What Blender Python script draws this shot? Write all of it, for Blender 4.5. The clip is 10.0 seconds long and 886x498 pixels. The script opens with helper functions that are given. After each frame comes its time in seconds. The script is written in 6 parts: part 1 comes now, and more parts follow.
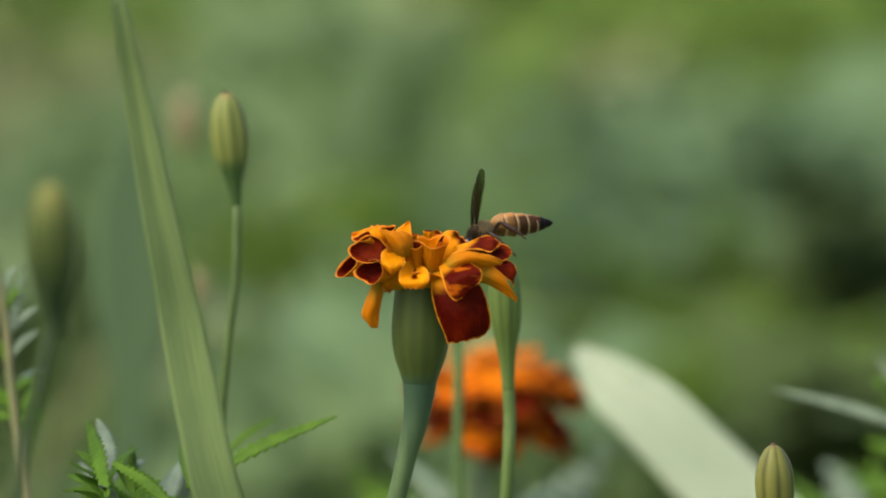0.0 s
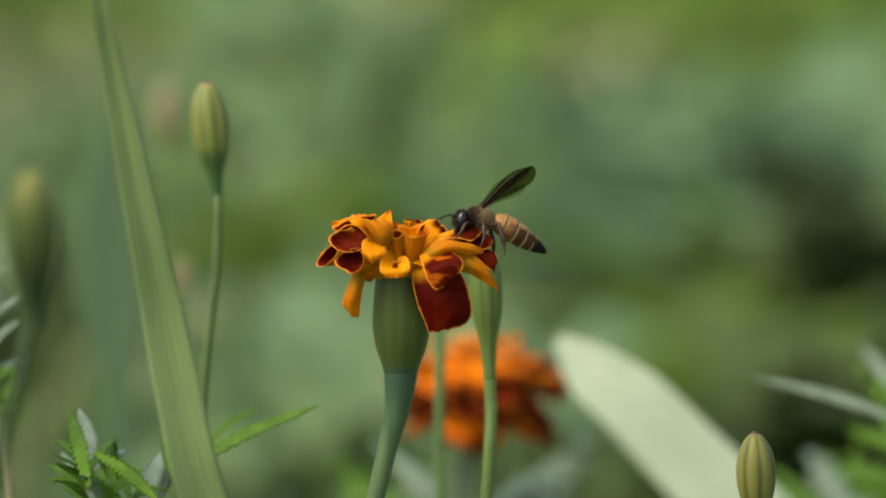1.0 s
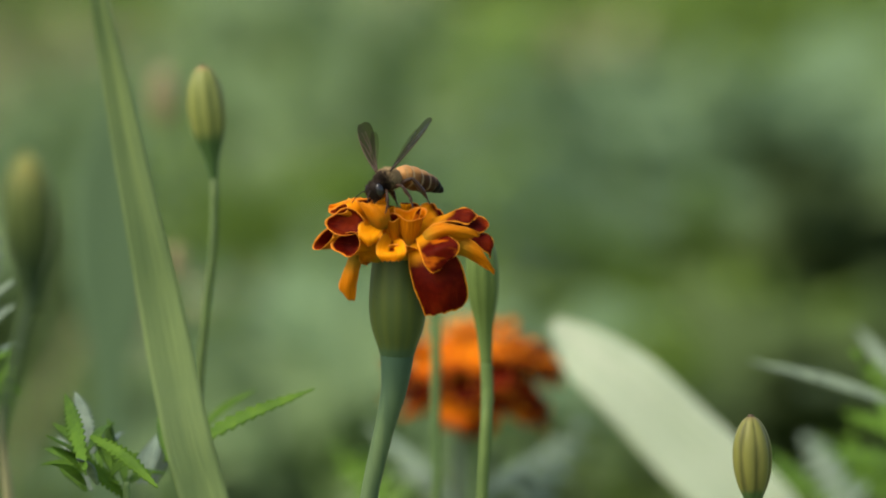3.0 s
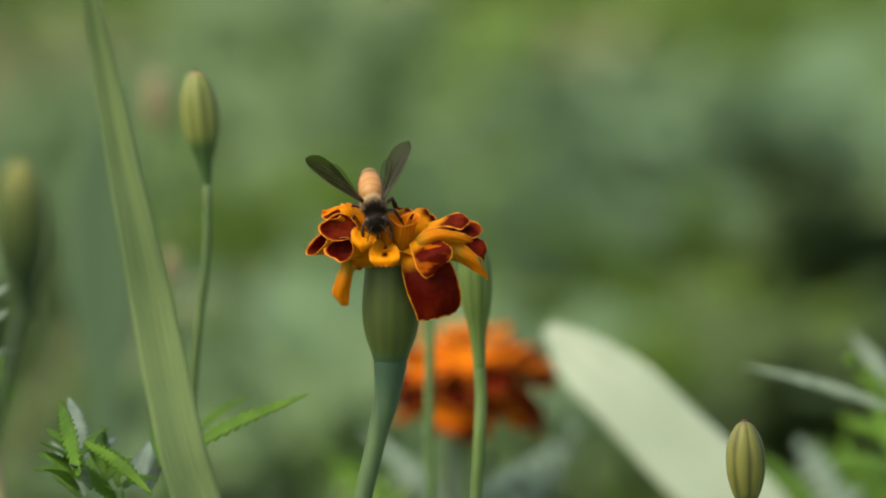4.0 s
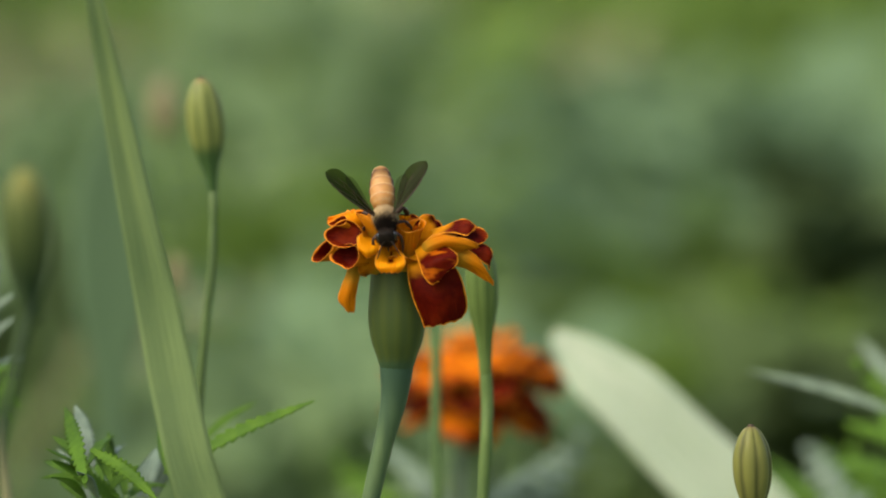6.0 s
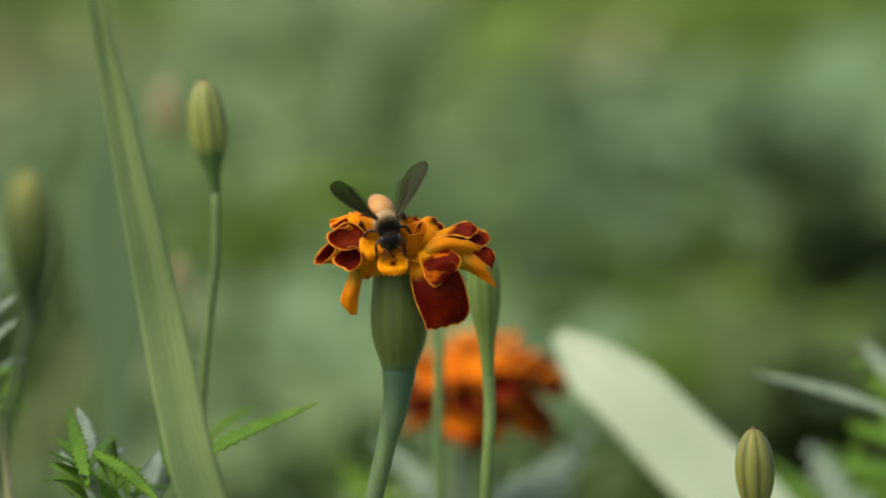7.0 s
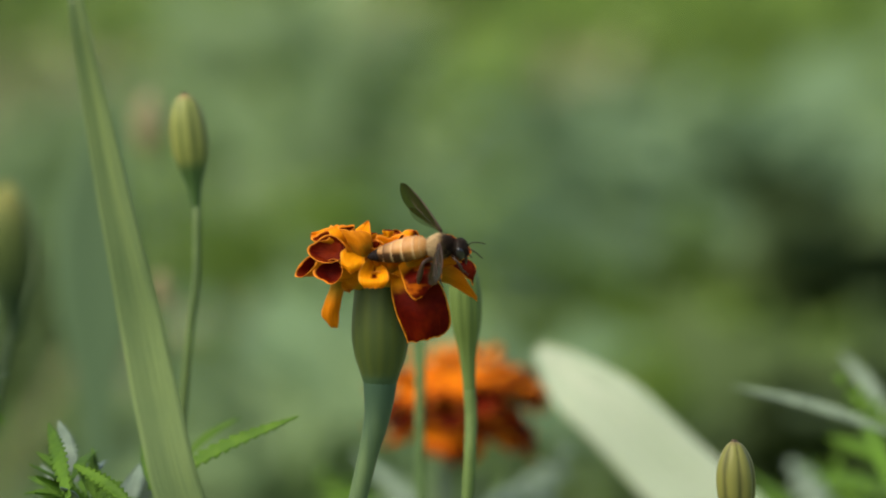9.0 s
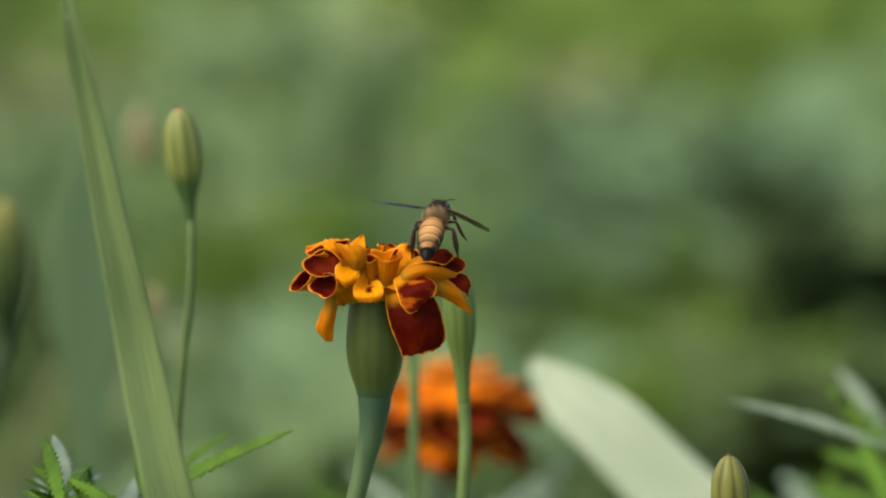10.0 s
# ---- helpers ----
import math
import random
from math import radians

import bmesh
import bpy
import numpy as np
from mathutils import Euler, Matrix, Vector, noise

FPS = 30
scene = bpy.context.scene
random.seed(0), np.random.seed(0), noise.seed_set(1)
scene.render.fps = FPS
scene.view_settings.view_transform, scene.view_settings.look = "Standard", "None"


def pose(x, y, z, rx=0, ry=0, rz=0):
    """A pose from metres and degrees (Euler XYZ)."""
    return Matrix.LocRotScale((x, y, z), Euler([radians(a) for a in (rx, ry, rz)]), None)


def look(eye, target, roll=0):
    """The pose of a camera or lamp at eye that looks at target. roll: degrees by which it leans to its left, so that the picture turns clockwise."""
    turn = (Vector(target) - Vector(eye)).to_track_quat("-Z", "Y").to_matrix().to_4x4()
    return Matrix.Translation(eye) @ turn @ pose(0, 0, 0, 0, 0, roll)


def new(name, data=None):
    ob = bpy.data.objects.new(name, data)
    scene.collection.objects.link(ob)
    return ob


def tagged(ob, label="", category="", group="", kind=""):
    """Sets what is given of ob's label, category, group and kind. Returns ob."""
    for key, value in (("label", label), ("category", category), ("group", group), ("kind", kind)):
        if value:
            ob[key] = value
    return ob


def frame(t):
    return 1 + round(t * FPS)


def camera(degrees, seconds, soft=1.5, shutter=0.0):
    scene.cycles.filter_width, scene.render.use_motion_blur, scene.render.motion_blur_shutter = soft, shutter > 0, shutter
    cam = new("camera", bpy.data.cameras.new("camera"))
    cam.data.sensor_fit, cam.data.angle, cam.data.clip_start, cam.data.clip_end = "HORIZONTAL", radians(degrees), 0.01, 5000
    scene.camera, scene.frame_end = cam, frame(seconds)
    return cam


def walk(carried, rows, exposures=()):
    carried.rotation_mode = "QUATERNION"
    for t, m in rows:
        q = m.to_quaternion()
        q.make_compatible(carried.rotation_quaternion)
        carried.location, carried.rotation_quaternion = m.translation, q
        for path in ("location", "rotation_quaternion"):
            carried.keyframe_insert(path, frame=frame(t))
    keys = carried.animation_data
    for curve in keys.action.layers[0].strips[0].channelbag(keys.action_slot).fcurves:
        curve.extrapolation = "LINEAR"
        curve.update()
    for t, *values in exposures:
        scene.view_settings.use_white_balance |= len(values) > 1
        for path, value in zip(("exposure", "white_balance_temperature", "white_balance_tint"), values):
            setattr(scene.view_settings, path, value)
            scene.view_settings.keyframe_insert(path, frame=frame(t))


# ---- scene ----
cam = camera(8.0, 10.0, soft=2.0)
walk(cam, [
    (0, pose(0.00000, -1.11570, 0.45760, 85.0000, -0.0000, 0.0000)),
    (0.5, pose(0.00044, -1.11570, 0.45758, 84.9625, 0.0124, -0.0736)),
    (1, pose(0.00059, -1.11575, 0.45703, 84.9295, 0.1133, -0.1537)),
    (1.5, pose(0.00054, -1.11570, 0.45758, 84.8361, 0.1421, -0.2013)),
    (2, pose(0.00067, -1.11577, 0.45683, 84.8131, 0.1437, -0.1994)),
    (2.5, pose(0.00029, -1.11577, 0.45679, 84.7853, 0.1140, -0.2007)),
    (4, pose(0.00083, -1.11574, 0.45713, 84.8209, 0.1647, -0.2415)),
    (4.5, pose(0.00146, -1.11578, 0.45671, 84.8687, 0.2610, -0.2480)),
    (5, pose(0.00182, -1.11578, 0.45671, 84.8859, 0.3424, -0.2247)),
    (5.5, pose(0.00131, -1.11578, 0.45669, 84.8911, 0.3945, -0.2088)),
    (7, pose(0.00168, -1.11569, 0.45776, 84.8667, 0.3973, -0.1439)),
    (7.5, pose(0.00173, -1.11573, 0.45721, 84.9170, 0.4643, -0.2103)),
    (8, pose(0.00205, -1.11574, 0.45712, 84.9483, 0.5128, -0.2660)),
    (8.5, pose(0.00224, -1.11575, 0.45700, 84.9821, 0.5092, -0.2915)),
    (9, pose(0.00191, -1.11578, 0.45666, 85.0385, 0.4257, -0.3074)),
    (9.5, pose(0.00213, -1.11579, 0.45653, 85.0995, 0.3725, -0.2991)),
    (10, pose(0.00130, -1.11576, 0.45695, 85.1496, 0.4064, -0.3857)),
], exposures=[(0.0, 1.38, 6900, 5), (10.0, 1.38, 6900, 5)])
# a long lens, wide open, focused on the flower
cam.data.dof.use_dof = True
cam.data.dof.focus_distance = 1.118
cam.data.dof.aperture_fstop = 13.5
cam.data.dof.aperture_blades = 0

MM = 0.001

# ---------------------------------------------------------------- world and light: bright overcast day
world = bpy.data.worlds.new("overcast_sky")
world.use_nodes = True
scene.world = world
wn = world.node_tree.nodes
sky = wn.new("ShaderNodeTexSky")
sky.sky_type = "NISHITA"
sky.sun_disc = False
sky.sun_elevation = radians(53)
sky.sun_rotation = radians(-124)
sky.air_density, sky.dust_density, sky.ozone_density = 1.0, 4.0, 1.0
wn["Background"].inputs["Strength"].default_value = 0.108
world.node_tree.links.new(sky.outputs["Color"], wn["Background"].inputs["Color"])

sun_data = bpy.data.lights.new("sun", "SUN")
sun_data.energy, sun_data.angle, sun_data.color = 1.3, radians(48), (1.0, 0.96, 0.9)
sun = new("sun", sun_data)
sun.matrix_world = look((-1.5, -1.0, 2.4), (0, 0, 0))


# ---------------------------------------------------------------- materials
def material(name, rough=0.6):
    m = bpy.data.materials.new(name)
    m.use_nodes = True
    nt = m.node_tree
    bsdf = nt.nodes["Principled BSDF"]
    bsdf.inputs["Roughness"].default_value = rough
    return m, nt, bsdf


def node(nt, kind, **values):
    n = nt.nodes.new(kind)
    for key, value in values.items():
        n.inputs[key].default_value = value
    return n


def mix(nt, fac, a, b, mode="MIX"):
    n = nt.nodes.new("ShaderNodeMix")
    n.data_type, n.blend_type = "RGBA", mode
    for sock, value in ((n.inputs[0], fac), (n.inputs[6], a), (n.inputs[7], b)):
        if isinstance(value, bpy.types.NodeSocket):
            nt.links.new(value, sock)
        elif isinstance(value, tuple):
            sock.default_value = (*value, 1.0)
        else:
            sock.default_value = value
    return n.outputs[2]


def math_node(nt, op, a, b=0.0, clamp=False):
    n = nt.nodes.new("ShaderNodeMath")
    n.operation, n.use_clamp = op, clamp
    for sock, value in ((n.inputs[0], a), (n.inputs[1], b)):
        if isinstance(value, bpy.types.NodeSocket):
            nt.links.new(value, sock)
        else:
            sock.default_value = value
    return n.outputs[0]


def step(nt, value, low, high):
    n = nt.nodes.new("ShaderNodeMapRange")
    n.interpolation_type = "SMOOTHSTEP"
    for key, v in (("Value", value), ("From Min", low), ("From Max", high)):
        if isinstance(v, bpy.types.NodeSocket):
            nt.links.new(v, n.inputs[key])
        else:
            n.inputs[key].default_value = v
    return n.outputs["Result"]


def noise_fac(nt, scale, detail=3.0, stretch=None):
    co = nt.nodes.new("ShaderNodeTexCoord")
    out = co.outputs["Object"]
    if stretch:
        mp = nt.nodes.new("ShaderNodeMapping")
        mp.inputs["Scale"].default_value = stretch
        nt.links.new(out, mp.inputs["Vector"])
        out = mp.outputs["Vector"]
    n = node(nt, "ShaderNodeTexNoise", Scale=scale, Detail=detail)
    nt.links.new(out, n.inputs["Vector"])
    return n.outputs["Fac"]


def bump(nt, bsdf, height, strength, distance):
    b = node(nt, "ShaderNodeBump", Strength=strength, Distance=distance)
    nt.links.new(height, b.inputs["Height"])
    nt.links.new(b.outputs["Normal"], bsdf.inputs["Normal"])
    return b.outputs["Normal"]


def translucent(nt, bsdf, color, share):
    """Lets part of the light through a thin leaf or petal."""
    tr = nt.nodes.new("ShaderNodeBsdfTranslucent")
    mx = node(nt, "ShaderNodeMixShader", Fac=share)
    if isinstance(color, bpy.types.NodeSocket):
        nt.links.new(color, tr.inputs["Color"])
    else:
        tr.inputs["Color"].default_value = (*color, 1.0)
    nt.links.new(bsdf.outputs[0], mx.inputs[1])
    nt.links.new(tr.outputs[0], mx.inputs[2])
    nt.links.new(mx.outputs[0], nt.nodes["Material Output"].inputs["Surface"])


def marks(nt):
    """The mesh's own coordinates: across, along, side, amount."""
    a = nt.nodes.new("ShaderNodeAttribute")
    a.attribute_name = "marks"
    s = nt.nodes.new("ShaderNodeSeparateColor")
    nt.links.new(a.outputs["Color"], s.inputs[0])
    return s.outputs[0], s.outputs[1], s.outputs[2], a.outputs["Alpha"]


def petal_material(name, low, high, brim):
    """Orange petals with dark red patches: low and high: the orange's range; brim: towards the lip."""
    m, nt, bsdf = material(name, 0.55)
    u, v, side, red = marks(nt)
    au = math_node(nt, "ABSOLUTE", u)
    fine = noise_fac(nt, 900, 4)
    broad = noise_fac(nt, 220, 3)
    wob = math_node(nt, "MULTIPLY_ADD", broad, 0.3)
    wob.node.inputs[2].default_value = -0.15
    start = math_node(nt, "MULTIPLY_ADD", red, -0.72)
    start.node.inputs[2].default_value = 1.0
    vv = math_node(nt, "ADD", v, wob)
    vv = math_node(nt, "ADD", vv, math_node(nt, "MULTIPLY", u, 0.09))
    on = step(nt, math_node(nt, "SUBTRACT", vv, start), -0.08, 0.12)
    edge = nt.nodes.new("ShaderNodeAttribute")
    edge.attribute_name = "rim"
    small = math_node(nt, "MULTIPLY", math_node(nt, "SUBTRACT", noise_fac(nt, 700, 3), 0.5), 0.5)
    inner = step(nt, math_node(nt, "ADD", edge.outputs["Fac"], math_node(nt, "ADD", small, math_node(nt, "MULTIPLY", wob, 1.7))), 0.12, 0.32)
    some = step(nt, red, 0.02, 0.08)
    mask = math_node(nt, "MULTIPLY", math_node(nt, "MULTIPLY", on, inner), some)
    # a small stain down the middle of some petals, marked by a negative amount
    spot = math_node(nt, "SUBTRACT", 1.0, step(nt, math_node(nt, "ADD", au, wob), 0.04, 0.3))
    spot = math_node(nt, "MULTIPLY", spot, math_node(nt, "MULTIPLY", step(nt, v, 0.0, 0.1), math_node(nt, "SUBTRACT", 1.0, step(nt, v, 0.5, 0.75))))
    spot = math_node(nt, "MULTIPLY", spot, step(nt, math_node(nt, "MULTIPLY", red, -1.0), 0.02, 0.08))
    mask = math_node(nt, "MAXIMUM", mask, spot)
    mask = math_node(nt, "MULTIPLY", mask, math_node(nt, "SUBTRACT", 1.0, side))
    # streaks run along the petal
    comb = nt.nodes.new("ShaderNodeCombineXYZ")
    nt.links.new(u, comb.inputs[0])
    nt.links.new(v, comb.inputs[1])
    mp = nt.nodes.new("ShaderNodeMapping")
    mp.inputs["Scale"].default_value = (11.0, 1.0, 1.0)
    nt.links.new(comb.outputs[0], mp.inputs["Vector"])
    vein = node(nt, "ShaderNodeTexNoise", Scale=2.0, Detail=3.0)
    nt.links.new(mp.outputs["Vector"], vein.inputs["Vector"])
    lines = step(nt, vein.outputs["Fac"], 0.32, 0.68)
    top = mix(nt, lines, low, high)
    top = mix(nt, step(nt, v, 0.75, 1.0), top, brim)
    # plain orange underside, its colour also lowered for the shade there
    under = mix(nt, lines, (0.42, 0.122, 0.003), (0.58, 0.20, 0.006))
    # claws turn olive, and darker to paint the shade deep between petals
    claw = math_node(nt, "SUBTRACT", 1.0, step(nt, v, 0.05, 0.5))
    under = mix(nt, claw, under, (0.36, 0.22, 0.02))
    top = mix(nt, claw, top, (0.66, 0.25, 0.007))
    base = mix(nt, side, top, under)
    deep = mix(nt, fine, (0.034, 0.001, 0.0003), (0.115, 0.005, 0.0006))
    deep = mix(nt, math_node(nt, "MULTIPLY", step(nt, vein.outputs["Fac"], 0.6, 0.8), 0.3), deep, (0.36, 0.04, 0.003))
    plain = math_node(nt, "MULTIPLY", step(nt, red, 1.09, 1.11), 0.36)
    deep = mix(nt, math_node(nt, "MULTIPLY", step(nt, broad, 0.46, 0.7), math_node(nt, "SUBTRACT", 0.55, plain)), deep, (0.30, 0.034, 0.002))
    # orange streaks break the red of the most folded petals
    streak = math_node(nt, "MULTIPLY", step(nt, noise_fac(nt, 330, 2, (0.5, 1, 1.6)), 0.52, 0.66), step(nt, red, 1.2, 1.25))
    deep = mix(nt, math_node(nt, "MULTIPLY", streak, 0.6), deep, (0.62, 0.15, 0.005))
    # pale line along the lip: the light its edge catches, put into the colour
    lip = math_node(nt, "SUBTRACT", 1.0, step(nt, edge.outputs["Fac"], 0.05, 0.26))
    base = mix(nt, math_node(nt, "MULTIPLY", lip, 0.55), base, (0.82, 0.33, 0.05))
    col = mix(nt, mask, base, deep)
    nt.links.new(col, bsdf.inputs["Base Color"])
    bsdf.inputs["Specular IOR Level"].default_value = 0.05
    bump(nt, bsdf, math_node(nt, "ADD", vein.outputs["Fac"], math_node(nt, "MULTIPLY", fine, 0.5)), 0.5, 0.00022)
    translucent(nt, bsdf, col, 0.33)
    return m


def green_material(name, light, dark, scale=300.0, rough=0.5, share=0.0, stretch=None, spec=0.4, relief=0.25):
    m, nt, bsdf = material(name, rough)
    a = noise_fac(nt, scale, 4, stretch)
    b = noise_fac(nt, scale * 0.13, 2)
    col = mix(nt, step(nt, a, 0.3, 0.72), dark, light)
    col = mix(nt, math_node(nt, "MULTIPLY", step(nt, b, 0.35, 0.75), 0.45), col, tuple(0.75 * (p + q) for p, q in zip(light, dark)))
    nt.links.new(col, bsdf.inputs["Base Color"])
    bsdf.inputs["Specular IOR Level"].default_value = spec
    bump(nt, bsdf, a, relief, 0.0002)
    if share:
        translucent(nt, bsdf, col, share)
    return m


def involucre_material(name, rib, groove, foot, tip=None, foot_top=0.35, tip_from=0.82, foot_from=0.14):
    """A ribbed green cup: pale ribs, darker grooves, a foot of its own colour; marks.u is the rib wave."""
    m, nt, bsdf = material(name, 0.45)
    u, v, side, amount = marks(nt)
    n = noise_fac(nt, 500, 4, (1, 1, 0.15))
    wave = math_node(nt, "ADD", u, math_node(nt, "MULTIPLY", math_node(nt, "SUBTRACT", n, 0.5), 1.6))
    col = mix(nt, step(nt, wave, 0.0, 1.0), groove, rib)
    col = mix(nt, math_node(nt, "SUBTRACT", 1.0, step(nt, v, foot_from, foot_top)), col, foot)
    if tip:
        col = mix(nt, step(nt, v, tip_from, 1.0), col, tip)
    dots = noise_fac(nt, 1500, 2)
    col = mix(nt, math_node(nt, "MULTIPLY", step(nt, dots, 0.7, 0.8), 0.5), col, tuple(0.4 * c for c in groove))
    nt.links.new(col, bsdf.inputs["Base Color"])
    bump(nt, bsdf, n, 0.3, 0.0003)
    bsdf.inputs["Specular IOR Level"].default_value = 0.16
    return m


def blade_material(name, light, dark, rib):
    """A grass blade with fine veins along it and a pale midrib."""
    m, nt, bsdf = material(name, 0.5)
    u, v, side, amount = marks(nt)
    comb = nt.nodes.new("ShaderNodeCombineXYZ")
    nt.links.new(u, comb.inputs[0])
    nt.links.new(v, comb.inputs[1])
    mp = nt.nodes.new("ShaderNodeMapping")
    mp.inputs["Scale"].default_value = (22.0, 5.0, 1.0)
    nt.links.new(comb.outputs[0], mp.inputs["Vector"])
    vein = node(nt, "ShaderNodeTexNoise", Scale=1.6, Detail=4.0)
    nt.links.new(mp.outputs["Vector"], vein.inputs["Vector"])
    blot = noise_fac(nt, 45, 3)
    col = mix(nt, step(nt, vein.outputs["Fac"], 0.38, 0.62), dark, light)
    col = mix(nt, math_node(nt, "MULTIPLY", step(nt, blot, 0.4, 0.75), 0.3), col, rib)
    mid = math_node(nt, "SUBTRACT", 1.0, step(nt, math_node(nt, "ABSOLUTE", math_node(nt, "SUBTRACT", u, 0.2)), 0.05, 0.4))
    col = mix(nt, math_node(nt, "MULTIPLY", mid, math_node(nt, "MULTIPLY", step(nt, v, 0.45, 0.75), 0.45)), col, rib)
    fleck = noise_fac(nt, 420, 1)
    col = mix(nt, math_node(nt, "MULTIPLY", step(nt, fleck, 0.78, 0.84), 0.5), col, (0.55, 0.6, 0.4))
    nt.links.new(col, bsdf.inputs["Base Color"])
    bump(nt, bsdf, vein.outputs["Fac"], 0.5, 0.0004)
    translucent(nt, bsdf, col, 0.2)
    return m


PETAL = petal_material("velvet_petal", (0.75, 0.222, 0.0035), (0.88, 0.365, 0.009), (0.70, 0.18, 0.003))
PETAL_RUST = petal_material("rusty_petal", (0.64, 0.135, 0.003), (0.78, 0.235, 0.006), (0.50, 0.075, 0.002))
FLOWER_Z = (-3.9, -0.5, 353.6)[2] / 1000
STEM = green_material("stem_green", (0.085, 0.135, 0.04), (0.058, 0.10, 0.034), 700, 0.6, stretch=(1, 1, 0.1), spec=0.2)
def neck_material(name, top, light, dark, neck):
    """A stem with streaks along it and a neck of its own colour below the height top, in metres."""
    m, nt, bsdf = material(name, 0.55)
    n = noise_fac(nt, 700, 4, (1, 1, 0.1))
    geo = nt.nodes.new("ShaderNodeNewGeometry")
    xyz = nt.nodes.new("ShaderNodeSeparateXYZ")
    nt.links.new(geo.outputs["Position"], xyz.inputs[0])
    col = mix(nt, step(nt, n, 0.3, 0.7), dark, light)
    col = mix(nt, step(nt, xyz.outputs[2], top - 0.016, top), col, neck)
    nt.links.new(col, bsdf.inputs["Base Color"])
    bsdf.inputs["Specular IOR Level"].default_value = 0.2
    bump(nt, bsdf, n, 0.3, 0.0002)
    return m


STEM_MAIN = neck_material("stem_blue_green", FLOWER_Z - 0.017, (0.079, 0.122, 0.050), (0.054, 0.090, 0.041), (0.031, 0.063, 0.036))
STEM_PALE = green_material("stem_pale", (0.16, 0.22, 0.06), (0.10, 0.16, 0.07), 700, 0.6, stretch=(1, 1, 0.1), spec=0.2)
STEM_SIDE = green_material("stem_yellow_green", (0.095, 0.14, 0.036), (0.07, 0.112, 0.03), 700, 0.6, stretch=(1, 1, 0.1), spec=0.2)
STEM_BROWN = green_material("stem_brown", (0.19, 0.17, 0.08), (0.10, 0.11, 0.05), 500, 0.6, stretch=(1, 1, 0.1))
CUP = involucre_material("involucre_green", (0.052, 0.070, 0.016), (0.042, 0.061, 0.016), (0.033, 0.062, 0.028))
STEM_DARK = green_material("stem_dark", (0.07, 0.105, 0.03), (0.05, 0.082, 0.025), 700, 0.6, stretch=(1, 1, 0.1), spec=0.2)
BUD_CUP = involucre_material("bud_green", (0.149, 0.167, 0.045), (0.095, 0.117, 0.032), (0.043, 0.083, 0.025), (0.215, 0.155, 0.06), 0.42, 0.86, 0.26)
BUD_OLIVE = involucre_material("bud_olive", (0.135, 0.135, 0.034), (0.066, 0.068, 0.019), (0.045, 0.081, 0.025), (0.117, 0.090, 0.036), 0.3, 0.88, 0.2)
BUD_DARK = involucre_material("bud_dark_green", (0.062, 0.082, 0.02), (0.044, 0.062, 0.016), (0.012, 0.027, 0.011), (0.165, 0.16, 0.035), 0.75, 0.6)
STEM_DEEP = green_material("stem_deep_green", (0.034, 0.056, 0.022), (0.022, 0.04, 0.018), 700, 0.6, stretch=(1, 1, 0.1), spec=0.2)
BUD_MID = involucre_material("bud_plain_green", (0.085, 0.125, 0.032), (0.074, 0.112, 0.027), (0.09, 0.135, 0.036), None, 0.5, 0.82, 0.05)
BUD_BROWN = involucre_material("bud_faded", (0.20, 0.165, 0.085), (0.16, 0.14, 0.075), (0.10, 0.14, 0.06), (0.24, 0.155, 0.09))
BUD_TIP = green_material("bud_tip_petals", (0.05, 0.03, 0.012), (0.025, 0.016, 0.008), 900, 0.6)
LEAFLET = green_material("leaflet_green", (0.105, 0.205, 0.018), (0.065, 0.14, 0.014), 350, 0.6, 0.4, None, 0.15)
LEAFLET_GREY = green_material("leaflet_glaucous", (0.16, 0.215, 0.15), (0.095, 0.135, 0.095), 300, 0.5, 0.15, None, 0.25)
BLADE = blade_material("grass_blade", (0.235, 0.32, 0.125), (0.145, 0.215, 0.088), (0.31, 0.39, 0.14))
PALE = blade_material("pale_leaf", (0.47, 0.53, 0.38), (0.37, 0.44, 0.285), (0.54, 0.58, 0.44))


# ---------------------------------------------------------------- building
def mesh(name, verts, faces, mat, values=None, smooth=True, origin=(0, 0, 0), rim=None):
    """A mesh from millimetres, about an origin in millimetres."""
    me = bpy.data.meshes.new(name)
    vs = (np.asarray(verts, float) - np.asarray(origin, float)) * MM
    me.from_pydata(vs.tolist(), [], [list(f) for f in faces])
    if values is not None:
        at = me.attributes.new("marks", "FLOAT_COLOR", "POINT")
        at.data.foreach_set("color", np.asarray(values, np.float32).ravel())
    if rim is not None:
        me.attributes.new("rim", "FLOAT", "POINT").data.foreach_set("value", np.asarray(rim, np.float32))
    if smooth:
        me.polygons.foreach_set("use_smooth", [True] * len(me.polygons))
    me.materials.append(mat)
    me.update()
    return me


def thing(name, base, label, category, group=""):
    ob = new(name)
    ob.empty_display_size = 0.01
    ob.location = Vector(base) * MM
    ob["base"] = list(base)
    return tagged(ob, label, category, group)


def part(name, shape, mat, parent, label="", origin=(0, 0, 0)):
    """Links one mesh, shape = (verts, faces[, values]) in millimetres, under a thing or a part."""
    ob = new(name, mesh(name, shape[0], shape[1], mat, shape[2] if len(shape) > 2 else None, origin=origin, rim=shape[3] if len(shape) > 3 else None))
    ob.parent = parent
    return tagged(ob, label)


def join(*shapes):
    verts, faces, values = [], [], []
    for s in shapes:
        k = len(verts)
        verts += [tuple(v) for v in s[0]]
        faces += [tuple(i + k for i in f) for f in s[1]]
        values += [tuple(v) for v in s[2]] if len(s) > 2 else [(0, 0, 0, 0)] * len(s[0])
    return verts, faces, values


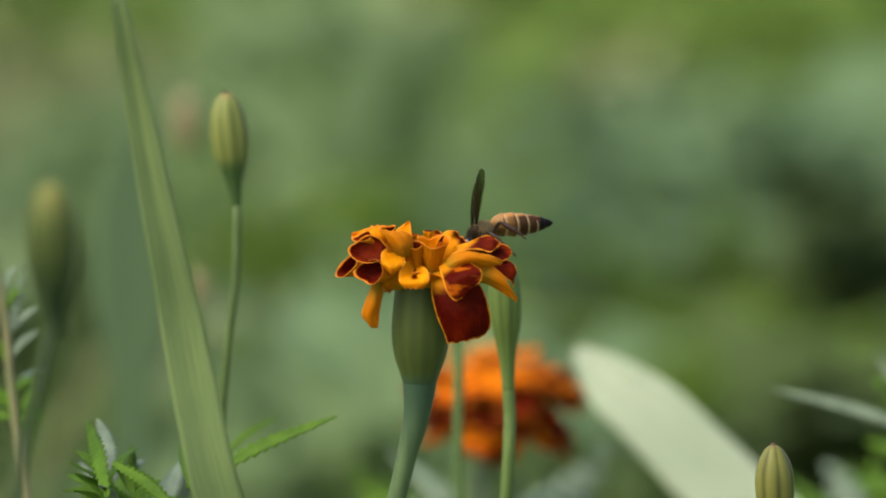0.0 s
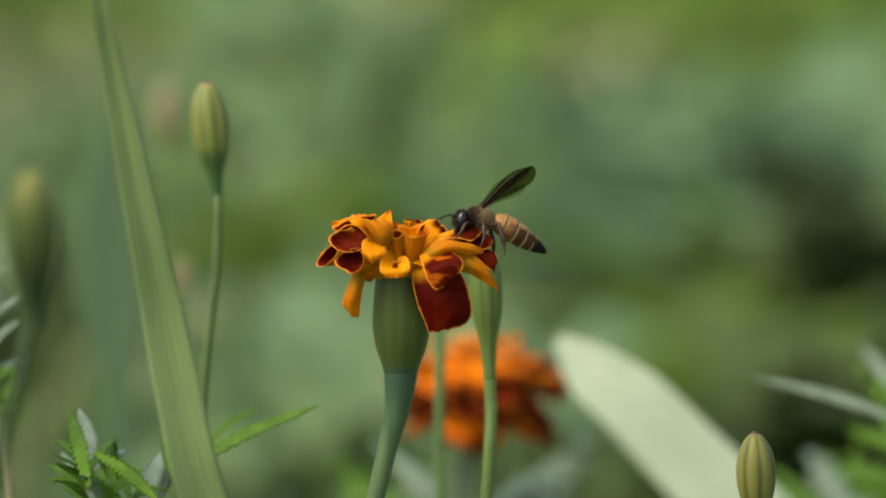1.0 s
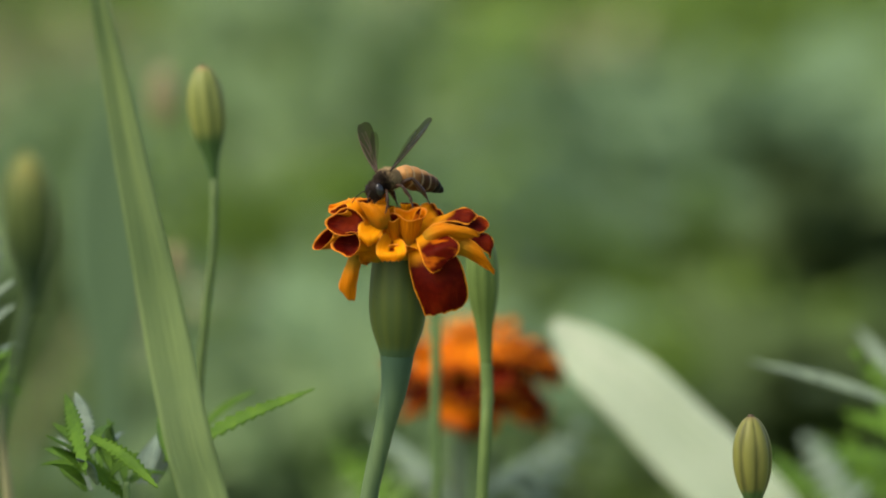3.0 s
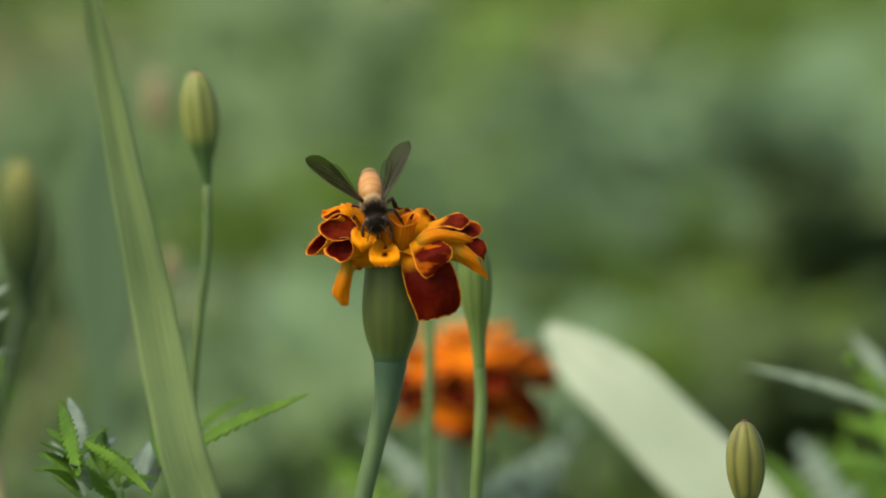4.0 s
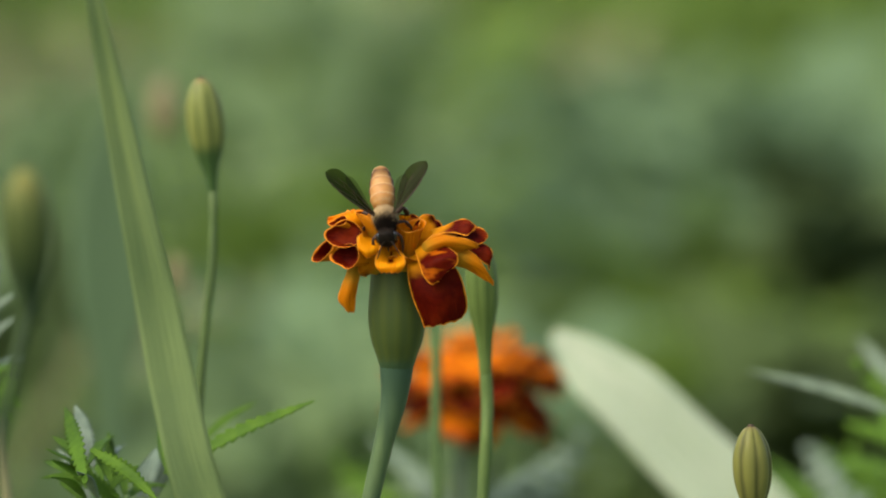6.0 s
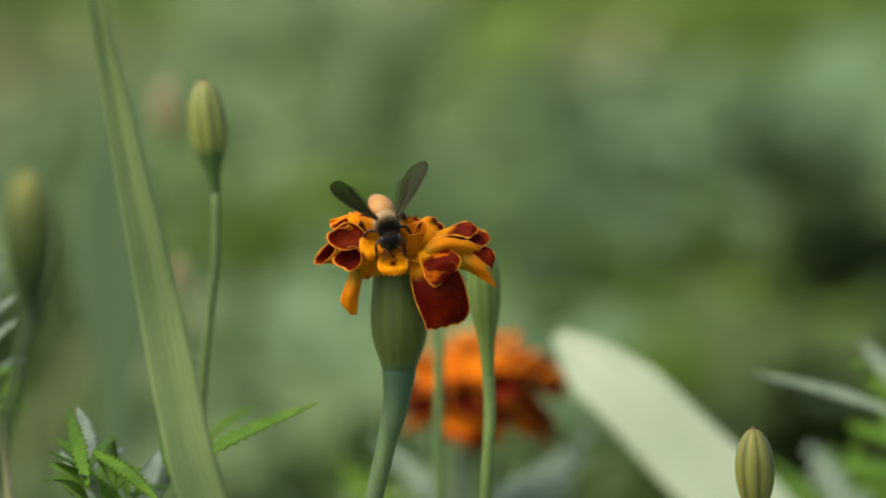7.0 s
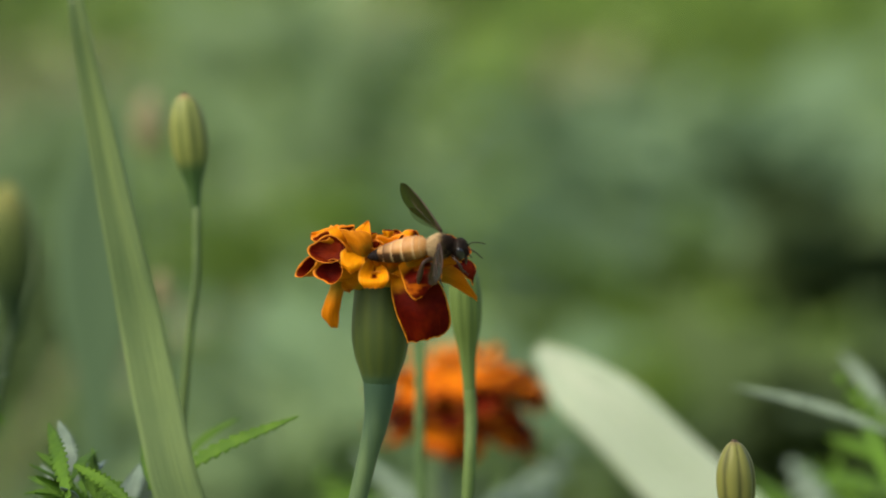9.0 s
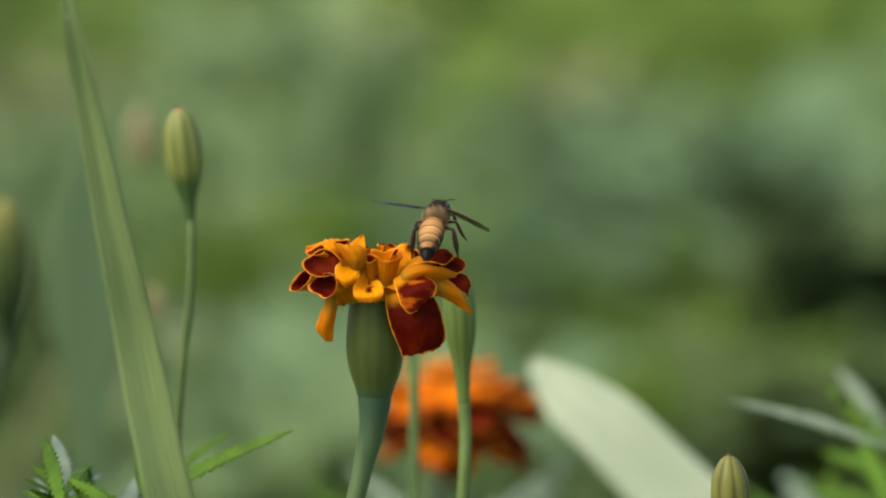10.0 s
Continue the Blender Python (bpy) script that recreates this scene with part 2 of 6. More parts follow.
def spline(points, n):
    """A smooth line through the points, with the same number of steps from each to the next."""
    p = np.asarray(points, float)
    d = np.maximum(np.linalg.norm(np.diff(p, axis=0), axis=1), 1e-6)
    slope = np.diff(p, axis=0) / d[:, None]
    tan = np.empty_like(p)
    tan[0], tan[-1] = slope[0], slope[-1]
    for i in range(1, len(p) - 1):
        tan[i] = (slope[i - 1] * d[i] + slope[i] * d[i - 1]) / (d[i - 1] + d[i])
    out = []
    for i in range(n):
        s = i / (n - 1) * (len(p) - 1)
        k = min(int(s), len(p) - 2)
        f = s - k
        h = d[k]
        out.append((1 + 2 * f) * (1 - f) ** 2 * p[k] + f * (1 - f) ** 2 * h * tan[k] + f * f * (3 - 2 * f) * p[k + 1] + f * f * (f - 1) * h * tan[k + 1])
    return np.array(out)


def tube(points, radii, seg=12, n=24, wobble=0.0, seed=0):
    """A tapered round stem along a line."""
    line = spline(points, n)
    rad = np.interp(np.linspace(0, 1, n), np.linspace(0, 1, len(radii)), radii)
    rng = np.random.RandomState(seed)
    tan = np.gradient(line, axis=0)
    tan /= np.linalg.norm(tan, axis=1)[:, None]
    ref = np.array((0.0, 1.0, 0.0)) if abs(tan[0][1]) < 0.9 else np.array((1.0, 0.0, 0.0))
    verts, faces, vals = [], [], []
    for i in range(n):
        s = np.cross(tan[i], ref)
        s /= np.linalg.norm(s)
        t = np.cross(s, tan[i])
        for j in range(seg):
            a = 2 * math.pi * j / seg
            r = rad[i] * (1 + wobble * (rng.rand() - 0.5))
            verts.append(line[i] + r * (math.cos(a) * s + math.sin(a) * t))
            vals.append((0.5 + 0.5 * math.cos(a * 4), i / (n - 1), 0, 0))
    for i in range(n - 1):
        for j in range(seg):
            k = (j + 1) % seg
            faces.append((i * seg + j, i * seg + k, (i + 1) * seg + k, (i + 1) * seg + j))
    faces.append(tuple(range(seg))[::-1])
    faces.append(tuple((n - 1) * seg + j for j in range(seg)))
    return verts, faces, vals


def lathe(profile, center, axis, ribs=0, depth=0.0, seg=48, n=28, power=1.0):
    """A ribbed round body; profile rows are (height, radius) from foot to tip along the axis."""
    prof = spline([(h, r, 0) for h, r in profile], n)
    ax = np.asarray(axis, float)
    ax /= np.linalg.norm(ax)
    s = np.cross((0, 1, 0), ax)
    s /= np.linalg.norm(s)
    t = np.cross(ax, s)
    verts, faces, vals = [], [], []
    for i, (h, r, _) in enumerate(prof):
        v = i / (n - 1)
        for j in range(seg):
            a = 2 * math.pi * j / seg
            wave = (0.5 + 0.5 * math.cos(a * ribs)) ** power if ribs else 0.5
            rr = max(r, 0.02) * (1 - depth * (1 - wave) * min(1, 4 * v))
            verts.append(np.asarray(center) + ax * h + rr * (math.cos(a) * s + math.sin(a) * t))
            vals.append((wave, v, 0, 0))
    for i in range(n - 1):
        for j in range(seg):
            k = (j + 1) % seg
            faces.append((i * seg + j, i * seg + k, (i + 1) * seg + k, (i + 1) * seg + j))
    faces.append(tuple(range(seg))[::-1])
    faces.append(tuple((n - 1) * seg + j for j in range(seg)))
    return verts, faces, vals


def smooth01(x):
    x = min(1.0, max(0.0, x))
    return x * x * (3 - 2 * x)


def petal(base, tip, face, width, arch=0.0, roll=0.3, ruffle=0.4, claw=0.35, blunt=0.25, red=0.5, seed=0, curl=0.0, nu=17, nv=22, thick=0.1, waves=1.6, lip=-0.45):
    """A ray petal: a narrow claw that widens to a ruffled lip. face: the way its upper side looks."""
    rng = np.random.RandomState(seed)
    b, t, n = (np.asarray(q, float) for q in (base, tip, face))
    d = t - b
    n = n - d * (n @ d) / (d @ d)
    n /= np.linalg.norm(n)
    mid = (b + t) / 2 + n * arch
    ph = rng.rand(6) * 6.28
    top, bot, vals, rim = [], [], [], []
    long = np.linalg.norm(d)
    for i in range(nv):
        v = 1 - (1 - i / (nv - 1)) ** 1.5
        c = (1 - v) ** 2 * b + 2 * v * (1 - v) * mid + v * v * t + n * curl * max(0, v - 0.55) ** 2 * 4
        tan = 2 * (1 - v) * (mid - b) + 2 * v * (t - mid) + n * curl * max(0, v - 0.55) * 8
        tan /= np.linalg.norm(tan)
        side = np.cross(tan, n)
        side /= np.linalg.norm(side)
        nn = np.cross(side, tan)
        w = width / 2 * (claw + (1 - claw) * smooth01(v / 0.62))
        if v > 0.55:
            w *= max(0.0, 1 - ((v - 0.55) / 0.45) ** 2.4 * (1 - 0.75 * max(0.0, blunt) ** 2)) ** 0.5
        if blunt < 0:
            w = width / 2 * (claw + (1 - claw) * smooth01(v / 0.4)) * min(1.0, max(0.02, (1 - v) / 0.6)) ** 0.8
        for j in range(nu):
            u = 2 * j / (nu - 1) - 1
            if roll:
                across, lift = math.sin(u * roll) / roll, (1 - math.cos(u * roll)) / abs(roll) * (1 if roll > 0 else -1)
            else:
                across, lift = u, 0.0
            frill = ruffle * (abs(u) ** 1.6 * smooth01(v / 0.5) * math.sin(6.28 * waves * v + ph[0 if u > 0 else 1])
                              + v ** 4 * 0.7 * math.sin(6.28 * waves * 0.8 * u + ph[2]))
            jag = v ** 6 * (0.14 * ruffle * math.sin(6.28 * 1.1 * u + ph[3]) + 0.05 * ruffle * math.sin(6.28 * 2.7 * u + ph[4]))
            rimmed = max(abs(u) * smooth01(v / 0.4), (v - 0.2) / 0.8)
            turn = lip * max(0.0, (rimmed - 0.6) / 0.4) ** 2 * (0.8 + 0.7 * math.sin(4.2 * u + 3.0 * v + ph[5]))
            q = c + side * across * w + nn * (lift * w + frill + turn) + tan * jag
            th = thick * (1 - 0.6 * max(abs(u), v) ** 6)
            top.append(q + nn * th)
            bot.append(q - nn * th)
            vals.append((u, v, 0.0, red))
            rim.append(min((1 - abs(u)) * w, (1 - v) * long * 1.1))
    m = nu * nv
    faces = []
    for i in range(nv - 1):
        for j in range(nu - 1):
            a = i * nu + j
            faces.append((a, a + nu, a + nu + 1, a + 1))
            faces.append((m + a, m + a + 1, m + a + nu + 1, m + a + nu))
    edge = [j for j in range(nu)] + [i * nu + nu - 1 for i in range(1, nv)] + [(nv - 1) * nu + j for j in range(nu - 2, -1, -1)] + [i * nu for i in range(nv - 2, 0, -1)]
    for a, c in zip(edge, edge[1:] + edge[:1]):
        faces.append((a, c, m + c, m + a))
    return top + bot, faces, vals + [(u, v, 1.0, r) for u, v, _, r in vals], rim + rim


def sheet(sections, face, red=0.5, ruffle=0.1, seed=0, nu=23, nv=27, thick=0.09):
    """A petal lofted through cross-sections from its claw to its lip. face: the way its upper side looks."""
    rng = np.random.RandomState(seed)
    ph = rng.rand(6) * 6.283
    lines = np.array([spline(row, nu) for row in sections])
    grid = np.array([spline(lines[:, j], nv) for j in range(nu)]).transpose(1, 0, 2)
    across = np.gradient(grid, axis=1)
    along = np.gradient(grid, axis=0)
    normal = np.cross(across, along)
    normal /= np.maximum(np.linalg.norm(normal, axis=2), 1e-9)[:, :, None]
    if (normal.reshape(-1, 3) @ np.asarray(face, float)).mean() < 0:
        normal = -normal
    # how far each place lies from the free edges
    run = np.linalg.norm(np.diff(grid, axis=1), axis=2)
    left = np.concatenate([np.zeros((nv, 1)), np.cumsum(run, axis=1)], 1)
    run = np.linalg.norm(np.diff(grid, axis=0), axis=2)
    down = np.concatenate([np.zeros((1, nu)), np.cumsum(run, axis=0)], 0)
    edge = np.minimum(np.minimum(left, left[:, -1:] - left), down[-1:] - down)
    us, vs = np.linspace(-1, 1, nu)[None, :], np.linspace(0, 1, nv)[:, None]
    near = np.exp(-edge / 0.9) * np.minimum(1, vs * 3)
    wave = np.sin(9 * vs + 5 * us + ph[0]) + 0.6 * np.sin(17 * vs - 11 * us + ph[1]) + 0.35 * np.sin(29 * vs + 23 * us + ph[2])
    ridge = 0.014 * np.sin(14 * us + ph[3] + 2 * vs) * np.minimum(1, edge)
    q = grid + normal * (ruffle * near * wave + ridge)[:, :, None]
    jag = vs ** 9 * 0.11 * (np.sin(11 * us + ph[4]) + 0.7 * np.sin(23 * us + ph[5]) + 0.4 * np.sin(41 * us + ph[0]))
    q = q + along / np.maximum(np.linalg.norm(along, axis=2), 1e-9)[:, :, None] * jag[:, :, None]
    th = (thick * (1 - 0.55 * np.exp(-edge / 0.25)))[:, :, None]
    m = nu * nv
    vals = [(u, v, 0.0, red) for v in vs[:, 0] for u in us[0]]
    faces = []
    for i in range(nv - 1):
        for j in range(nu - 1):
            a = i * nu + j
            faces.append((a, a + nu, a + nu + 1, a + 1))
            faces.append((m + a, m + a + 1, m + a + nu + 1, m + a + nu))
    rim = [j for j in range(nu)] + [i * nu + nu - 1 for i in range(1, nv)] + [(nv - 1) * nu + j for j in range(nu - 2, -1, -1)] + [i * nu for i in range(nv - 2, 0, -1)]
    for a, c in zip(rim, rim[1:] + rim[:1]):
        faces.append((a, c, m + c, m + a))
    dist = edge.ravel().tolist()
    return (q + normal * th).reshape(-1, 3).tolist() + (q - normal * th).reshape(-1, 3).tolist(), faces, vals + [(u, v, 1.0, r) for u, v, _, r in vals], dist + dist


def cup(base, mouth, way, rx, rz, turn=0.0, ruffle=0.15, notch=0.0, red=1.1, seed=0, flare=0.25, belly=0.62, na=44, nv=16, thick=0.09, floor=0.55):
    """A petal curled into a bowl: it widens from its base to an open oval mouth that looks the given way."""
    rng = np.random.RandomState(seed)
    b, m, n = (np.asarray(q, float) for q in (base, mouth, way))
    n = n / np.linalg.norm(n)
    e1 = np.cross(n, (0, 0, 1))
    e1 = -e1 / np.linalg.norm(e1)
    e2 = np.cross(e1, n)
    e2 = e2 if e2[2] > 0 else -e2
    e1, e2 = e1 * math.cos(turn) + e2 * math.sin(turn), e2 * math.cos(turn) - e1 * math.sin(turn)
    ph = rng.rand(5) * 6.283
    outer, inner, vals, rim = [], [], [], []
    long = np.linalg.norm(m - b)
    start = (m - b) / long
    for i in range(nv):
        v = i / (nv - 1)
        bend = v * v
        c = b + start * long * v + n * 0.10 * long * (bend - v)
        grow = 0.16 + 0.84 * math.sin(1.5708 * min(1.0, v)) ** belly * v ** 0.25
        lip = flare * max(0.0, (v - 0.8) / 0.2) ** 2
        for j in range(na):
            a = 6.28318 * j / na
            wave = math.sin(2 * a + ph[0]) + 0.6 * math.sin(3 * a + ph[1]) + 0.35 * math.sin(5 * a + ph[2])
            dip = notch * math.exp(-((math.atan2(math.sin(a - 1.5708), math.cos(a - 1.5708))) / 0.45) ** 2)
            r = grow * (1 + 0.07 * v * math.sin(3 * a + ph[3]) + 0.05 * v * math.sin(4 * a + ph[4]))
            out = e1 * math.cos(a) * rx + e2 * math.sin(a) * rz
            unit = out / max(0.05, np.linalg.norm(out))
            q = c + out * r + unit * lip * (1 + 0.5 * wave) + n * (ruffle * wave * v ** 3 - dip * v ** 2) - e2 * dip * 0.5 * v ** 2
            th = thick * (1.5 - 0.9 * v)
            outer.append(q)
            if v < floor:
                # the inside ends in a shallow floor
                back = b + start * long * (floor - 0.12 * (1 - v / floor)) + n * 0.10 * long * (floor * floor - floor)
                inner.append(back + out * 0.93 * (v / floor) * (0.16 + 0.84 * math.sin(1.5708 * floor) ** belly * floor ** 0.25))
            else:
                inner.append(q - unit * min(th, 0.4 * r * min(rx, rz)) + n * th * 0.4)
            t = math.atan2(math.cos(a), -math.sin(a)) / math.pi
            vals.append((t, max(v, 0.85) if red > 0.8 else v, 0.0, red))
            rim.append((1 - v) * long)
    k = na * nv
    faces = []
    for i in range(nv - 1):
        for j in range(na):
            p, q = i * na + j, i * na + (j + 1) % na
            faces.append((p, q, q + na, p + na))
            faces.append((k + q, k + p, k + p + na, k + q + na))
    top = (nv - 1) * na
    for j in range(na):
        p, q = top + j, top + (j + 1) % na
        faces.append((p, q, k + q, k + p))
    faces.append(tuple(range(na))[::-1])
    return outer + inner, faces, [(t, v, 1.0, r) for t, v, _, r in vals] + vals, rim + rim


def strip(line, widths, face, fold=0.15, teeth=0, tooth=0.0, nu=7, n=40, thick=0.12, seed=0, twist=0.0):
    """A leaf or blade along a line, with a folded midrib and, where asked for, saw teeth."""
    pts = spline(line, n)
    w = np.interp(np.linspace(0, 1, n), np.linspace(0, 1, len(widths)), widths)
    tan = np.gradient(pts, axis=0)
    tan /= np.linalg.norm(tan, axis=1)[:, None]
    rng = np.random.RandomState(seed)
    top, bot, vals = [], [], []
    f0 = np.asarray(face, float)
    for i in range(n):
        v = i / (n - 1)
        s = np.cross(tan[i], f0)
        s /= np.linalg.norm(s)
        nn = np.cross(s, tan[i])
        a = twist * v
        s, nn = s * math.cos(a) + nn * math.sin(a), nn * math.cos(a) - s * math.sin(a)
        saw = 1.0
        if teeth:
            p = (v * teeth) % 1.0
            saw = 1 + tooth * ((1 - p) if p > 0.25 else p * 3 - 0.4)
        for j in range(nu):
            u = 2 * j / (nu - 1) - 1
            k = u * w[i] / 2 * (saw if abs(u) > 0.9 else 1.0)
            q = pts[i] + s * k + nn * fold * abs(u) * w[i] / 2
            if teeth and abs(u) > 0.9:
                q = q + tan[i] * 0.25 * w[i] * tooth
            top.append(q + nn * thick)
            bot.append(q - nn * thick)
            vals.append((u, v, 0.0, 0.0))
    m = nu * n
    faces = []
    for i in range(n - 1):
        for j in range(nu - 1):
            a = i * nu + j
            faces.append((a, a + nu, a + nu + 1, a + 1))
            faces.append((m + a, m + a + 1, m + a + nu + 1, m + a + nu))
    edge = [j for j in range(nu)] + [i * nu + nu - 1 for i in range(1, n)] + [(n - 1) * nu + j for j in range(nu - 2, -1, -1)] + [i * nu for i in range(n - 2, 0, -1)]
    for a, c in zip(edge, edge[1:] + edge[:1]):
        faces.append((a, c, m + c, m + a))
    return top + bot, faces, vals + [(u, v, 1.0, 0.0) for u, v, _, _ in vals]


# ---------------------------------------------------------------- the ground and the green behind
def ground_material():
    m, nt, bsdf = material("grassy_soil", 0.95)
    a = noise_fac(nt, 9, 6)
    b = noise_fac(nt, 60, 4)
    col = mix(nt, step(nt, a, 0.35, 0.65), (0.19, 0.20, 0.11), (0.17, 0.225, 0.10))
    col = mix(nt, math_node(nt, "MULTIPLY", b, 0.4), col, (0.24, 0.26, 0.14))
    nt.links.new(col, bsdf.inputs["Base Color"])
    bump(nt, bsdf, b, 0.6, 0.01)
    return m


def ground():
    n, verts, faces = 60, [], []
    xs = np.sinh(np.linspace(-6.5, 6.5, n)) * 2.4
    for y in xs:
        for x in xs:
            far = math.hypot(x, y)
            z = 0.012 * noise.noise(Vector((x * 2, y * 2, 0))) if far < 30 else 0.0
            verts.append((x * 1000, y * 1000, z * 1000 - 8))
    for i in range(n - 1):
        for j in range(n - 1):
            a = i * n + j
            faces.append((a, a + 1, a + n + 1, a + n))
    ob = new("ground", mesh("ground", verts, faces, ground_material()))
    return tagged(ob, "grassy garden soil under low weeds", "ground", kind="structure")


ground()


def weeds(name, label, mat, patches, length, width, seed, lean=0.7):
    """Many leaves on the ground as one mesh; patches: (x, y, spread, low, high, count) in metres."""
    rng = np.random.RandomState(seed)
    rows = np.array(patches, float)
    rows = np.repeat(rows, rows[:, 5].astype(int), axis=0)
    n = len(rows)
    p = np.stack([rows[:, 0] + rng.randn(n) * rows[:, 2] * 0.5, rows[:, 1] + rng.randn(n) * rows[:, 2] * 0.8, rows[:, 3] + (rows[:, 4] - rows[:, 3]) * rng.rand(n)], 1)
    a, el = rng.rand(n) * 6.283, (rng.rand(n) - 0.2) * lean * 1.6
    ln, wd = length * (0.6 + 0.8 * rng.rand(n, 1)), width * (0.6 + 0.8 * rng.rand(n, 1))
    d = np.stack([np.cos(a) * np.cos(el), np.sin(a) * np.cos(el), np.sin(el)], 1)
    s = np.cross(d, np.stack([rng.randn(n) * 0.5, rng.randn(n) * 0.5, np.ones(n)], 1))
    s /= np.linalg.norm(s, axis=1)[:, None]
    up = np.cross(s, d) * ln * 0.12
    verts = np.stack([p - s * wd * 0.12, p + s * wd * 0.12, p + d * ln * 0.5 + s * wd * 0.5 + up, p + d * ln * 0.5 - s * wd * 0.5 + up, p + d * ln - up], 1).reshape(-1, 3) * 1000
    k = np.arange(n)[:, None] * 5
    quads, tris = (k + (0, 1, 2, 3)).tolist(), (k + (3, 2, 4)).tolist()
    # a thin stalk from the ground to each leaf that stands high
    high = p[:, 2] > 0.05
    foot = p[high] * (1, 1, 0) + (rng.rand(high.sum(), 3) - 0.5) * (0.03, 0.03, 0)
    stalk = np.stack([foot - (0.0012, 0, 0), foot + (0.0012, 0, 0), p[high]], 1).reshape(-1, 3) * 1000
    tris += (5 * n + np.arange(high.sum())[:, None] * 3 + (0, 1, 2)).tolist()
    ob = new(name, mesh(name, np.concatenate([verts, stalk]), quads + tris, mat))
    return tagged(ob, label, "weeds", kind="stuff")


def leafage(name, light, dark, share=0.25):
    m, nt, bsdf = material(name, 0.8)
    bsdf.inputs["Specular IOR Level"].default_value = 0.12
    geo = nt.nodes.new("ShaderNodeNewGeometry")
    n = noise_fac(nt, 14, 3)
    col = mix(nt, geo.outputs["Random Per Island"], dark, light)
    col = mix(nt, math_node(nt, "MULTIPLY", n, 0.4), col, tuple(0.6 * c for c in dark))
    nt.links.new(col, bsdf.inputs["Base Color"])
    translucent(nt, bsdf, col, share)
    return m


LEAF_BRIGHT = leafage("weed_bright", (0.163, 0.252, 0.049), (0.129, 0.206, 0.039), 0.42)
LEAF_TEAL = leafage("weed_greyish", (0.168, 0.256, 0.132), (0.135, 0.212, 0.109), 0.38)
LEAF_LIGHT = leafage("weed_light", (0.179, 0.260, 0.117), (0.146, 0.219, 0.094), 0.42)
# pale leaves, their colour lightened to make up for shade among the clumps
LEAF_LIFTED = leafage("weed_lightened", (0.233, 0.324, 0.152), (0.182, 0.264, 0.117), 0.45)
# very dark leaves: the shade of the gaps is put into their colour
LEAF_SHADE = leafage("weed_shade", (0.065, 0.10, 0.03), (0.045, 0.07, 0.024), 0.1)
LEAF_DRY = leafage("weed_dry", (0.26, 0.25, 0.13), (0.17, 0.18, 0.09), 0.1)

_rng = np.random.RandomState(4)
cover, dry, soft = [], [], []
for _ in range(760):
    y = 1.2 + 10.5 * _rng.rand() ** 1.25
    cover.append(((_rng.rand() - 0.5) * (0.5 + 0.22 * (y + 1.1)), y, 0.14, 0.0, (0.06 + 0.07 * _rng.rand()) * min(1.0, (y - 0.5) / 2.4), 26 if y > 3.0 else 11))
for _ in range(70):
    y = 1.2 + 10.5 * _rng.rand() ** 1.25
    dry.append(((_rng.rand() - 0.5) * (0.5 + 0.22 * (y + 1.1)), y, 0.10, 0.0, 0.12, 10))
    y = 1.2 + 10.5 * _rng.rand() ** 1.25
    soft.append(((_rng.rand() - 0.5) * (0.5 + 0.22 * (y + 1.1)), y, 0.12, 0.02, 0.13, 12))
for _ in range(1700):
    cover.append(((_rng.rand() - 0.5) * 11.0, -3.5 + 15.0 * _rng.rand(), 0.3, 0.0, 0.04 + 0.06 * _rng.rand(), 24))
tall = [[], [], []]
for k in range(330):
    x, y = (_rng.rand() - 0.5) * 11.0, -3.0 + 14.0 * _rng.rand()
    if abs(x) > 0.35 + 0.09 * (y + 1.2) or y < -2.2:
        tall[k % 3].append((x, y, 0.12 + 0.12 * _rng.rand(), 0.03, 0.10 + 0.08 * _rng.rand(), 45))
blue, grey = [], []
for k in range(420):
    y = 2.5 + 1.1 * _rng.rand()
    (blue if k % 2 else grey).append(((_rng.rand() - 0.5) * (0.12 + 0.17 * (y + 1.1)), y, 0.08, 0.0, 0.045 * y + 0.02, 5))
def stalks(name, label, mat, count, seed):
    """Thin upright grass stalks with drooping tips, as one mesh."""
    rng = np.random.RandomState(seed)
    verts, faces = [], []
    for _ in range(count):
        y = 0.75 + 1.5 * rng.rand()
        x = (rng.rand() - 0.5) * 0.3 * (y + 1.1) / 1.6
        h, w = 0.16 + 0.2 * rng.rand(), 0.0012 + 0.0022 * rng.rand()
        lean, bow, turn = rng.randn() * 0.25, rng.rand() * 0.25, rng.rand() * 6.28
        k = len(verts)
        for i in range(7):
            f = i / 6
            c = np.array((x + h * (lean * f + bow * f * f * math.cos(turn)), y + h * bow * f * f * math.sin(turn), h * (f - 0.35 * bow * f * f)))
            r = w * (1 - 0.85 * f)
            verts += [(c + (-r, 0, 0)) * 1000, (c + (0, -0.6 * r, 0)) * 1000, (c + (r, 0, 0)) * 1000]
        for i in range(6):
            a = k + 3 * i
            faces += [(a, a + 1, a + 4, a + 3), (a + 1, a + 2, a + 5, a + 4)]
    return tagged(new(name, mesh(name, verts, faces, mat)), label, "grass", kind="stuff")


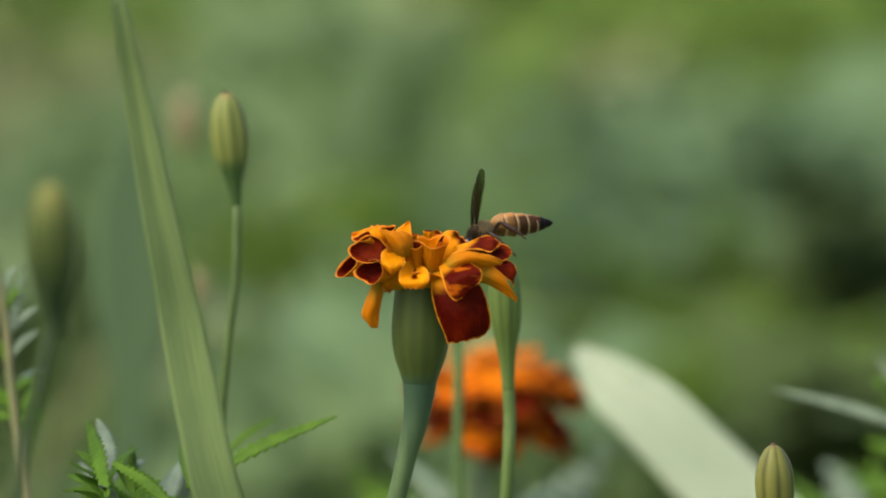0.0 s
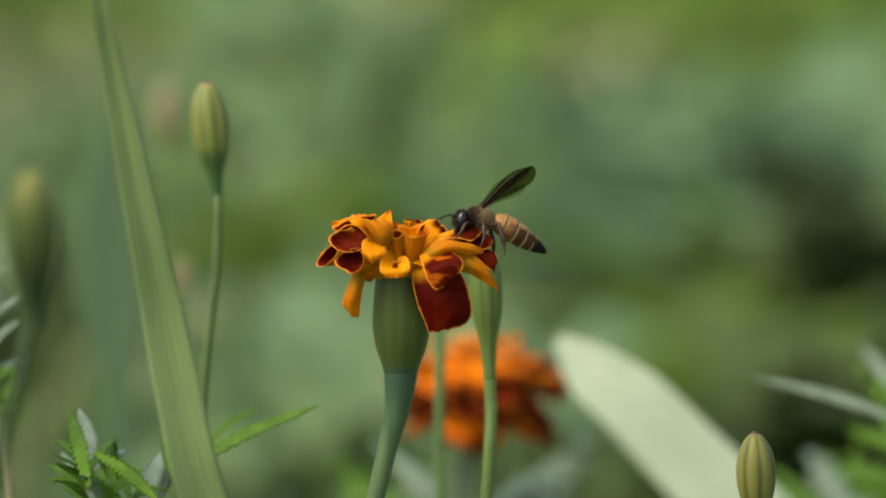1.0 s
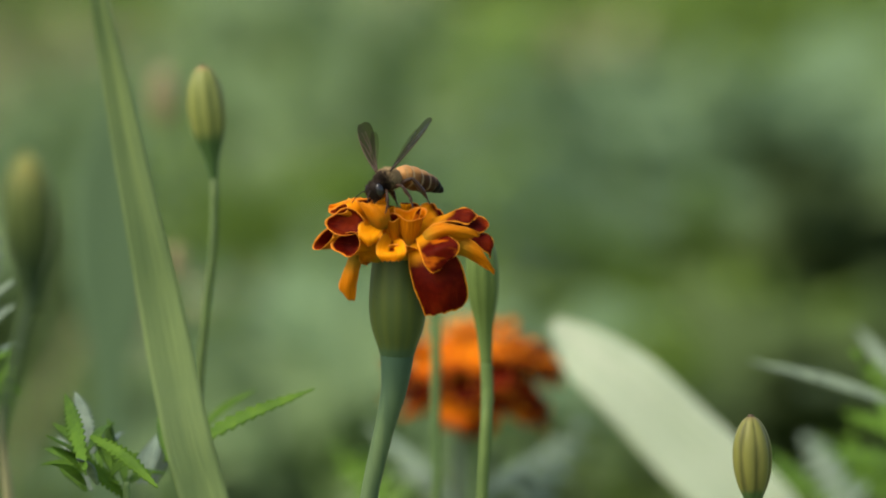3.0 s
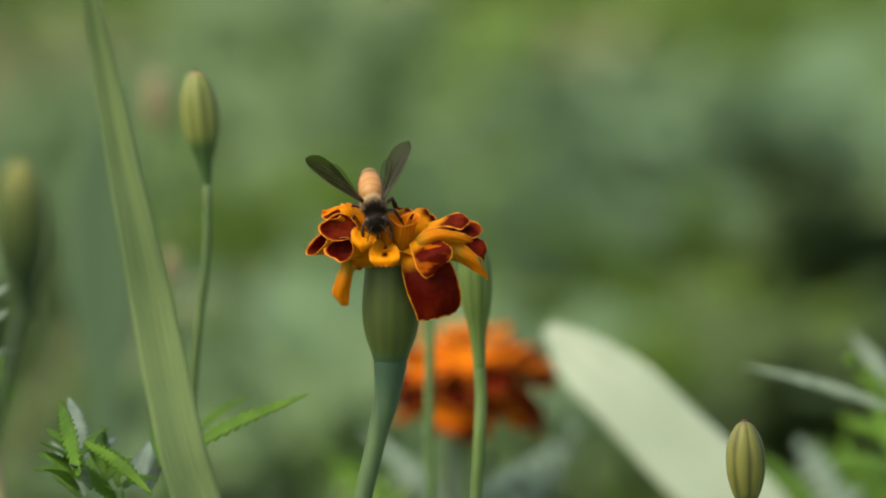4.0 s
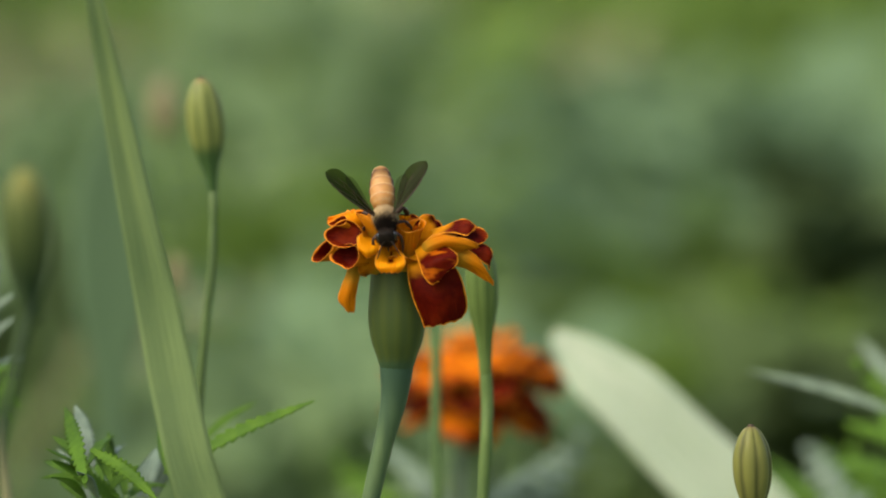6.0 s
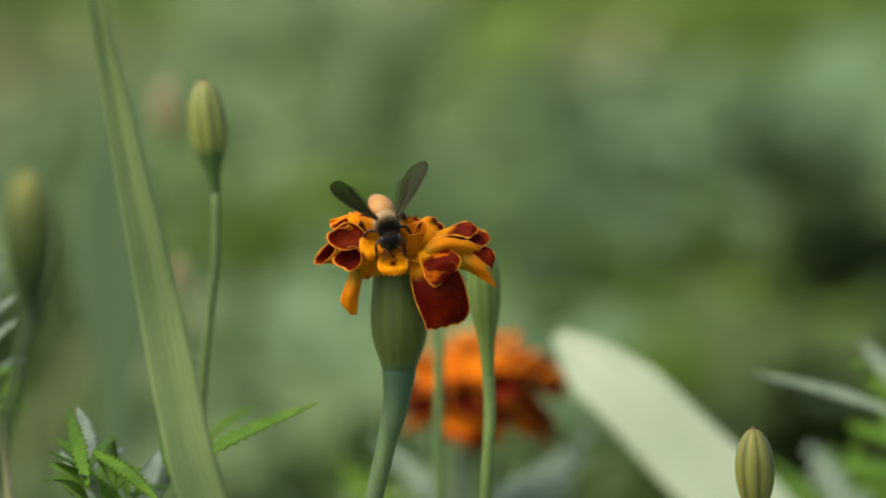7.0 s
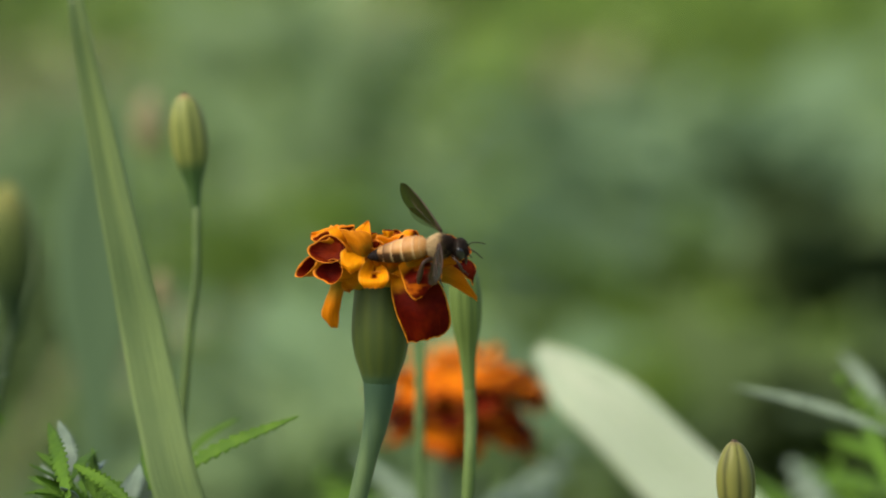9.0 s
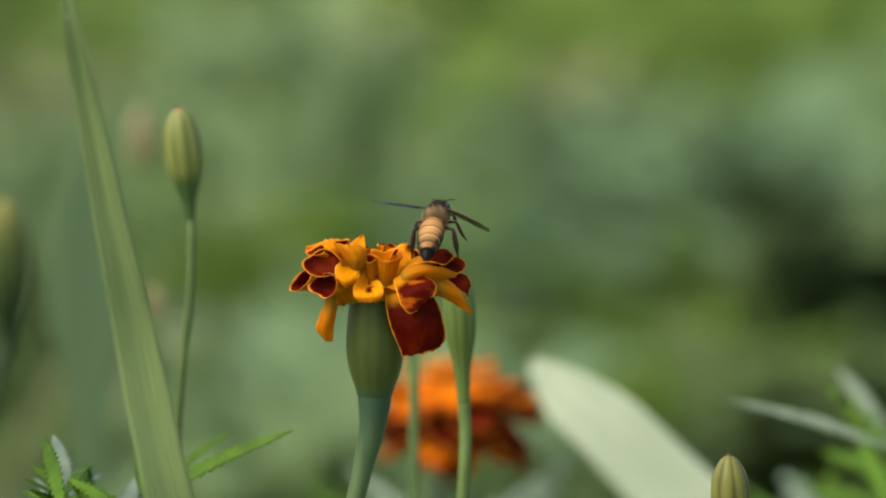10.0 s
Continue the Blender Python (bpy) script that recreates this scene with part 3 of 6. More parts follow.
stalks("grass_stalks", "thin pale green grass stalks among the weeds", LEAF_LIGHT, 46, 21)
stalks("grass_stalks", "thin fresh green grass stalks among the weeds", LEAF_BRIGHT, 46, 22)
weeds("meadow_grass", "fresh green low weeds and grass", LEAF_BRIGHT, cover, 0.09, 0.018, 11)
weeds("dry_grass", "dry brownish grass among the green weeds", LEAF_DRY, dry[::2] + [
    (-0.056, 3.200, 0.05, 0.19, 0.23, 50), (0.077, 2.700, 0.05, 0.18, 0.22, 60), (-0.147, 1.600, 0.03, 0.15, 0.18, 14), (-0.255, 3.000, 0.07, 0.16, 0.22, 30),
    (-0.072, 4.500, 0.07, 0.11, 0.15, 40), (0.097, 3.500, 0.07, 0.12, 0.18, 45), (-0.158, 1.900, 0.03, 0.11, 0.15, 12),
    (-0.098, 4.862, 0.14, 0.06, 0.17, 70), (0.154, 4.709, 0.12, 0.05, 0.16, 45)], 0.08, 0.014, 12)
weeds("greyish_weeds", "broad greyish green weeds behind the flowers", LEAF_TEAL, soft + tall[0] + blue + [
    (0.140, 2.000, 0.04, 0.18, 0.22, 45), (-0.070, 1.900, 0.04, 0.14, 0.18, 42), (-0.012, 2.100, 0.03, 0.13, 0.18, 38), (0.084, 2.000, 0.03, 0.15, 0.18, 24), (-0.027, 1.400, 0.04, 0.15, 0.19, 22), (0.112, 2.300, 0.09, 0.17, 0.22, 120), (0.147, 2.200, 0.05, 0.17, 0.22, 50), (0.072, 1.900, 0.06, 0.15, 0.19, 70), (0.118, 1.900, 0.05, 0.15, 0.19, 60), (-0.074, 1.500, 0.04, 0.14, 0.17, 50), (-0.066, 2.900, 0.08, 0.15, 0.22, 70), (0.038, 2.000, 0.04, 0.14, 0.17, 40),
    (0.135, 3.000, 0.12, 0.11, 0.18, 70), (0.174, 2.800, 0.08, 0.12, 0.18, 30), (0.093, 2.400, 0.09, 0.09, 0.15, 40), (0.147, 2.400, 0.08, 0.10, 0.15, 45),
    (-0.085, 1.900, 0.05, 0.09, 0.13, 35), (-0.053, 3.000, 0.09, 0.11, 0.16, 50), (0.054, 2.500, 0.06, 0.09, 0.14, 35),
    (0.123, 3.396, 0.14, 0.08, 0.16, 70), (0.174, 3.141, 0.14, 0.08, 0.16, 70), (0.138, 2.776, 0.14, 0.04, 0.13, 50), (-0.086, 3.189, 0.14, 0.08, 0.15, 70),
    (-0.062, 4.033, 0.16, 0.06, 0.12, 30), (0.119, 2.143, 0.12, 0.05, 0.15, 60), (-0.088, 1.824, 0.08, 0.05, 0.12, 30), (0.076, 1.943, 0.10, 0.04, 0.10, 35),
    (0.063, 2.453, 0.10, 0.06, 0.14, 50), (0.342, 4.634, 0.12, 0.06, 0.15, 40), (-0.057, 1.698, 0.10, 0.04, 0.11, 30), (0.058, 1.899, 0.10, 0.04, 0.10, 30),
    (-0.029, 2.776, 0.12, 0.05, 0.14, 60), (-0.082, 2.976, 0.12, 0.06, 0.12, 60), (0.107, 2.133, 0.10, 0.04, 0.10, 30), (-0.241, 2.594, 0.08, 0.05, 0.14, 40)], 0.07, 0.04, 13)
# clumps of shade-coloured leaves stand in for the dark gaps
weeds("shade_weeds", "dark green weeds with deep shade put into their leaf colour", LEAF_SHADE, tall[1][::3] + [
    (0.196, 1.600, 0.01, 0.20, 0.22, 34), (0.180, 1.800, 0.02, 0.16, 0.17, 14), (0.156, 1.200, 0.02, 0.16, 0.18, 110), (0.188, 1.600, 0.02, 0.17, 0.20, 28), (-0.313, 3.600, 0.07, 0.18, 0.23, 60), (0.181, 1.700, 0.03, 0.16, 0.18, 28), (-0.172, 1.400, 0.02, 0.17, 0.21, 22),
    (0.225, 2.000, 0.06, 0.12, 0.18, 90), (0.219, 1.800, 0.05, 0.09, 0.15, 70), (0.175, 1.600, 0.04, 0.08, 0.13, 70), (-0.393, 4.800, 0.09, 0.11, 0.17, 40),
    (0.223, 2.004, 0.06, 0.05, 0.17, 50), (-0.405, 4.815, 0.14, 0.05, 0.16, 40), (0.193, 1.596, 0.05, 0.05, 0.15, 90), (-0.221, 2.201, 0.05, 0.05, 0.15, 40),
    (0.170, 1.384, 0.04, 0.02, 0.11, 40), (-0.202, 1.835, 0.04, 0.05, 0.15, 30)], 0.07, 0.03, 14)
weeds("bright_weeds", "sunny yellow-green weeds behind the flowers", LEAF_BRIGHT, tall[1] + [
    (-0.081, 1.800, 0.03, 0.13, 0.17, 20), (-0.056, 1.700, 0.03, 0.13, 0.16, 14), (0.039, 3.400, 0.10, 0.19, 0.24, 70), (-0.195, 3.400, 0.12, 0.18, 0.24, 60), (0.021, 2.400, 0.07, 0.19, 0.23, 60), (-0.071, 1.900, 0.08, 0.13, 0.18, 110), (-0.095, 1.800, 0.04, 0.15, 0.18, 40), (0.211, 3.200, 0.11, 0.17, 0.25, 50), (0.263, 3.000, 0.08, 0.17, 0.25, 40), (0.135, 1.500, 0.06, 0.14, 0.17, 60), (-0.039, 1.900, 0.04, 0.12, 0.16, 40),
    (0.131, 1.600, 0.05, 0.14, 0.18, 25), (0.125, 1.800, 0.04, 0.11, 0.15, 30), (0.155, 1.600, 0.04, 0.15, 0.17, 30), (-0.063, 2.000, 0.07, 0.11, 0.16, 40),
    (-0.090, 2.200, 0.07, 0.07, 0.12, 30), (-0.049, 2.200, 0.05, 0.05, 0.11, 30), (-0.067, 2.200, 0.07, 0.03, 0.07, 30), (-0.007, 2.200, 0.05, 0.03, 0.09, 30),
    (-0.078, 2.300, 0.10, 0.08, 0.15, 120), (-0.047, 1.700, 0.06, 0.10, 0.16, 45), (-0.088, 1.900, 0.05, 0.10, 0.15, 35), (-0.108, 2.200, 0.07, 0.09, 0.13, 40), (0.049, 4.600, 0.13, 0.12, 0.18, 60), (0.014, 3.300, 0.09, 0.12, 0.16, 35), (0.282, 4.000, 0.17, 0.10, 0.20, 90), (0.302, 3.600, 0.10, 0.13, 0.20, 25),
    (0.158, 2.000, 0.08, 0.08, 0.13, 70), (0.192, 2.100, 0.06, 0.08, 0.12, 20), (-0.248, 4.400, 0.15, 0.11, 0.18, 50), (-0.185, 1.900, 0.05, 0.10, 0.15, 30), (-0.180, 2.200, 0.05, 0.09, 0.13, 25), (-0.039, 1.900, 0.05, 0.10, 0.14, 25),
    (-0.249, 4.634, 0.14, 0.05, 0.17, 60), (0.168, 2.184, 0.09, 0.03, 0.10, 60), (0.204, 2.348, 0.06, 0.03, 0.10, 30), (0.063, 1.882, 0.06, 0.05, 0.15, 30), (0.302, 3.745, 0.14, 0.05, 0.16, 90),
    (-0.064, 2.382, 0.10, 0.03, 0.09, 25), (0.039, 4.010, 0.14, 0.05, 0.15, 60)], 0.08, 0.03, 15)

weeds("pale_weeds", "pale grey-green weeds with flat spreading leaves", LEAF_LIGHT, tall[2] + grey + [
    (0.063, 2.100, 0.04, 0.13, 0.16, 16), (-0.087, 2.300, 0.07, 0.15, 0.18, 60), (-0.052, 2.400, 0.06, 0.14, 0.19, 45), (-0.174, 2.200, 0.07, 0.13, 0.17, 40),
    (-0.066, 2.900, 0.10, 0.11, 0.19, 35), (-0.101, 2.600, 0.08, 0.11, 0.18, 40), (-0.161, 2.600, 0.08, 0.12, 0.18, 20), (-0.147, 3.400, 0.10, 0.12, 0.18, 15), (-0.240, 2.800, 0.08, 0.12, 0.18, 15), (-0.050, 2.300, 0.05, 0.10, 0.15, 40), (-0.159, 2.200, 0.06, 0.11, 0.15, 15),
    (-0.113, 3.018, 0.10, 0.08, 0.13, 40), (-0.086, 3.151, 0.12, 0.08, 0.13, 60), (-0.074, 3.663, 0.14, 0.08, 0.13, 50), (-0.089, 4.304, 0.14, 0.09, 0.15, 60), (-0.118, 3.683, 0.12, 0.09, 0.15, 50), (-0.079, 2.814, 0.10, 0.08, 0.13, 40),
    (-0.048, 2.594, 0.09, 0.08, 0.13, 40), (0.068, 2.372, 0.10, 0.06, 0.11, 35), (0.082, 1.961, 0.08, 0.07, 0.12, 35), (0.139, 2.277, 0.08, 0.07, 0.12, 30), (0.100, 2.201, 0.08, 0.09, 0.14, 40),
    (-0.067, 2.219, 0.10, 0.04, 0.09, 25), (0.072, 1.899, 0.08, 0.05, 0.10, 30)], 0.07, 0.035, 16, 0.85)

# lightened leaves brighten the clumps that shade one another
weeds("lightened_weeds", "pale green weeds low behind the flowers, lightened against their shade", LEAF_LIFTED, [
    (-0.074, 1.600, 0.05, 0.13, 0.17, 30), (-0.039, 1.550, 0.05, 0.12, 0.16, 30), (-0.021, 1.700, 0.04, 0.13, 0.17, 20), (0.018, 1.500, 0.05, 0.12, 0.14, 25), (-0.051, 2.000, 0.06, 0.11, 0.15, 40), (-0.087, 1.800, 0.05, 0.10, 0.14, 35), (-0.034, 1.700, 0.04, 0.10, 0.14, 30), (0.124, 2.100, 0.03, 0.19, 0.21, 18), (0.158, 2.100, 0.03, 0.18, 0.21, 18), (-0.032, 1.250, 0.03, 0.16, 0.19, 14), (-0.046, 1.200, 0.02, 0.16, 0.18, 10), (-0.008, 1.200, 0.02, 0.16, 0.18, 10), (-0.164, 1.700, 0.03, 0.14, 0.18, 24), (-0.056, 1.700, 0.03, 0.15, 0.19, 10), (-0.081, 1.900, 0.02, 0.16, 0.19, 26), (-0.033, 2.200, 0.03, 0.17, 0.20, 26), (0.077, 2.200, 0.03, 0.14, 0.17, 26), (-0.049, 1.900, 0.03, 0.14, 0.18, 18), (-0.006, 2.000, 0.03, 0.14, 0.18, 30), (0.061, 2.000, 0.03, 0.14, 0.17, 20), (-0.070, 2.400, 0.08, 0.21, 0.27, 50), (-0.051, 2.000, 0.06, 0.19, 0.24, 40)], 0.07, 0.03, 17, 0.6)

# ---------------------------------------------------------------- the main marigold
def floret(foot, axis, h, r):
    """A small tube that opens into five red-brown lobes."""
    verts, faces, vals = lathe([(0, 0.4), (h * 0.55, 0.5 * r), (h * 0.8, 0.7 * r), (h * 0.93, 1.05 * r), (h, 1.5 * r), (h + 0.15, 1.45 * r), (h - 0.5, 0.7 * r), (h - 2.0, 0.3 * r)], foot, axis, 5, 0.45, 30, 22)
    return verts, faces, [(0.0, min(1.0, v * 1.25), 0.0, 0.22) for _, v, _, _ in vals], [1.0] * len(verts)


def marigold(base, label, group):
    ob = thing("marigold", base, label, "flower", group)
    O = np.array((-3.9, -0.5, 353.6))

    def put(name, shape, mat, label=""):
        return part(name, shape, mat, ob, label, origin=base)

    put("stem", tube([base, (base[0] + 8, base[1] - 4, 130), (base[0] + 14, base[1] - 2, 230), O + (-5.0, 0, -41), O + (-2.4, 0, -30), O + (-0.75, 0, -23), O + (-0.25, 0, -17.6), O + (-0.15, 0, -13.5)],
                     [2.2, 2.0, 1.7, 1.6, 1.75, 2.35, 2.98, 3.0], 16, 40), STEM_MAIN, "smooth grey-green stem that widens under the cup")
    put("involucre", lathe([(-0.9, 2.75), (0.2, 3.18), (1.2, 3.48), (4, 4.45), (8, 5.1), (12, 5.0), (15, 4.75), (17.6, 4.5)], O + (-0.2, 0, -17), (0.012, 0.0, 1), 12, 0.012, 84, 26), CUP,
        "green ribbed cup under the petals")
    def ray(base, tip, **shape):
        put("petal", petal(tuple(O + base), tuple(O + tip), **shape), PETAL)

    def bowl(base, mouth, way, **shape):
        put("petal", cup(tuple(O + base), tuple(O + mouth), way, **shape), PETAL)

    def wide(sections, **shape):
        put("petal", sheet([[O + p for p in row] for row in sections], **shape), PETAL)

    # hanging dark red petal in front
    wide([[(2.3, -3.5, 3.0), (5.0, -4.0, 2.9), (8.0, -3.5, 2.3)], [(1.8, -6.0, 0.6), (6.0, -7.1, 0.2), (10.7, -5.9, 0.3)], [(2.4, -7.0, -3.3), (7.0, -8.9, -3.6), (12.0, -7.0, -3.3)], [(3.8, -6.5, -7.4), (7.7, -8.7, -7.4), (12.2, -6.5, -6.6)], [(4.7, -6.0, -9.8), (8.0, -8.3, -9.1), (11.3, -6.5, -8.3)]],
         face=(0, -1, 0.2), red=1.12, seed=1, ruffle=0.1)
    # folded petal over it
    wide([[(3.1, -4.5, 3.7), (5.5, -5.0, 5.0), (7.7, -5.0, 4.9)], [(3.6, -6.9, 2.4), (6.1, -6.7, 3.5), (9.4, -7.9, 4.3)], [(4.2, -8.8, 0.8), (7.0, -10.5, 2.3), (10.8, -9.9, 3.1)], [(4.8, -9.8, -0.6), (7.0, -10.5, 0.7), (10.7, -10.3, 1.9)], [(5.4, -10.1, -1.4), (7.0, -10.5, -0.6), (9.2, -10.3, 0.8)], [(6.1, -10.1, -1.8), (6.9, -10.3, -1.5), (7.7, -10.2, -0.8)]],
         face=(0.1, -0.8, 0.5), red=1.27, seed=2, ruffle=0.12)
    # small spoon-shaped petal
    wide([[(-2.1, -4.5, 4.9), (-1.0, -3.5, 4.0), (0.3, -4.5, 3.5)], [(-3.1, -6.7, 4.1), (-1.0, -5.1, 2.6), (0.8, -6.7, 3.7)], [(-3.8, -8.1, 2.8), (-1.1, -6.9, 1.9), (1.4, -8.1, 2.8)], [(-3.7, -8.8, 1.2), (-1.1, -9.1, 1.3), (1.5, -8.8, 1.6)], [(-2.8, -8.5, 0.2), (-1.2, -9.1, 0.2), (0.6, -8.5, 0.2)]],
         face=(0, -0.7, 0.7), red=-0.5, seed=3, ruffle=0.08)
    # orange petal with a turned lip
    wide([[(-5.5, -3.5, 6.6), (-4.0, -3.5, 6.2), (-2.5, -4.5, 5.7)], [(-6.3, -6.0, 6.9), (-4.6, -5.5, 5.8), (-2.8, -6.0, 5.1)], [(-6.9, -7.5, 6.3), (-5.2, -7.5, 5.2), (-3.1, -7.0, 4.6)], [(-6.9, -8.3, 4.9), (-5.4, -9.0, 4.0), (-3.4, -7.8, 3.9)], [(-6.0, -8.0, 3.2), (-5.0, -8.5, 2.8), (-3.9, -7.8, 3.4)]],
         face=(0, -0.7, 0.7), red=0.0, seed=4, ruffle=0.1)
    # upper red-tipped petal
    wide([[(6.0, -2.0, 7.1), (6.3, -3.0, 6.7), (6.1, -4.0, 6.2)], [(8.5, -2.0, 7.9), (8.8, -3.5, 7.4), (8.7, -5.0, 6.8)], [(11.0, -2.5, 8.9), (11.3, -4.0, 7.9), (11.3, -5.5, 6.6)], [(12.7, -3.0, 8.9), (12.9, -4.5, 7.8), (12.3, -5.7, 6.3)], [(14.1, -3.8, 7.8), (13.7, -4.5, 7.3), (13.1, -5.2, 6.9)]],
         face=(0, -0.7, 0.7), red=1.05, seed=5, ruffle=0.1)
    # red lobe
    wide([[(6.5, -2.5, 6.4), (6.7, -3.5, 6.0), (6.5, -4.5, 5.7)], [(9.5, -2.5, 6.8), (9.8, -3.7, 6.1), (9.7, -4.7, 5.3)], [(12.5, -2.1, 7.5), (12.8, -3.5, 6.3), (12.6, -5.1, 5.2)], [(14.8, -2.3, 7.4), (14.8, -3.5, 6.1), (14.2, -5.1, 4.7)], [(16.0, -2.9, 6.5), (16.0, -3.5, 5.9), (15.4, -4.3, 5.1)]],
         face=(0, -0.7, 0.7), red=1.08, seed=6, ruffle=0.1)
    # broad petal seen from below
    wide([[(3.5, -3.0, 2.2), (4.1, -4.5, 2.3), (4.9, -4.5, 2.1)], [(4.8, -5.0, 5.2), (5.4, -6.5, 4.3), (6.0, -5.5, 2.6)], [(7.3, -6.0, 6.7), (8.0, -7.5, 5.4), (8.7, -6.0, 3.5)], [(10.7, -6.5, 6.3), (11.1, -7.5, 5.3), (11.6, -6.3, 3.7)], [(14.4, -6.5, 5.0), (14.3, -6.5, 4.6), (13.7, -6.1, 4.2)]],
         face=(0, 0.8, 0.6), red=0.4, seed=7, ruffle=0.17)
    # outer red lobe
    wide([[(10.5, -3.5, 4.0), (10.7, -4.5, 3.7), (10.8, -5.0, 3.2)], [(12.7, -3.5, 4.6), (12.9, -5.0, 3.8), (13.2, -5.8, 2.9)], [(14.8, -3.5, 4.9), (15.1, -5.0, 3.6), (15.1, -5.7, 1.6)], [(16.2, -4.0, 4.2), (16.5, -5.0, 3.1), (16.0, -5.5, 1.0)], [(16.9, -4.5, 3.2), (16.8, -4.7, 2.7), (16.2, -5.0, 0.1)]],
         face=(0.2, -0.8, 0.5), red=1.15, seed=8, ruffle=0.1)
    # pointed petal seen from below
    wide([[(9.0, -4.0, 3.7), (9.3, -4.5, 2.4), (9.5, -4.0, 1.1)], [(11.7, -5.5, 4.2), (11.9, -6.3, 2.5), (12.1, -5.3, 0.4)], [(13.9, -6.5, 3.0), (14.0, -6.7, 1.4), (13.8, -5.5, -0.5)], [(15.5, -6.5, 0.8), (15.6, -6.5, -0.1), (15.4, -5.7, -1.4)], [(16.9, -5.7, -2.0), (17.0, -5.7, -2.2), (16.9, -5.6, -2.6)]],
         face=(0.3, 0.8, 0.5), red=0.3, seed=9, ruffle=0.12)
    # narrow hanging petal
    wide([[(-8.4, -3.5, 1.6), (-7.4, -4.5, 1.5), (-6.1, -3.5, 1.4)], [(-9.2, -4.5, -0.9), (-8.0, -5.5, -1.0), (-6.6, -4.5, -1.0)], [(-10.1, -5.0, -3.3), (-8.7, -6.0, -3.4), (-7.1, -5.0, -3.5)], [(-10.4, -5.0, -5.0), (-8.9, -5.7, -5.2), (-7.4, -5.0, -5.5)], [(-9.0, -4.8, -6.8), (-8.2, -5.1, -7.1), (-7.6, -4.8, -7.1)]],
         face=(0, 0.9, 0.3), red=0.0, seed=13, ruffle=0.11)
    # orange petals folded over the disc
    wide([[(-4.7, -4.0, 5.5), (-3.1, -5.0, 5.3), (-1.6, -4.0, 5.7)], [(-5.5, -5.5, 7.8), (-3.2, -7.3, 7.4), (-1.3, -5.5, 7.8)], [(-6.5, -5.5, 9.5), (-4.0, -7.1, 9.0), (-1.7, -5.5, 9.3)], [(-7.4, -4.7, 10.5), (-5.0, -6.1, 10.1), (-3.1, -4.7, 10.0)]],
         face=(0, 0.8, 0.4), red=0.0, seed=61, ruffle=0.07)
    wide([[(-4.5, -2.0, 7.7), (-5.9, -2.5, 7.2), (-7.7, -2.5, 7.4)], [(-5.1, -2.0, 9.6), (-7.0, -3.3, 9.2), (-9.4, -2.5, 8.7)], [(-6.1, -1.5, 10.8), (-8.1, -2.5, 10.7), (-9.9, -2.0, 9.9)]],
         face=(0, -0.6, 0.8), red=0.0, seed=62, ruffle=0.1)
    # base, tip, face, width, and the shape of each petal
    ray(base=(-3.8, -1.6, 6.0), tip=(-2.2, -2.0, 11.6), face=(-0.3, -0.8, 0.4), width=5.2, arch=0.2, roll=0.3, ruffle=0.2, claw=0.7, blunt=-1.0, red=0.0, seed=71)
    ray(base=(2.2, -3.6, 5.0), tip=(3.9, -4.7, 9.2), face=(-0.2, -0.9, 0.3), width=1.3, arch=0.1, roll=0.5, ruffle=0.1, claw=0.7, blunt=0.3, red=1.25, seed=72)
    ray(base=(-3.0, 1.0, 4.8), tip=(-9.4, -0.2, 9.9), face=(-0.3, 0.5, 0.8), width=5.2, arch=0.6, roll=-0.4, ruffle=0.7, claw=0.4, blunt=0.5, red=0.0, seed=9)
    ray(base=(-3.0, 1.6, 5.8), tip=(-12.2, 0.4, 8.9), face=(-0.2, -0.4, 0.9), width=4.6, arch=1.0, roll=0.4, ruffle=0.6, claw=0.4, blunt=0.5, red=0.0, seed=91)
    ray(base=(-2.4, -4.0, 0.4), tip=(-6.0, -6.0, 2.4), face=(0, 0.8, 0.6), width=6.0, arch=-0.3, roll=0.3, ruffle=0.27, claw=0.7, red=0.0, seed=131)
    ray(base=(0.6, -4.4, 0.0), tip=(0.8, -6.2, 3.0), face=(0, 0.9, 0.4), width=6.0, arch=-0.3, roll=0.3, ruffle=0.27, claw=0.8, red=0.0, seed=132)
    ray(base=(-4.5, 1.5, 0.5), tip=(-5.8, 3.5, -1.4), face=(-0.6, 0.6, 0.5), width=4.2, arch=0.6, roll=0.3, ruffle=0.27, claw=0.7, red=0.0, seed=14)
    ray(base=(2.5, 0.0, 4.0), tip=(7.0, 0.4, 8.9), face=(0.2, -0.7, 0.6), width=5.8, arch=0.4, roll=-0.3, ruffle=0.54, claw=0.45, blunt=0.6, red=0.3, seed=20)
    ray(base=(1.0, 1.5, 3.0), tip=(4.2, 1.5, 9.0), face=(0.1, -0.7, 0.6), width=6.0, arch=0.6, roll=0.5, ruffle=0.54, claw=0.4, blunt=0.6, red=0.3, seed=21)
    for k, az in enumerate((35, 60, 85, 108, 130, 152)):
        a = radians(az)
        d = np.array((math.cos(a), math.sin(a), 0))
        ray(base=tuple(d * 3.8 + (0, 0, 1)), tip=tuple(d * (13 + 1.5 * math.sin(k * 2.1)) + (0, 0, 2.0 + 2.5 * (k % 2))), face=(0, 0, 1), width=8.2,
                         arch=2.0, roll=-0.3, ruffle=0.6, claw=0.4, blunt=0.5, red=0.7, seed=30 + k)
    # petals curled into bowls: base, mouth, the way the mouth looks, half width and height
    bowl(base=(-3.2, -3.0, 2.4), mouth=(-9.0, -7.2, 3.1), way=(-0.45, -0.85, 0.35), rx=2.3, rz=2.0, turn=-0.2, seed=12, flare=0.35, floor=0.78)
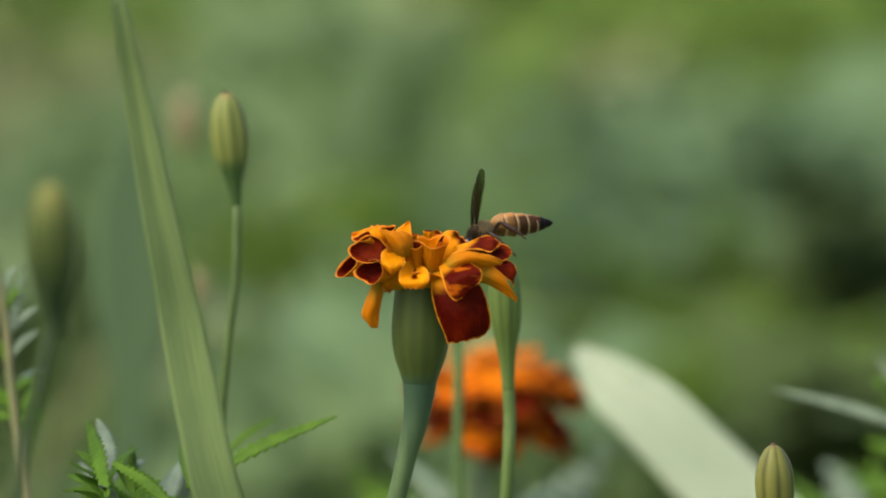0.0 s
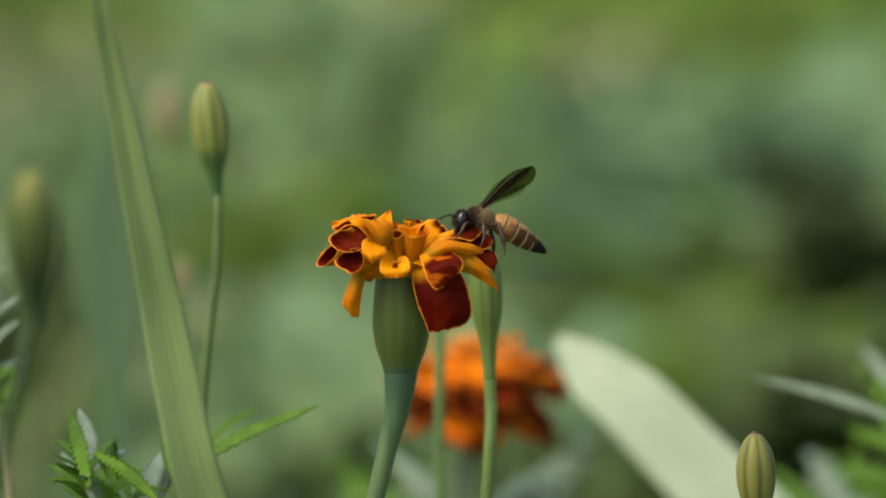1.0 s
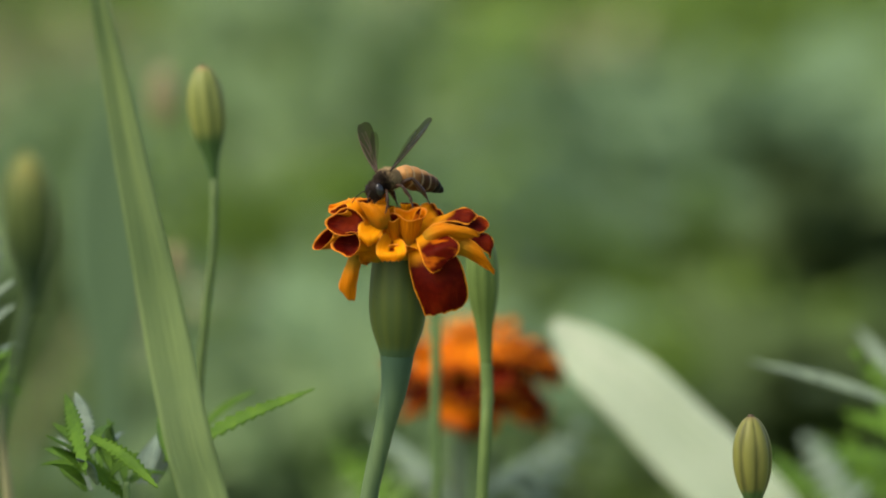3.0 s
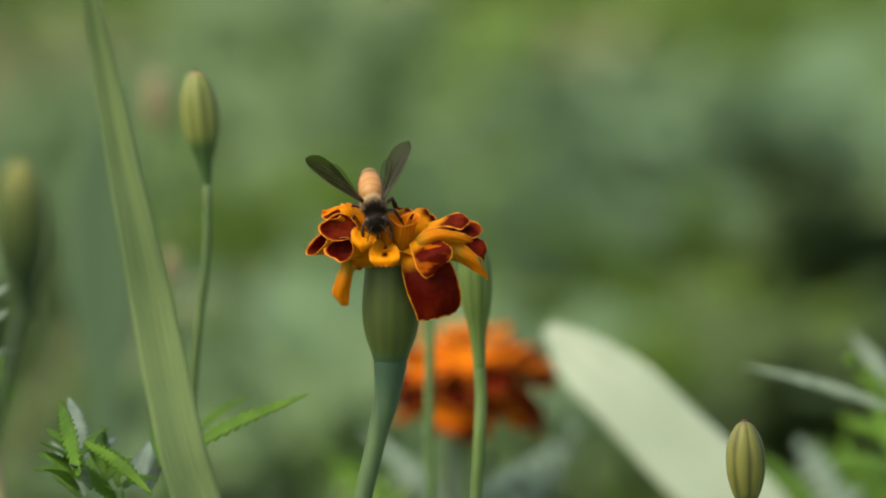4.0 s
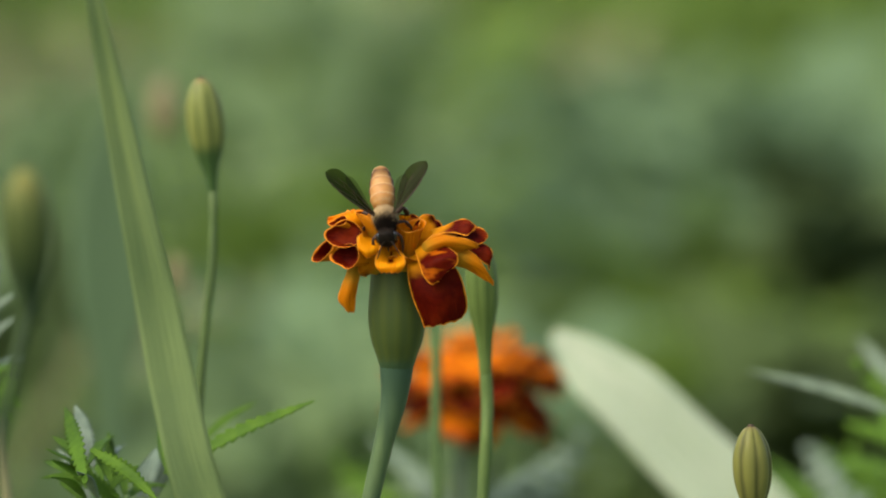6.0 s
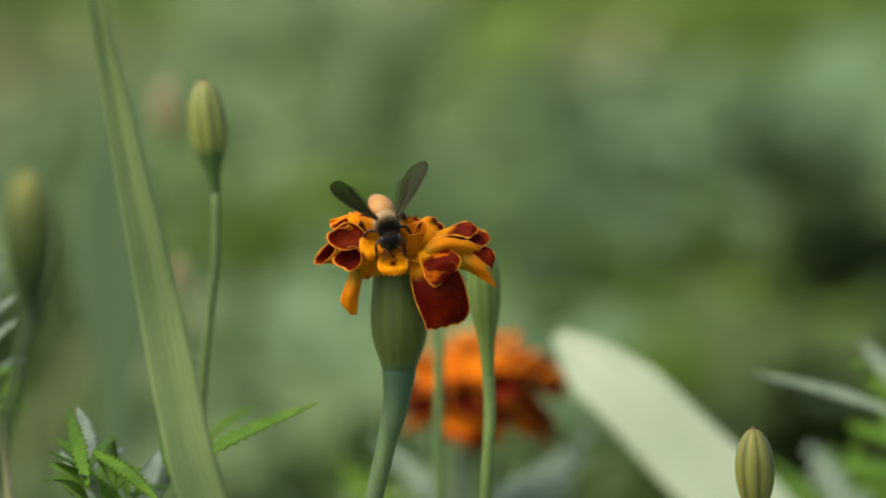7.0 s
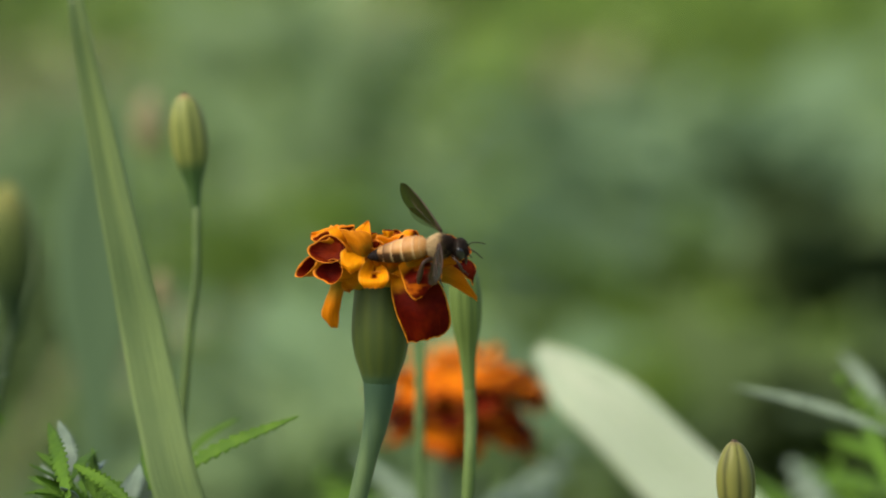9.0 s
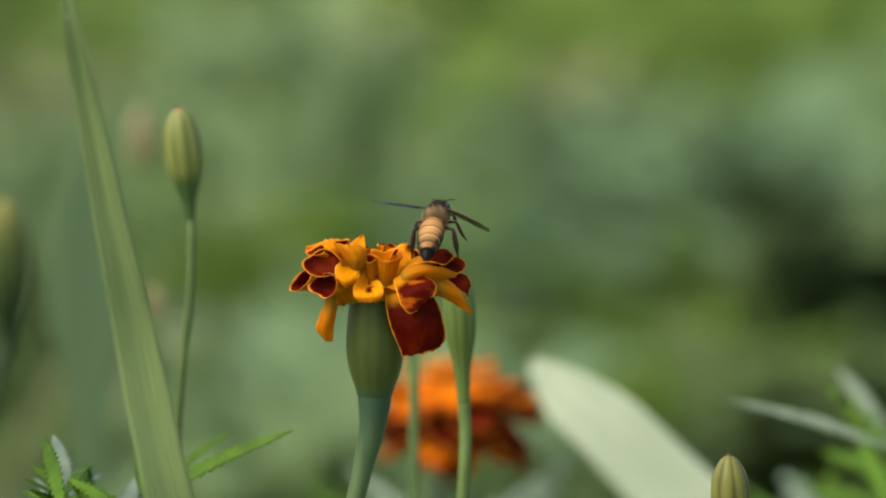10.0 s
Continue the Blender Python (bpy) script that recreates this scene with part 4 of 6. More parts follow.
    bowl(base=(-4.8, -3.0, 5.4), mouth=(-9.3, -6.0, 6.8), way=(-0.2, -0.9, 0.4), rx=3.2, rz=2.15, turn=-0.05, ruffle=0.22, seed=8, flare=0.3, floor=0.78)
    bowl(base=(-4.0, -2.0, 3.0), mouth=(-13.2, -4.6, 3.6), way=(-0.75, -0.6, 0.35), rx=2.6, rz=1.3, turn=0.65, seed=10, floor=0.78)
    bowl(base=(-3.0, -1.5, 5.5), mouth=(-10.4, -4.0, 8.9), way=(-0.4, -0.5, 0.8), rx=1.6, rz=1.0, turn=0.1, seed=92, red=0.35)
    bowl(base=(1.9, -3.4, 1.5), mouth=(2.4, -4.6, 8.3), way=(0.05, -0.55, 0.85), rx=2.3, rz=1.5, ruffle=0.3, notch=0.0, seed=5, red=0.0, flare=0.4, belly=0.8)
    bowl(base=(-3.6, -3.4, 8.0), mouth=(-5.9, -4.3, 10.5), way=(-0.25, -0.5, 0.85), rx=1.35, rz=0.75, turn=-0.15, ruffle=0.1, seed=7, red=1.0, flare=0.2, floor=0.7)
    bowl(base=(-0.4, -3.4, 1.6), mouth=(-1.0, -4.9, 7.6), way=(-0.1, -0.5, 0.85), rx=1.1, rz=0.9, ruffle=0.15, seed=6, red=0.5, belly=0.7)
    for x, y, h, r in ((-1.2, -2.0, 8.8, 0.95), (0.8, -1.2, 9.2, 0.75), (-0.2, 0.6, 8.2, 0.8), (1.9, 0.4, 8.0, 0.8), (-1.9, 0.2, 8.2, 0.8), (0.6, 2.0, 7.6, 0.8), (-1.4, 2.2, 7.6, 0.8), (2.6, -1.6, 7.4, 0.7)):
        put("disc_floret", floret(O + (x, y, 0.5), (0.07 * x, 0.07 * y, 1), h, r), PETAL)
    return ob


main_flower = marigold((-26.0, 4.0, 0.0), "orange marigold flower with dark red ruffled petals on a green stem", "marigold flowers")


# ---------------------------------------------------------------- buds
def bud(top, size, lean, stem, radii, cup, stem_mat, label, tip_petals=True, ribs=8, height=18.5, foot_width=0.8, prof=None):
    """A closed bud; top: its tip; size: its width; stem: points from under the cup to the ground."""
    top = np.array(top)
    k = size / 7.4
    ax = np.array((lean[0], lean[1], 1.0))
    ax /= np.linalg.norm(ax)
    foot = top - ax * height * k
    base = (float(stem[-1][0]), float(stem[-1][1]), 0.0)
    ob = thing("marigold_bud", base, label, "flower bud", "marigold buds")
    h = height * k
    prof = prof or ((0, foot_width), (0.1, 1.3), (0.2, 2.0), (0.27, 2.6), (0.35, 3.1), (0.46, 3.55), (0.57, 3.7), (0.69, 3.6), (0.8, 3.15), (0.9, 2.3), (0.96, 1.5), (1, 0.35))
    prof = [(f * h, r * k) for f, r in prof]
    part("involucre", lathe(prof, foot, ax, ribs, 0.09, 96, 40, 0.35), cup, ob, origin=base)
    if tip_petals:
        tips = [petal(foot + ax * h * 0.9 + (0.5 * math.cos(a), 0.5 * math.sin(a), 0), foot + ax * (h + 0.25 * k) + (0.55 * math.cos(a), 0.55 * math.sin(a), 0),
                      (math.cos(a), math.sin(a), 0.1), 0.9 * k, ruffle=0.05, red=0.0, seed=i, nu=5, nv=5) for i, a in enumerate((0, 1.3, 2.5, 3.8, 5.0))]
        part("petal_tips", join(*tips), BUD_TIP, ob, "brownish tips of folded petals", origin=base)
    part("stem", tube([foot + ax * 0.3 * k] + [np.array(p) for p in stem[:-1]] + [base], radii, 12, 36), stem_mat, ob, origin=base)
    return ob


bud((-41.1, 78.0, 382.8), 7.4, (-0.098, 0.0), ((-38.9, 77.0, 359.8), (-38.9, 76.0, 354.7), (-39.2, 75.0, 347.3), (-40.4, 74.0, 337.8), (-41.5, 73.0, 327.2), (-62, 74, 0)), [0.85, 0.85, 0.82, 0.82, 0.85, 0.95, 1.3], BUD_CUP, STEM_DARK,
    "slim closed marigold bud, yellow-green and ribbed, on a thin stem", True, 8, 21.9, 1.0,
    ((0, 0.85), (0.06, 1.02), (0.19, 1.5), (0.29, 2.15), (0.36, 2.7), (0.44, 3.2), (0.53, 3.55), (0.61, 3.68), (0.70, 3.62), (0.78, 3.4), (0.85, 3.0), (0.92, 2.35), (0.97, 1.5), (1, 0.35)))
bud((58.4, -3.0, 325.6), 7.1, (-0.03, 0.0), ((59.1, -4.5, 307.8), (60.0, -5.7, 294.4), (66, 3, 150), (72, 3, 0)), [0.75, 0.8, 0.8, 0.9, 1.2], BUD_OLIVE, STEM_PALE,
    "closed yellow-green marigold bud with dark folded tip", True, 7)
bud((11.0, 45.0, 353.5), 7.4, (-0.045, 0.0), ((12.3, 44.2, 325.0), (12.1, 42.0, 318.9), (11.7, 41.0, 312.7), (8, 60, 120), (2, 62, 0)), [1.165, 1.165, 1.15, 1.1, 1.3, 1.6], BUD_MID, STEM_SIDE,
    "green marigold bud standing close behind the open flower", False, 9, 23.8, 1.2, ((0, 1.16), (0.13, 1.28), (0.27, 1.6), (0.38, 2.05), (0.52, 2.75), (0.66, 3.05), (0.8, 2.95), (0.92, 2.4), (1, 0.6)))
bud((3.1, 129.7, 351.0), 6.0, (0.0, 0.0), ((3.1, 127.6, 326.6), (2.9, 126.4, 313.2), (3.1, 125.3, 299.7), (0, 132, 120), (0, 134, 0)), [0.7, 1.0, 1.0, 1.0, 1.2, 1.5], BUD_MID, STEM,
    "green marigold bud hidden behind the open flower", False, 9, 17.0)
bud((-57.1, -198.3, 387.1), 7.4, (-0.05, -0.02), ((-58.1, -170.2, 364.8), (-60.1, -170.9, 356.3), (-63.0, -172.0, 344.5), (-65.6, -173.3, 329.3), (-75, -165, 0)), [1.2, 0.9, 0.8, 0.8, 1.0, 1.4], BUD_DARK, STEM_DEEP,
    "dark green marigold bud with a yellowish top", False, 9, 22.0)
bud((-68.0, 561.5, 352.4), 7.6, (0.0, 0.0), ((-67.7, 559.4, 327.7), (-67.1, 557.4, 305.4), (-68.0, 554.5, 272.5), (-66, 560, 0)), [1.4, 0.8, 0.8, 0.9, 1.2], BUD_BROWN, STEM,
    "faded brownish marigold bud further back", False)
bud((-57.8, 378.2, 321.9), 4.2, (0.0, 0.0), ((-57.5, 377.0, 308.3), (-58.1, 375.6, 292.3), (-55, 380, 150), (-55, 380, 0)), [1.2, 0.7, 0.7, 0.8, 1.0], BUD_BROWN, STEM,
    "small budding marigold with an orange tip", False)


# ---------------------------------------------------------------- the flower behind and blades
def grass_blade(line, widths, face, mat, label, fold=0.2, twist=0.0, name="grass_blade"):
    base = (float(line[0][0]), float(line[0][1]), 0.0)
    ob = thing(name, base, label, "grass blade" if name == "grass_blade" else "leaf")
    part("blade", strip(line, widths, face, fold, nu=9, n=60, thick=0.12, twist=twist), mat, ob, origin=base)
    f = np.asarray(face, float) / np.linalg.norm(face)
    part("midrib", tube([np.asarray(p, float) + 0.05 * f for p in line], [0.012 * w + 0.04 for w in widths], 6, 60), mat, ob, origin=base)
    return ob


grass_blade([(-20, -38, 0), (-27, -38, 150), (-36.9, -40.0, 316.0), (-39.0, -42.0, 324.1), (-42.2, -44.0, 339.8), (-44.5, -46.0, 352.6), (-47.1, -50.0, 366.4), (-49.9, -54.0, 382.0), (-52.1, -58.0, 395.5), (-53.8, -62.0, 406.1), (-55.1, -64.0, 414.6)],
            [6, 8, 8.4, 8.3, 7.9, 7.4, 6.2, 5.0, 3.8, 2.6, 1.6], (-0.1, -1, 0.2), BLADE, "long light green grass blade with fine veins", 0.25)
grass_blade([(95, 265, 0), (92, 262, 150), (73.2, 252.0, 273.5), (57.1, 253.0, 289.6), (44.5, 254.0, 302.2), (37.3, 255.0, 307.8), (33.6, 256.0, 311.3), (29.0, 257.0, 315.5)],
            [12, 17, 18.6, 17.3, 15.9, 13.2, 9.6, 3.0], (-0.15, -0.9, 0.4), PALE, "broad pale grey-green strap leaf", 0.05, 0.0, "strap_leaf")

grass_blade([(-90, 505, 0), (-82, 502, 150), (-80.0, 500.0, 278.6), (-79.6, 500.0, 298.9), (-79.9, 500.0, 314.9), (-78.9, 500.0, 329.4), (-77.1, 500.0, 342.5), (-75.4, 500.0, 350.5)],
            [5, 6, 9, 19, 21, 19, 13, 3], (0.2, -1, 0.3), LEAF_TEAL, "broad grey-green leaf far behind the grass blade", 0.05, 0.0, "strap_leaf")
grass_blade([(-400, 1080, 0), (-136.2, 1069.8, 195.7), (-120.5, 1072.4, 225.0), (-107.7, 1074.6, 250.4), (-98.9, 1076.6, 273.9)], [4, 4, 4, 3.4, 1], (0.2, -1, 0.2), STEM_BROWN, "dry brownish grass blade leaning behind the flowers", 0.1)


def wild_marigold(center, radius, stem, seed, label, droop=0.0, petals=22):
    """An open marigold head with two rows of ruffled petals, seen from any side."""
    rng = np.random.RandomState(seed)
    c = np.array(center)
    base = (float(stem[-1][0]), float(stem[-1][1]), 0.0)
    ob = thing("marigold", base, label, "flower", "marigold flowers")
    k = radius / 16.0
    part("stem", tube([c + (0, 0, -11 * k)] + [np.array(p) for p in stem[:-1]] + [base], [1.7, 1.4, 1.4, 1.6, 2.0][:len(stem) + 1], 12, 30), STEM, ob, origin=base)
    part("involucre", lathe([(0, 2.6 * k), (3 * k, 3.9 * k), (6 * k, 4.7 * k), (9 * k, 4.8 * k), (12 * k, 4.5 * k)], c + (0, 0, -11.6 * k), (0, 0.02, 1), 9, 0.06, 48, 18), CUP, ob, origin=base)
    for i in range(petals):
        q = (i + 0.5) / petals
        a = 6.2832 * i * 0.382 + 0.4 * (rng.rand() - 0.5)
        d = np.array((math.cos(a), math.sin(a), 0.0))
        # the lower petals hang by degrees, the others lie over one another in a low dome
        f = q / 0.42
        if f < 1:
            r, z = radius * (0.82 + 0.2 * f), -droop * (1 - f) ** 0.7
        else:
            f = (q - 0.42) / 0.58
            r, z = radius * math.cos(1.45 * f) ** 0.42, 4.8 * math.sin(1.5 * f)
        r, z = r * (0.9 + 0.2 * rng.rand()), (z + 2.4 * (rng.rand() - 0.5)) * k
        # the middle petals' extra red also paints the shade under the dome
        part("petal", petal(c + d * 3.2 * k + (0, 0, 0.5 + 5.0 * q), c + d * r + (0, 0, z), (0.5 * d[0], 0.5 * d[1], 1), 9.6 * k, arch=2.6 * k, roll=-0.35, ruffle=0.8 * k,
                            claw=0.5, blunt=0.5, red=0.6 + 0.6 * rng.rand() if 0.2 < q < 0.55 else 0.4 * rng.rand(), seed=seed * 50 + i, nu=9, nv=11), PETAL_RUST, ob, origin=base)
    for i in range(10):
        a, r = i * 2.4, (0.8 + 0.5 * i) * k
        x, y = r * math.cos(a), r * math.sin(a)
        part("disc_floret", lathe([(0, 0.5), (6 * k, 0.7), (8.6 * k, 1.3), (9.2 * k, 0.8)], c + (x, y, 0.5), (0.05 * x, 0.05 * y, 1), 5, 0.3, 10, 8), PETAL_RUST, ob, origin=base)
    return ob


wild_marigold((11.8, 276.2, 302.6), 19.8, ((12.0, 274.0, 278.5), (6, 285, 150), (4, 288, 0)), 5, "orange and rust red marigold flower further back", 9.5, 58)
wild_marigold((-95.4, 10.0, 359.6), 16.5, ((-95.1, 7.2, 327.1), (-92, 12, 150), (-90, 14, 0)), 9, "orange marigold flower beside the leafy stem", 3.0, 32)


# ---------------------------------------------------------------- leafy sprays
def leaflet(a, b, width, face, seed, teeth=20, sag=1.0, tooth=0.48):
    """One lance-shaped saw-edged leaflet from a to b."""
    a, b = np.array(a), np.array(b)
    m = (a + b) / 2 + np.array((0, 0, sag))
    return strip([a, m, b], [0.3 * width, 0.75 * width, width, 0.9 * width, 0.6 * width, 0.08 * width], face, 0.22, teeth, tooth, 5, 8 * teeth, 0.1, seed)


def pinnate(a, b, pairs, length, width, face, mat):
    """Leaflets in pairs along a midrib from a to b, and one at its end."""
    a, b = np.array(a), np.array(b)
    d = b - a
    d /= np.linalg.norm(d)
    s = np.cross(d, np.asarray(face, float))
    s /= np.linalg.norm(s)
    out = [(a, b, 0.35 * width, face, mat)]
    for i in range(pairs):
        p = a + (b - a) * (0.12 + 0.82 * i / pairs)
        ln = length * (1 - 0.45 * i / pairs)
        for k in (1, -1):
            out.append((p, p + (s * k * 0.8 + d * 0.6) * ln * (1 + 0.12 * math.sin(3.1 * i + k)), width, face, mat))
    return out + [(b - d * 0.1 * length, b + d * 0.7 * length, width, face, mat)]


def spray(name, label, stalk, radii, stalk_mat):
    """A stalk for leaves."""
    base = (float(stalk[-1][0]), float(stalk[-1][1]), 0.0)
    ob = thing(name, base, label, "plant", "leafy stalks")
    part("stalk", tube(list(stalk[:-1]) + [base], radii, 10, 30), stalk_mat, ob, origin=base)
    return ob


def leaf(plant, a, b, width, face, mat, teeth=15, tooth=0.75):
    """One leaflet of a plant, from a to b."""
    part("leaflet", leaflet(a, b, width, face, 0, teeth, 1.0, tooth), mat, plant, origin=tuple(plant["base"]))


plant = spray("marigold_foliage", "saw-edged green marigold leaves at the foot of the grass blade", ((-53.2, 19.9, 311.2), (-52.4, 19.2, 302.1), (-52, 2, 150), (-50, 4, 0)), [0.7, 0.8, 1.0, 1.4], STEM)
leaf(plant, (-59.4, -0.1, 315.8), (-64.5, 26.4, 326.4), 2.6, (-0.5, -0.8, 0.5), LEAFLET)
leaf(plant, (-59.5, 30.5, 315.0), (-63.5, 41.7, 325.0), 2.4, (-0.2, -1, 0.3), LEAFLET_GREY)
leaf(plant, (-60.0, 20.4, 316.8), (-56.2, 41.2, 319.5), 1.8, (-0.3, -0.6, 0.9), LEAFLET)
leaf(plant, (-59.1, 10.0, 320.7), (-46.6, 0.0, 312.6), 2.3, (-0.3, -0.7, 0.9), LEAFLET)
leaf(plant, (-52.8, 22.0, 307.6), (-66.1, 12.0, 318.5), 2.5, (-0.3, -0.8, 0.7), LEAFLET, 18)
leaf(plant, (-56.1, 30.0, 310.0), (-57.3, 40.0, 320.2), 1.9, (-0.4, -0.9, 0.3), LEAFLET)
leaf(plant, (-60.6, 25.0, 308.8), (-65.8, 30.0, 312.4), 1.7, (-0.3, -0.8, 0.6), LEAFLET)
leaf(plant, (-60.1, 35.0, 307.5), (-67.0, 45.0, 316.6), 1.5, (-0.3, -0.8, 0.6), LEAFLET_GREY)
leaf(plant, (-58.5, 20.0, 312.2), (-67.1, 10.5, 320.8), 2.0, (-0.3, -0.7, 0.9), LEAFLET)
leaf(plant, (-60.7, 30.2, 311.1), (-69.2, 40.7, 314.8), 1.6, (-0.3, -0.7, 0.9), LEAFLET)
leaf(plant, (-59.1, 20.2, 314.5), (-67.1, 31.0, 320.6), 1.5, (-0.3, -0.8, 0.7), LEAFLET)
leaf(plant, (-60.6, 19.9, 310.7), (-65.6, -0.0, 317.0), 1.7, (-0.3, -0.7, 0.9), LEAFLET)
leaf(plant, (-57.2, 30.5, 315.0), (-54.7, 51.2, 316.5), 1.5, (-0.3, -0.7, 0.9), LEAFLET_GREY)
leaf(plant, (-55.5, 20.1, 312.8), (-59.7, 30.8, 318.7), 1.6, (-0.4, -0.8, 0.5), LEAFLET)
leaf(plant, (-50.5, 40.2, 308.1), (-48.2, 51.2, 316.5), 3.0, (-0.4, -1, 0.2), LEAFLET_GREY)
leaf(plant, (-49.5, 50.3, 306.8), (-45.9, 51.0, 314.1), 2.4, (-0.3, -1, 0.2), LEAFLET_GREY)
leaf(plant, (-51.8, 40.2, 308.1), (-50.7, 51.0, 314.0), 2.0, (-0.4, -1, 0.2), LEAFLET_GREY)
leaf(plant, (-44.3, 20.2, 313.7), (-48.4, 46.4, 319.8), 2.6, (-0.5, -0.8, 0.5), LEAFLET)
leaf(plant, (-46.8, 30.4, 313.6), (-19.2, 31.6, 326.7), 2.3, (-0.35, -0.8, 0.6), LEAFLET)
leaf(plant, (-42.7, 76.5, 312.8), (-31.2, 82.3, 320.8), 1.4, (-0.3, -0.8, 0.7), LEAFLET)
leaf(plant, (-54.5, 19.9, 310.7), (-63.1, 20.2, 314.5), 1.8, (-0.3, -0.6, 1), LEAFLET)
leaf(plant, (-47.2, 40.3, 310.2), (-53.7, 30.0, 309.4), 2.0, (0, -0.5, 1), LEAFLET)
leaf(plant, (-58.5, 30.2, 310.9), (-64.9, 20.4, 316.3), 1.4, (-0.3, -0.7, 0.7), LEAFLET)
leaf(plant, (-58.5, 40.4, 310.7), (-62.1, 61.4, 316.5), 1.6, (-0.2, -0.8, 0.6), LEAFLET)
leaf(plant, (-56.3, 20.0, 311.7), (-50.9, 20.4, 316.3), 1.6, (-0.2, -0.7, 0.8), LEAFLET)
leaf(plant, (-57.8, 9.8, 312.0), (-61.0, -0.0, 317.9), 1.4, (-0.3, -0.7, 0.8), LEAFLET_GREY)
leaf(plant, (-53.2, 19.9, 310.7), (-55.5, 40.7, 314.8), 1.5, (-0.3, -0.8, 0.5), LEAFLET)
leaf(plant, (-59.1, 20.1, 312.8), (-68.6, 20.2, 314.3), 1.3, (-0.3, -0.6, 0.9), LEAFLET)

plant = spray("marigold_foliage", "leafy brownish marigold stem with narrow pale leaflets", ((-86.6, 99.7, 351.4), (-84.4, 98.5, 338.4), (-82.9, 97.2, 323.2), (-80.1, 95.5, 303.5), (-62, 100, 150), (-60, 102, 0)), [0.6, 0.7, 0.9, 1.0, 1.2, 1.5], STEM_BROWN)
leaf(plant, (-84.2, 98.1, 334.0), (-77.5, 98.7, 340.4), 1.2, (-0.2, -0.8, 0.7), LEAFLET_GREY)
leaf(plant, (-83.8, 97.8, 329.7), (-77.7, 98.3, 335.6), 1.3, (-0.2, -0.8, 0.7), LEAFLET_GREY)
leaf(plant, (-84.7, 98.5, 338.4), (-80.4, 99.1, 344.9), 1.2, (-0.2, -0.8, 0.7), LEAFLET)
leaf(plant, (-84.9, 98.9, 342.7), (-82.0, 99.4, 348.1), 1.0, (-0.2, -0.8, 0.7), LEAFLET_GREY)
leaf(plant, (-82.9, 97.2, 323.2), (-78.8, 97.5, 326.2), 1.5, (-0.2, -0.8, 0.7), LEAFLET)
leaf(plant, (-82.7, 97.0, 321.0), (-77.1, 96.8, 318.3), 1.7, (-0.2, -0.8, 0.7), LEAFLET)
leaf(plant, (-82.7, 96.9, 319.9), (-87.5, 97.3, 324.3), 1.8, (-0.2, -0.8, 0.7), LEAFLET)
leaf(plant, (-82.5, 96.8, 318.3), (-79.0, 96.6, 315.8), 1.5, (-0.2, -0.8, 0.7), LEAFLET)
leaf(plant, (-82.7, 96.8, 318.9), (-86.9, 96.7, 317.8), 1.7, (-0.2, -0.8, 0.7), LEAFLET)
leaf(plant, (-84.0, 97.8, 329.7), (-88.0, 98.1, 334.0), 1.7, (-0.2, -0.8, 0.7), LEAFLET)
leaf(plant, (-83.1, 97.3, 324.3), (-77.6, 117.5, 325.9), 1.2, (-0.2, -0.8, 0.7), LEAFLET_GREY)
for row in pinnate((-84.0, 98.1, 334.0), (-80.7, 99.2, 346.2), 7, 2.0, 0.55, (-0.2, -0.8, 0.5), LEAFLET_GREY):
    leaf(plant, *row)
for row in pinnate((-82.0, 96.6, 316.7), (-79.0, 97.3, 324.3), 4, 3.0, 0.9, (-0.2, -0.8, 0.5), LEAFLET):
    leaf(plant, *row)

plant = spray("marigold_foliage", "saw-edged grey-green leaves at the edge of the bed", ((97.7, 126.2, 311.0), (102.1, 125.5, 302.1), (116, 135, 150), (114, 136, 0)), [0.8, 0.9, 1.1, 1.4], STEM)
leaf(plant, (100.6, 160.0, 307.1), (66.9, 170.0, 316.5), 1.6, (-0.2, -1.0, 0.35), LEAFLET_GREY, 17, 1.2)
leaf(plant, (106.3, 250.0, 298.9), (95.2, 262.0, 313.7), 2.7, (-0.5, -0.8, 0.4), LEAFLET_GREY)
leaf(plant, (107.1, 214.9, 292.1), (90.5, 235.5, 298.1), 3.0, (-0.2, -0.6, 0.8), LEAFLET)
leaf(plant, (105.9, 214.6, 288.5), (88.1, 254.7, 287.2), 2.8, (-0.2, -0.6, 0.8), LEAFLET)
leaf(plant, (101.6, 174.7, 291.3), (96.3, 216.1, 305.2), 3.0, (-0.3, -0.8, 0.4), LEAFLET)
for row in pinnate((104.6, 155.7, 302.9), (90.0, 176.8, 315.5), 7, 5.0, 1.1, (-0.2, -0.8, 0.5), LEAFLET):
    leaf(plant, *row)
for row in pinnate((105.2, 236.0, 279.1), (92.9, 252.0, 285.1), 6, 5.5, 1.5, (-0.2, -0.7, 0.6), LEAFLET):
    leaf(plant, *row)
plant = spray("marigold_foliage", "green saw-edged leaves low behind the flowers", ((94.5, 313.0, 265.7), (97.1, 312.0, 254.2), (90, 320, 150), (90, 322, 0)), [0.8, 0.9, 1.1, 1.4], STEM)
leaf(plant, (98.3, 313.0, 269.7), (88.4, 330.0, 282.0), 3.2, (-0.3, -0.9, 0.3), LEAFLET_GREY)
leaf(plant, (95.8, 313.1, 267.0), (98.1, 314.7, 285.5), 3.2, (-0.3, -0.9, 0.3), LEAFLET)
leaf(plant, (95.2, 313.1, 266.3), (94.5, 354.3, 278.8), 2.6, (-0.3, -0.9, 0.3), LEAFLET)
leaf(plant, (94.5, 313.0, 265.7), (81.5, 333.8, 273.4), 2.8, (-0.2, -0.6, 0.8), LEAFLET)
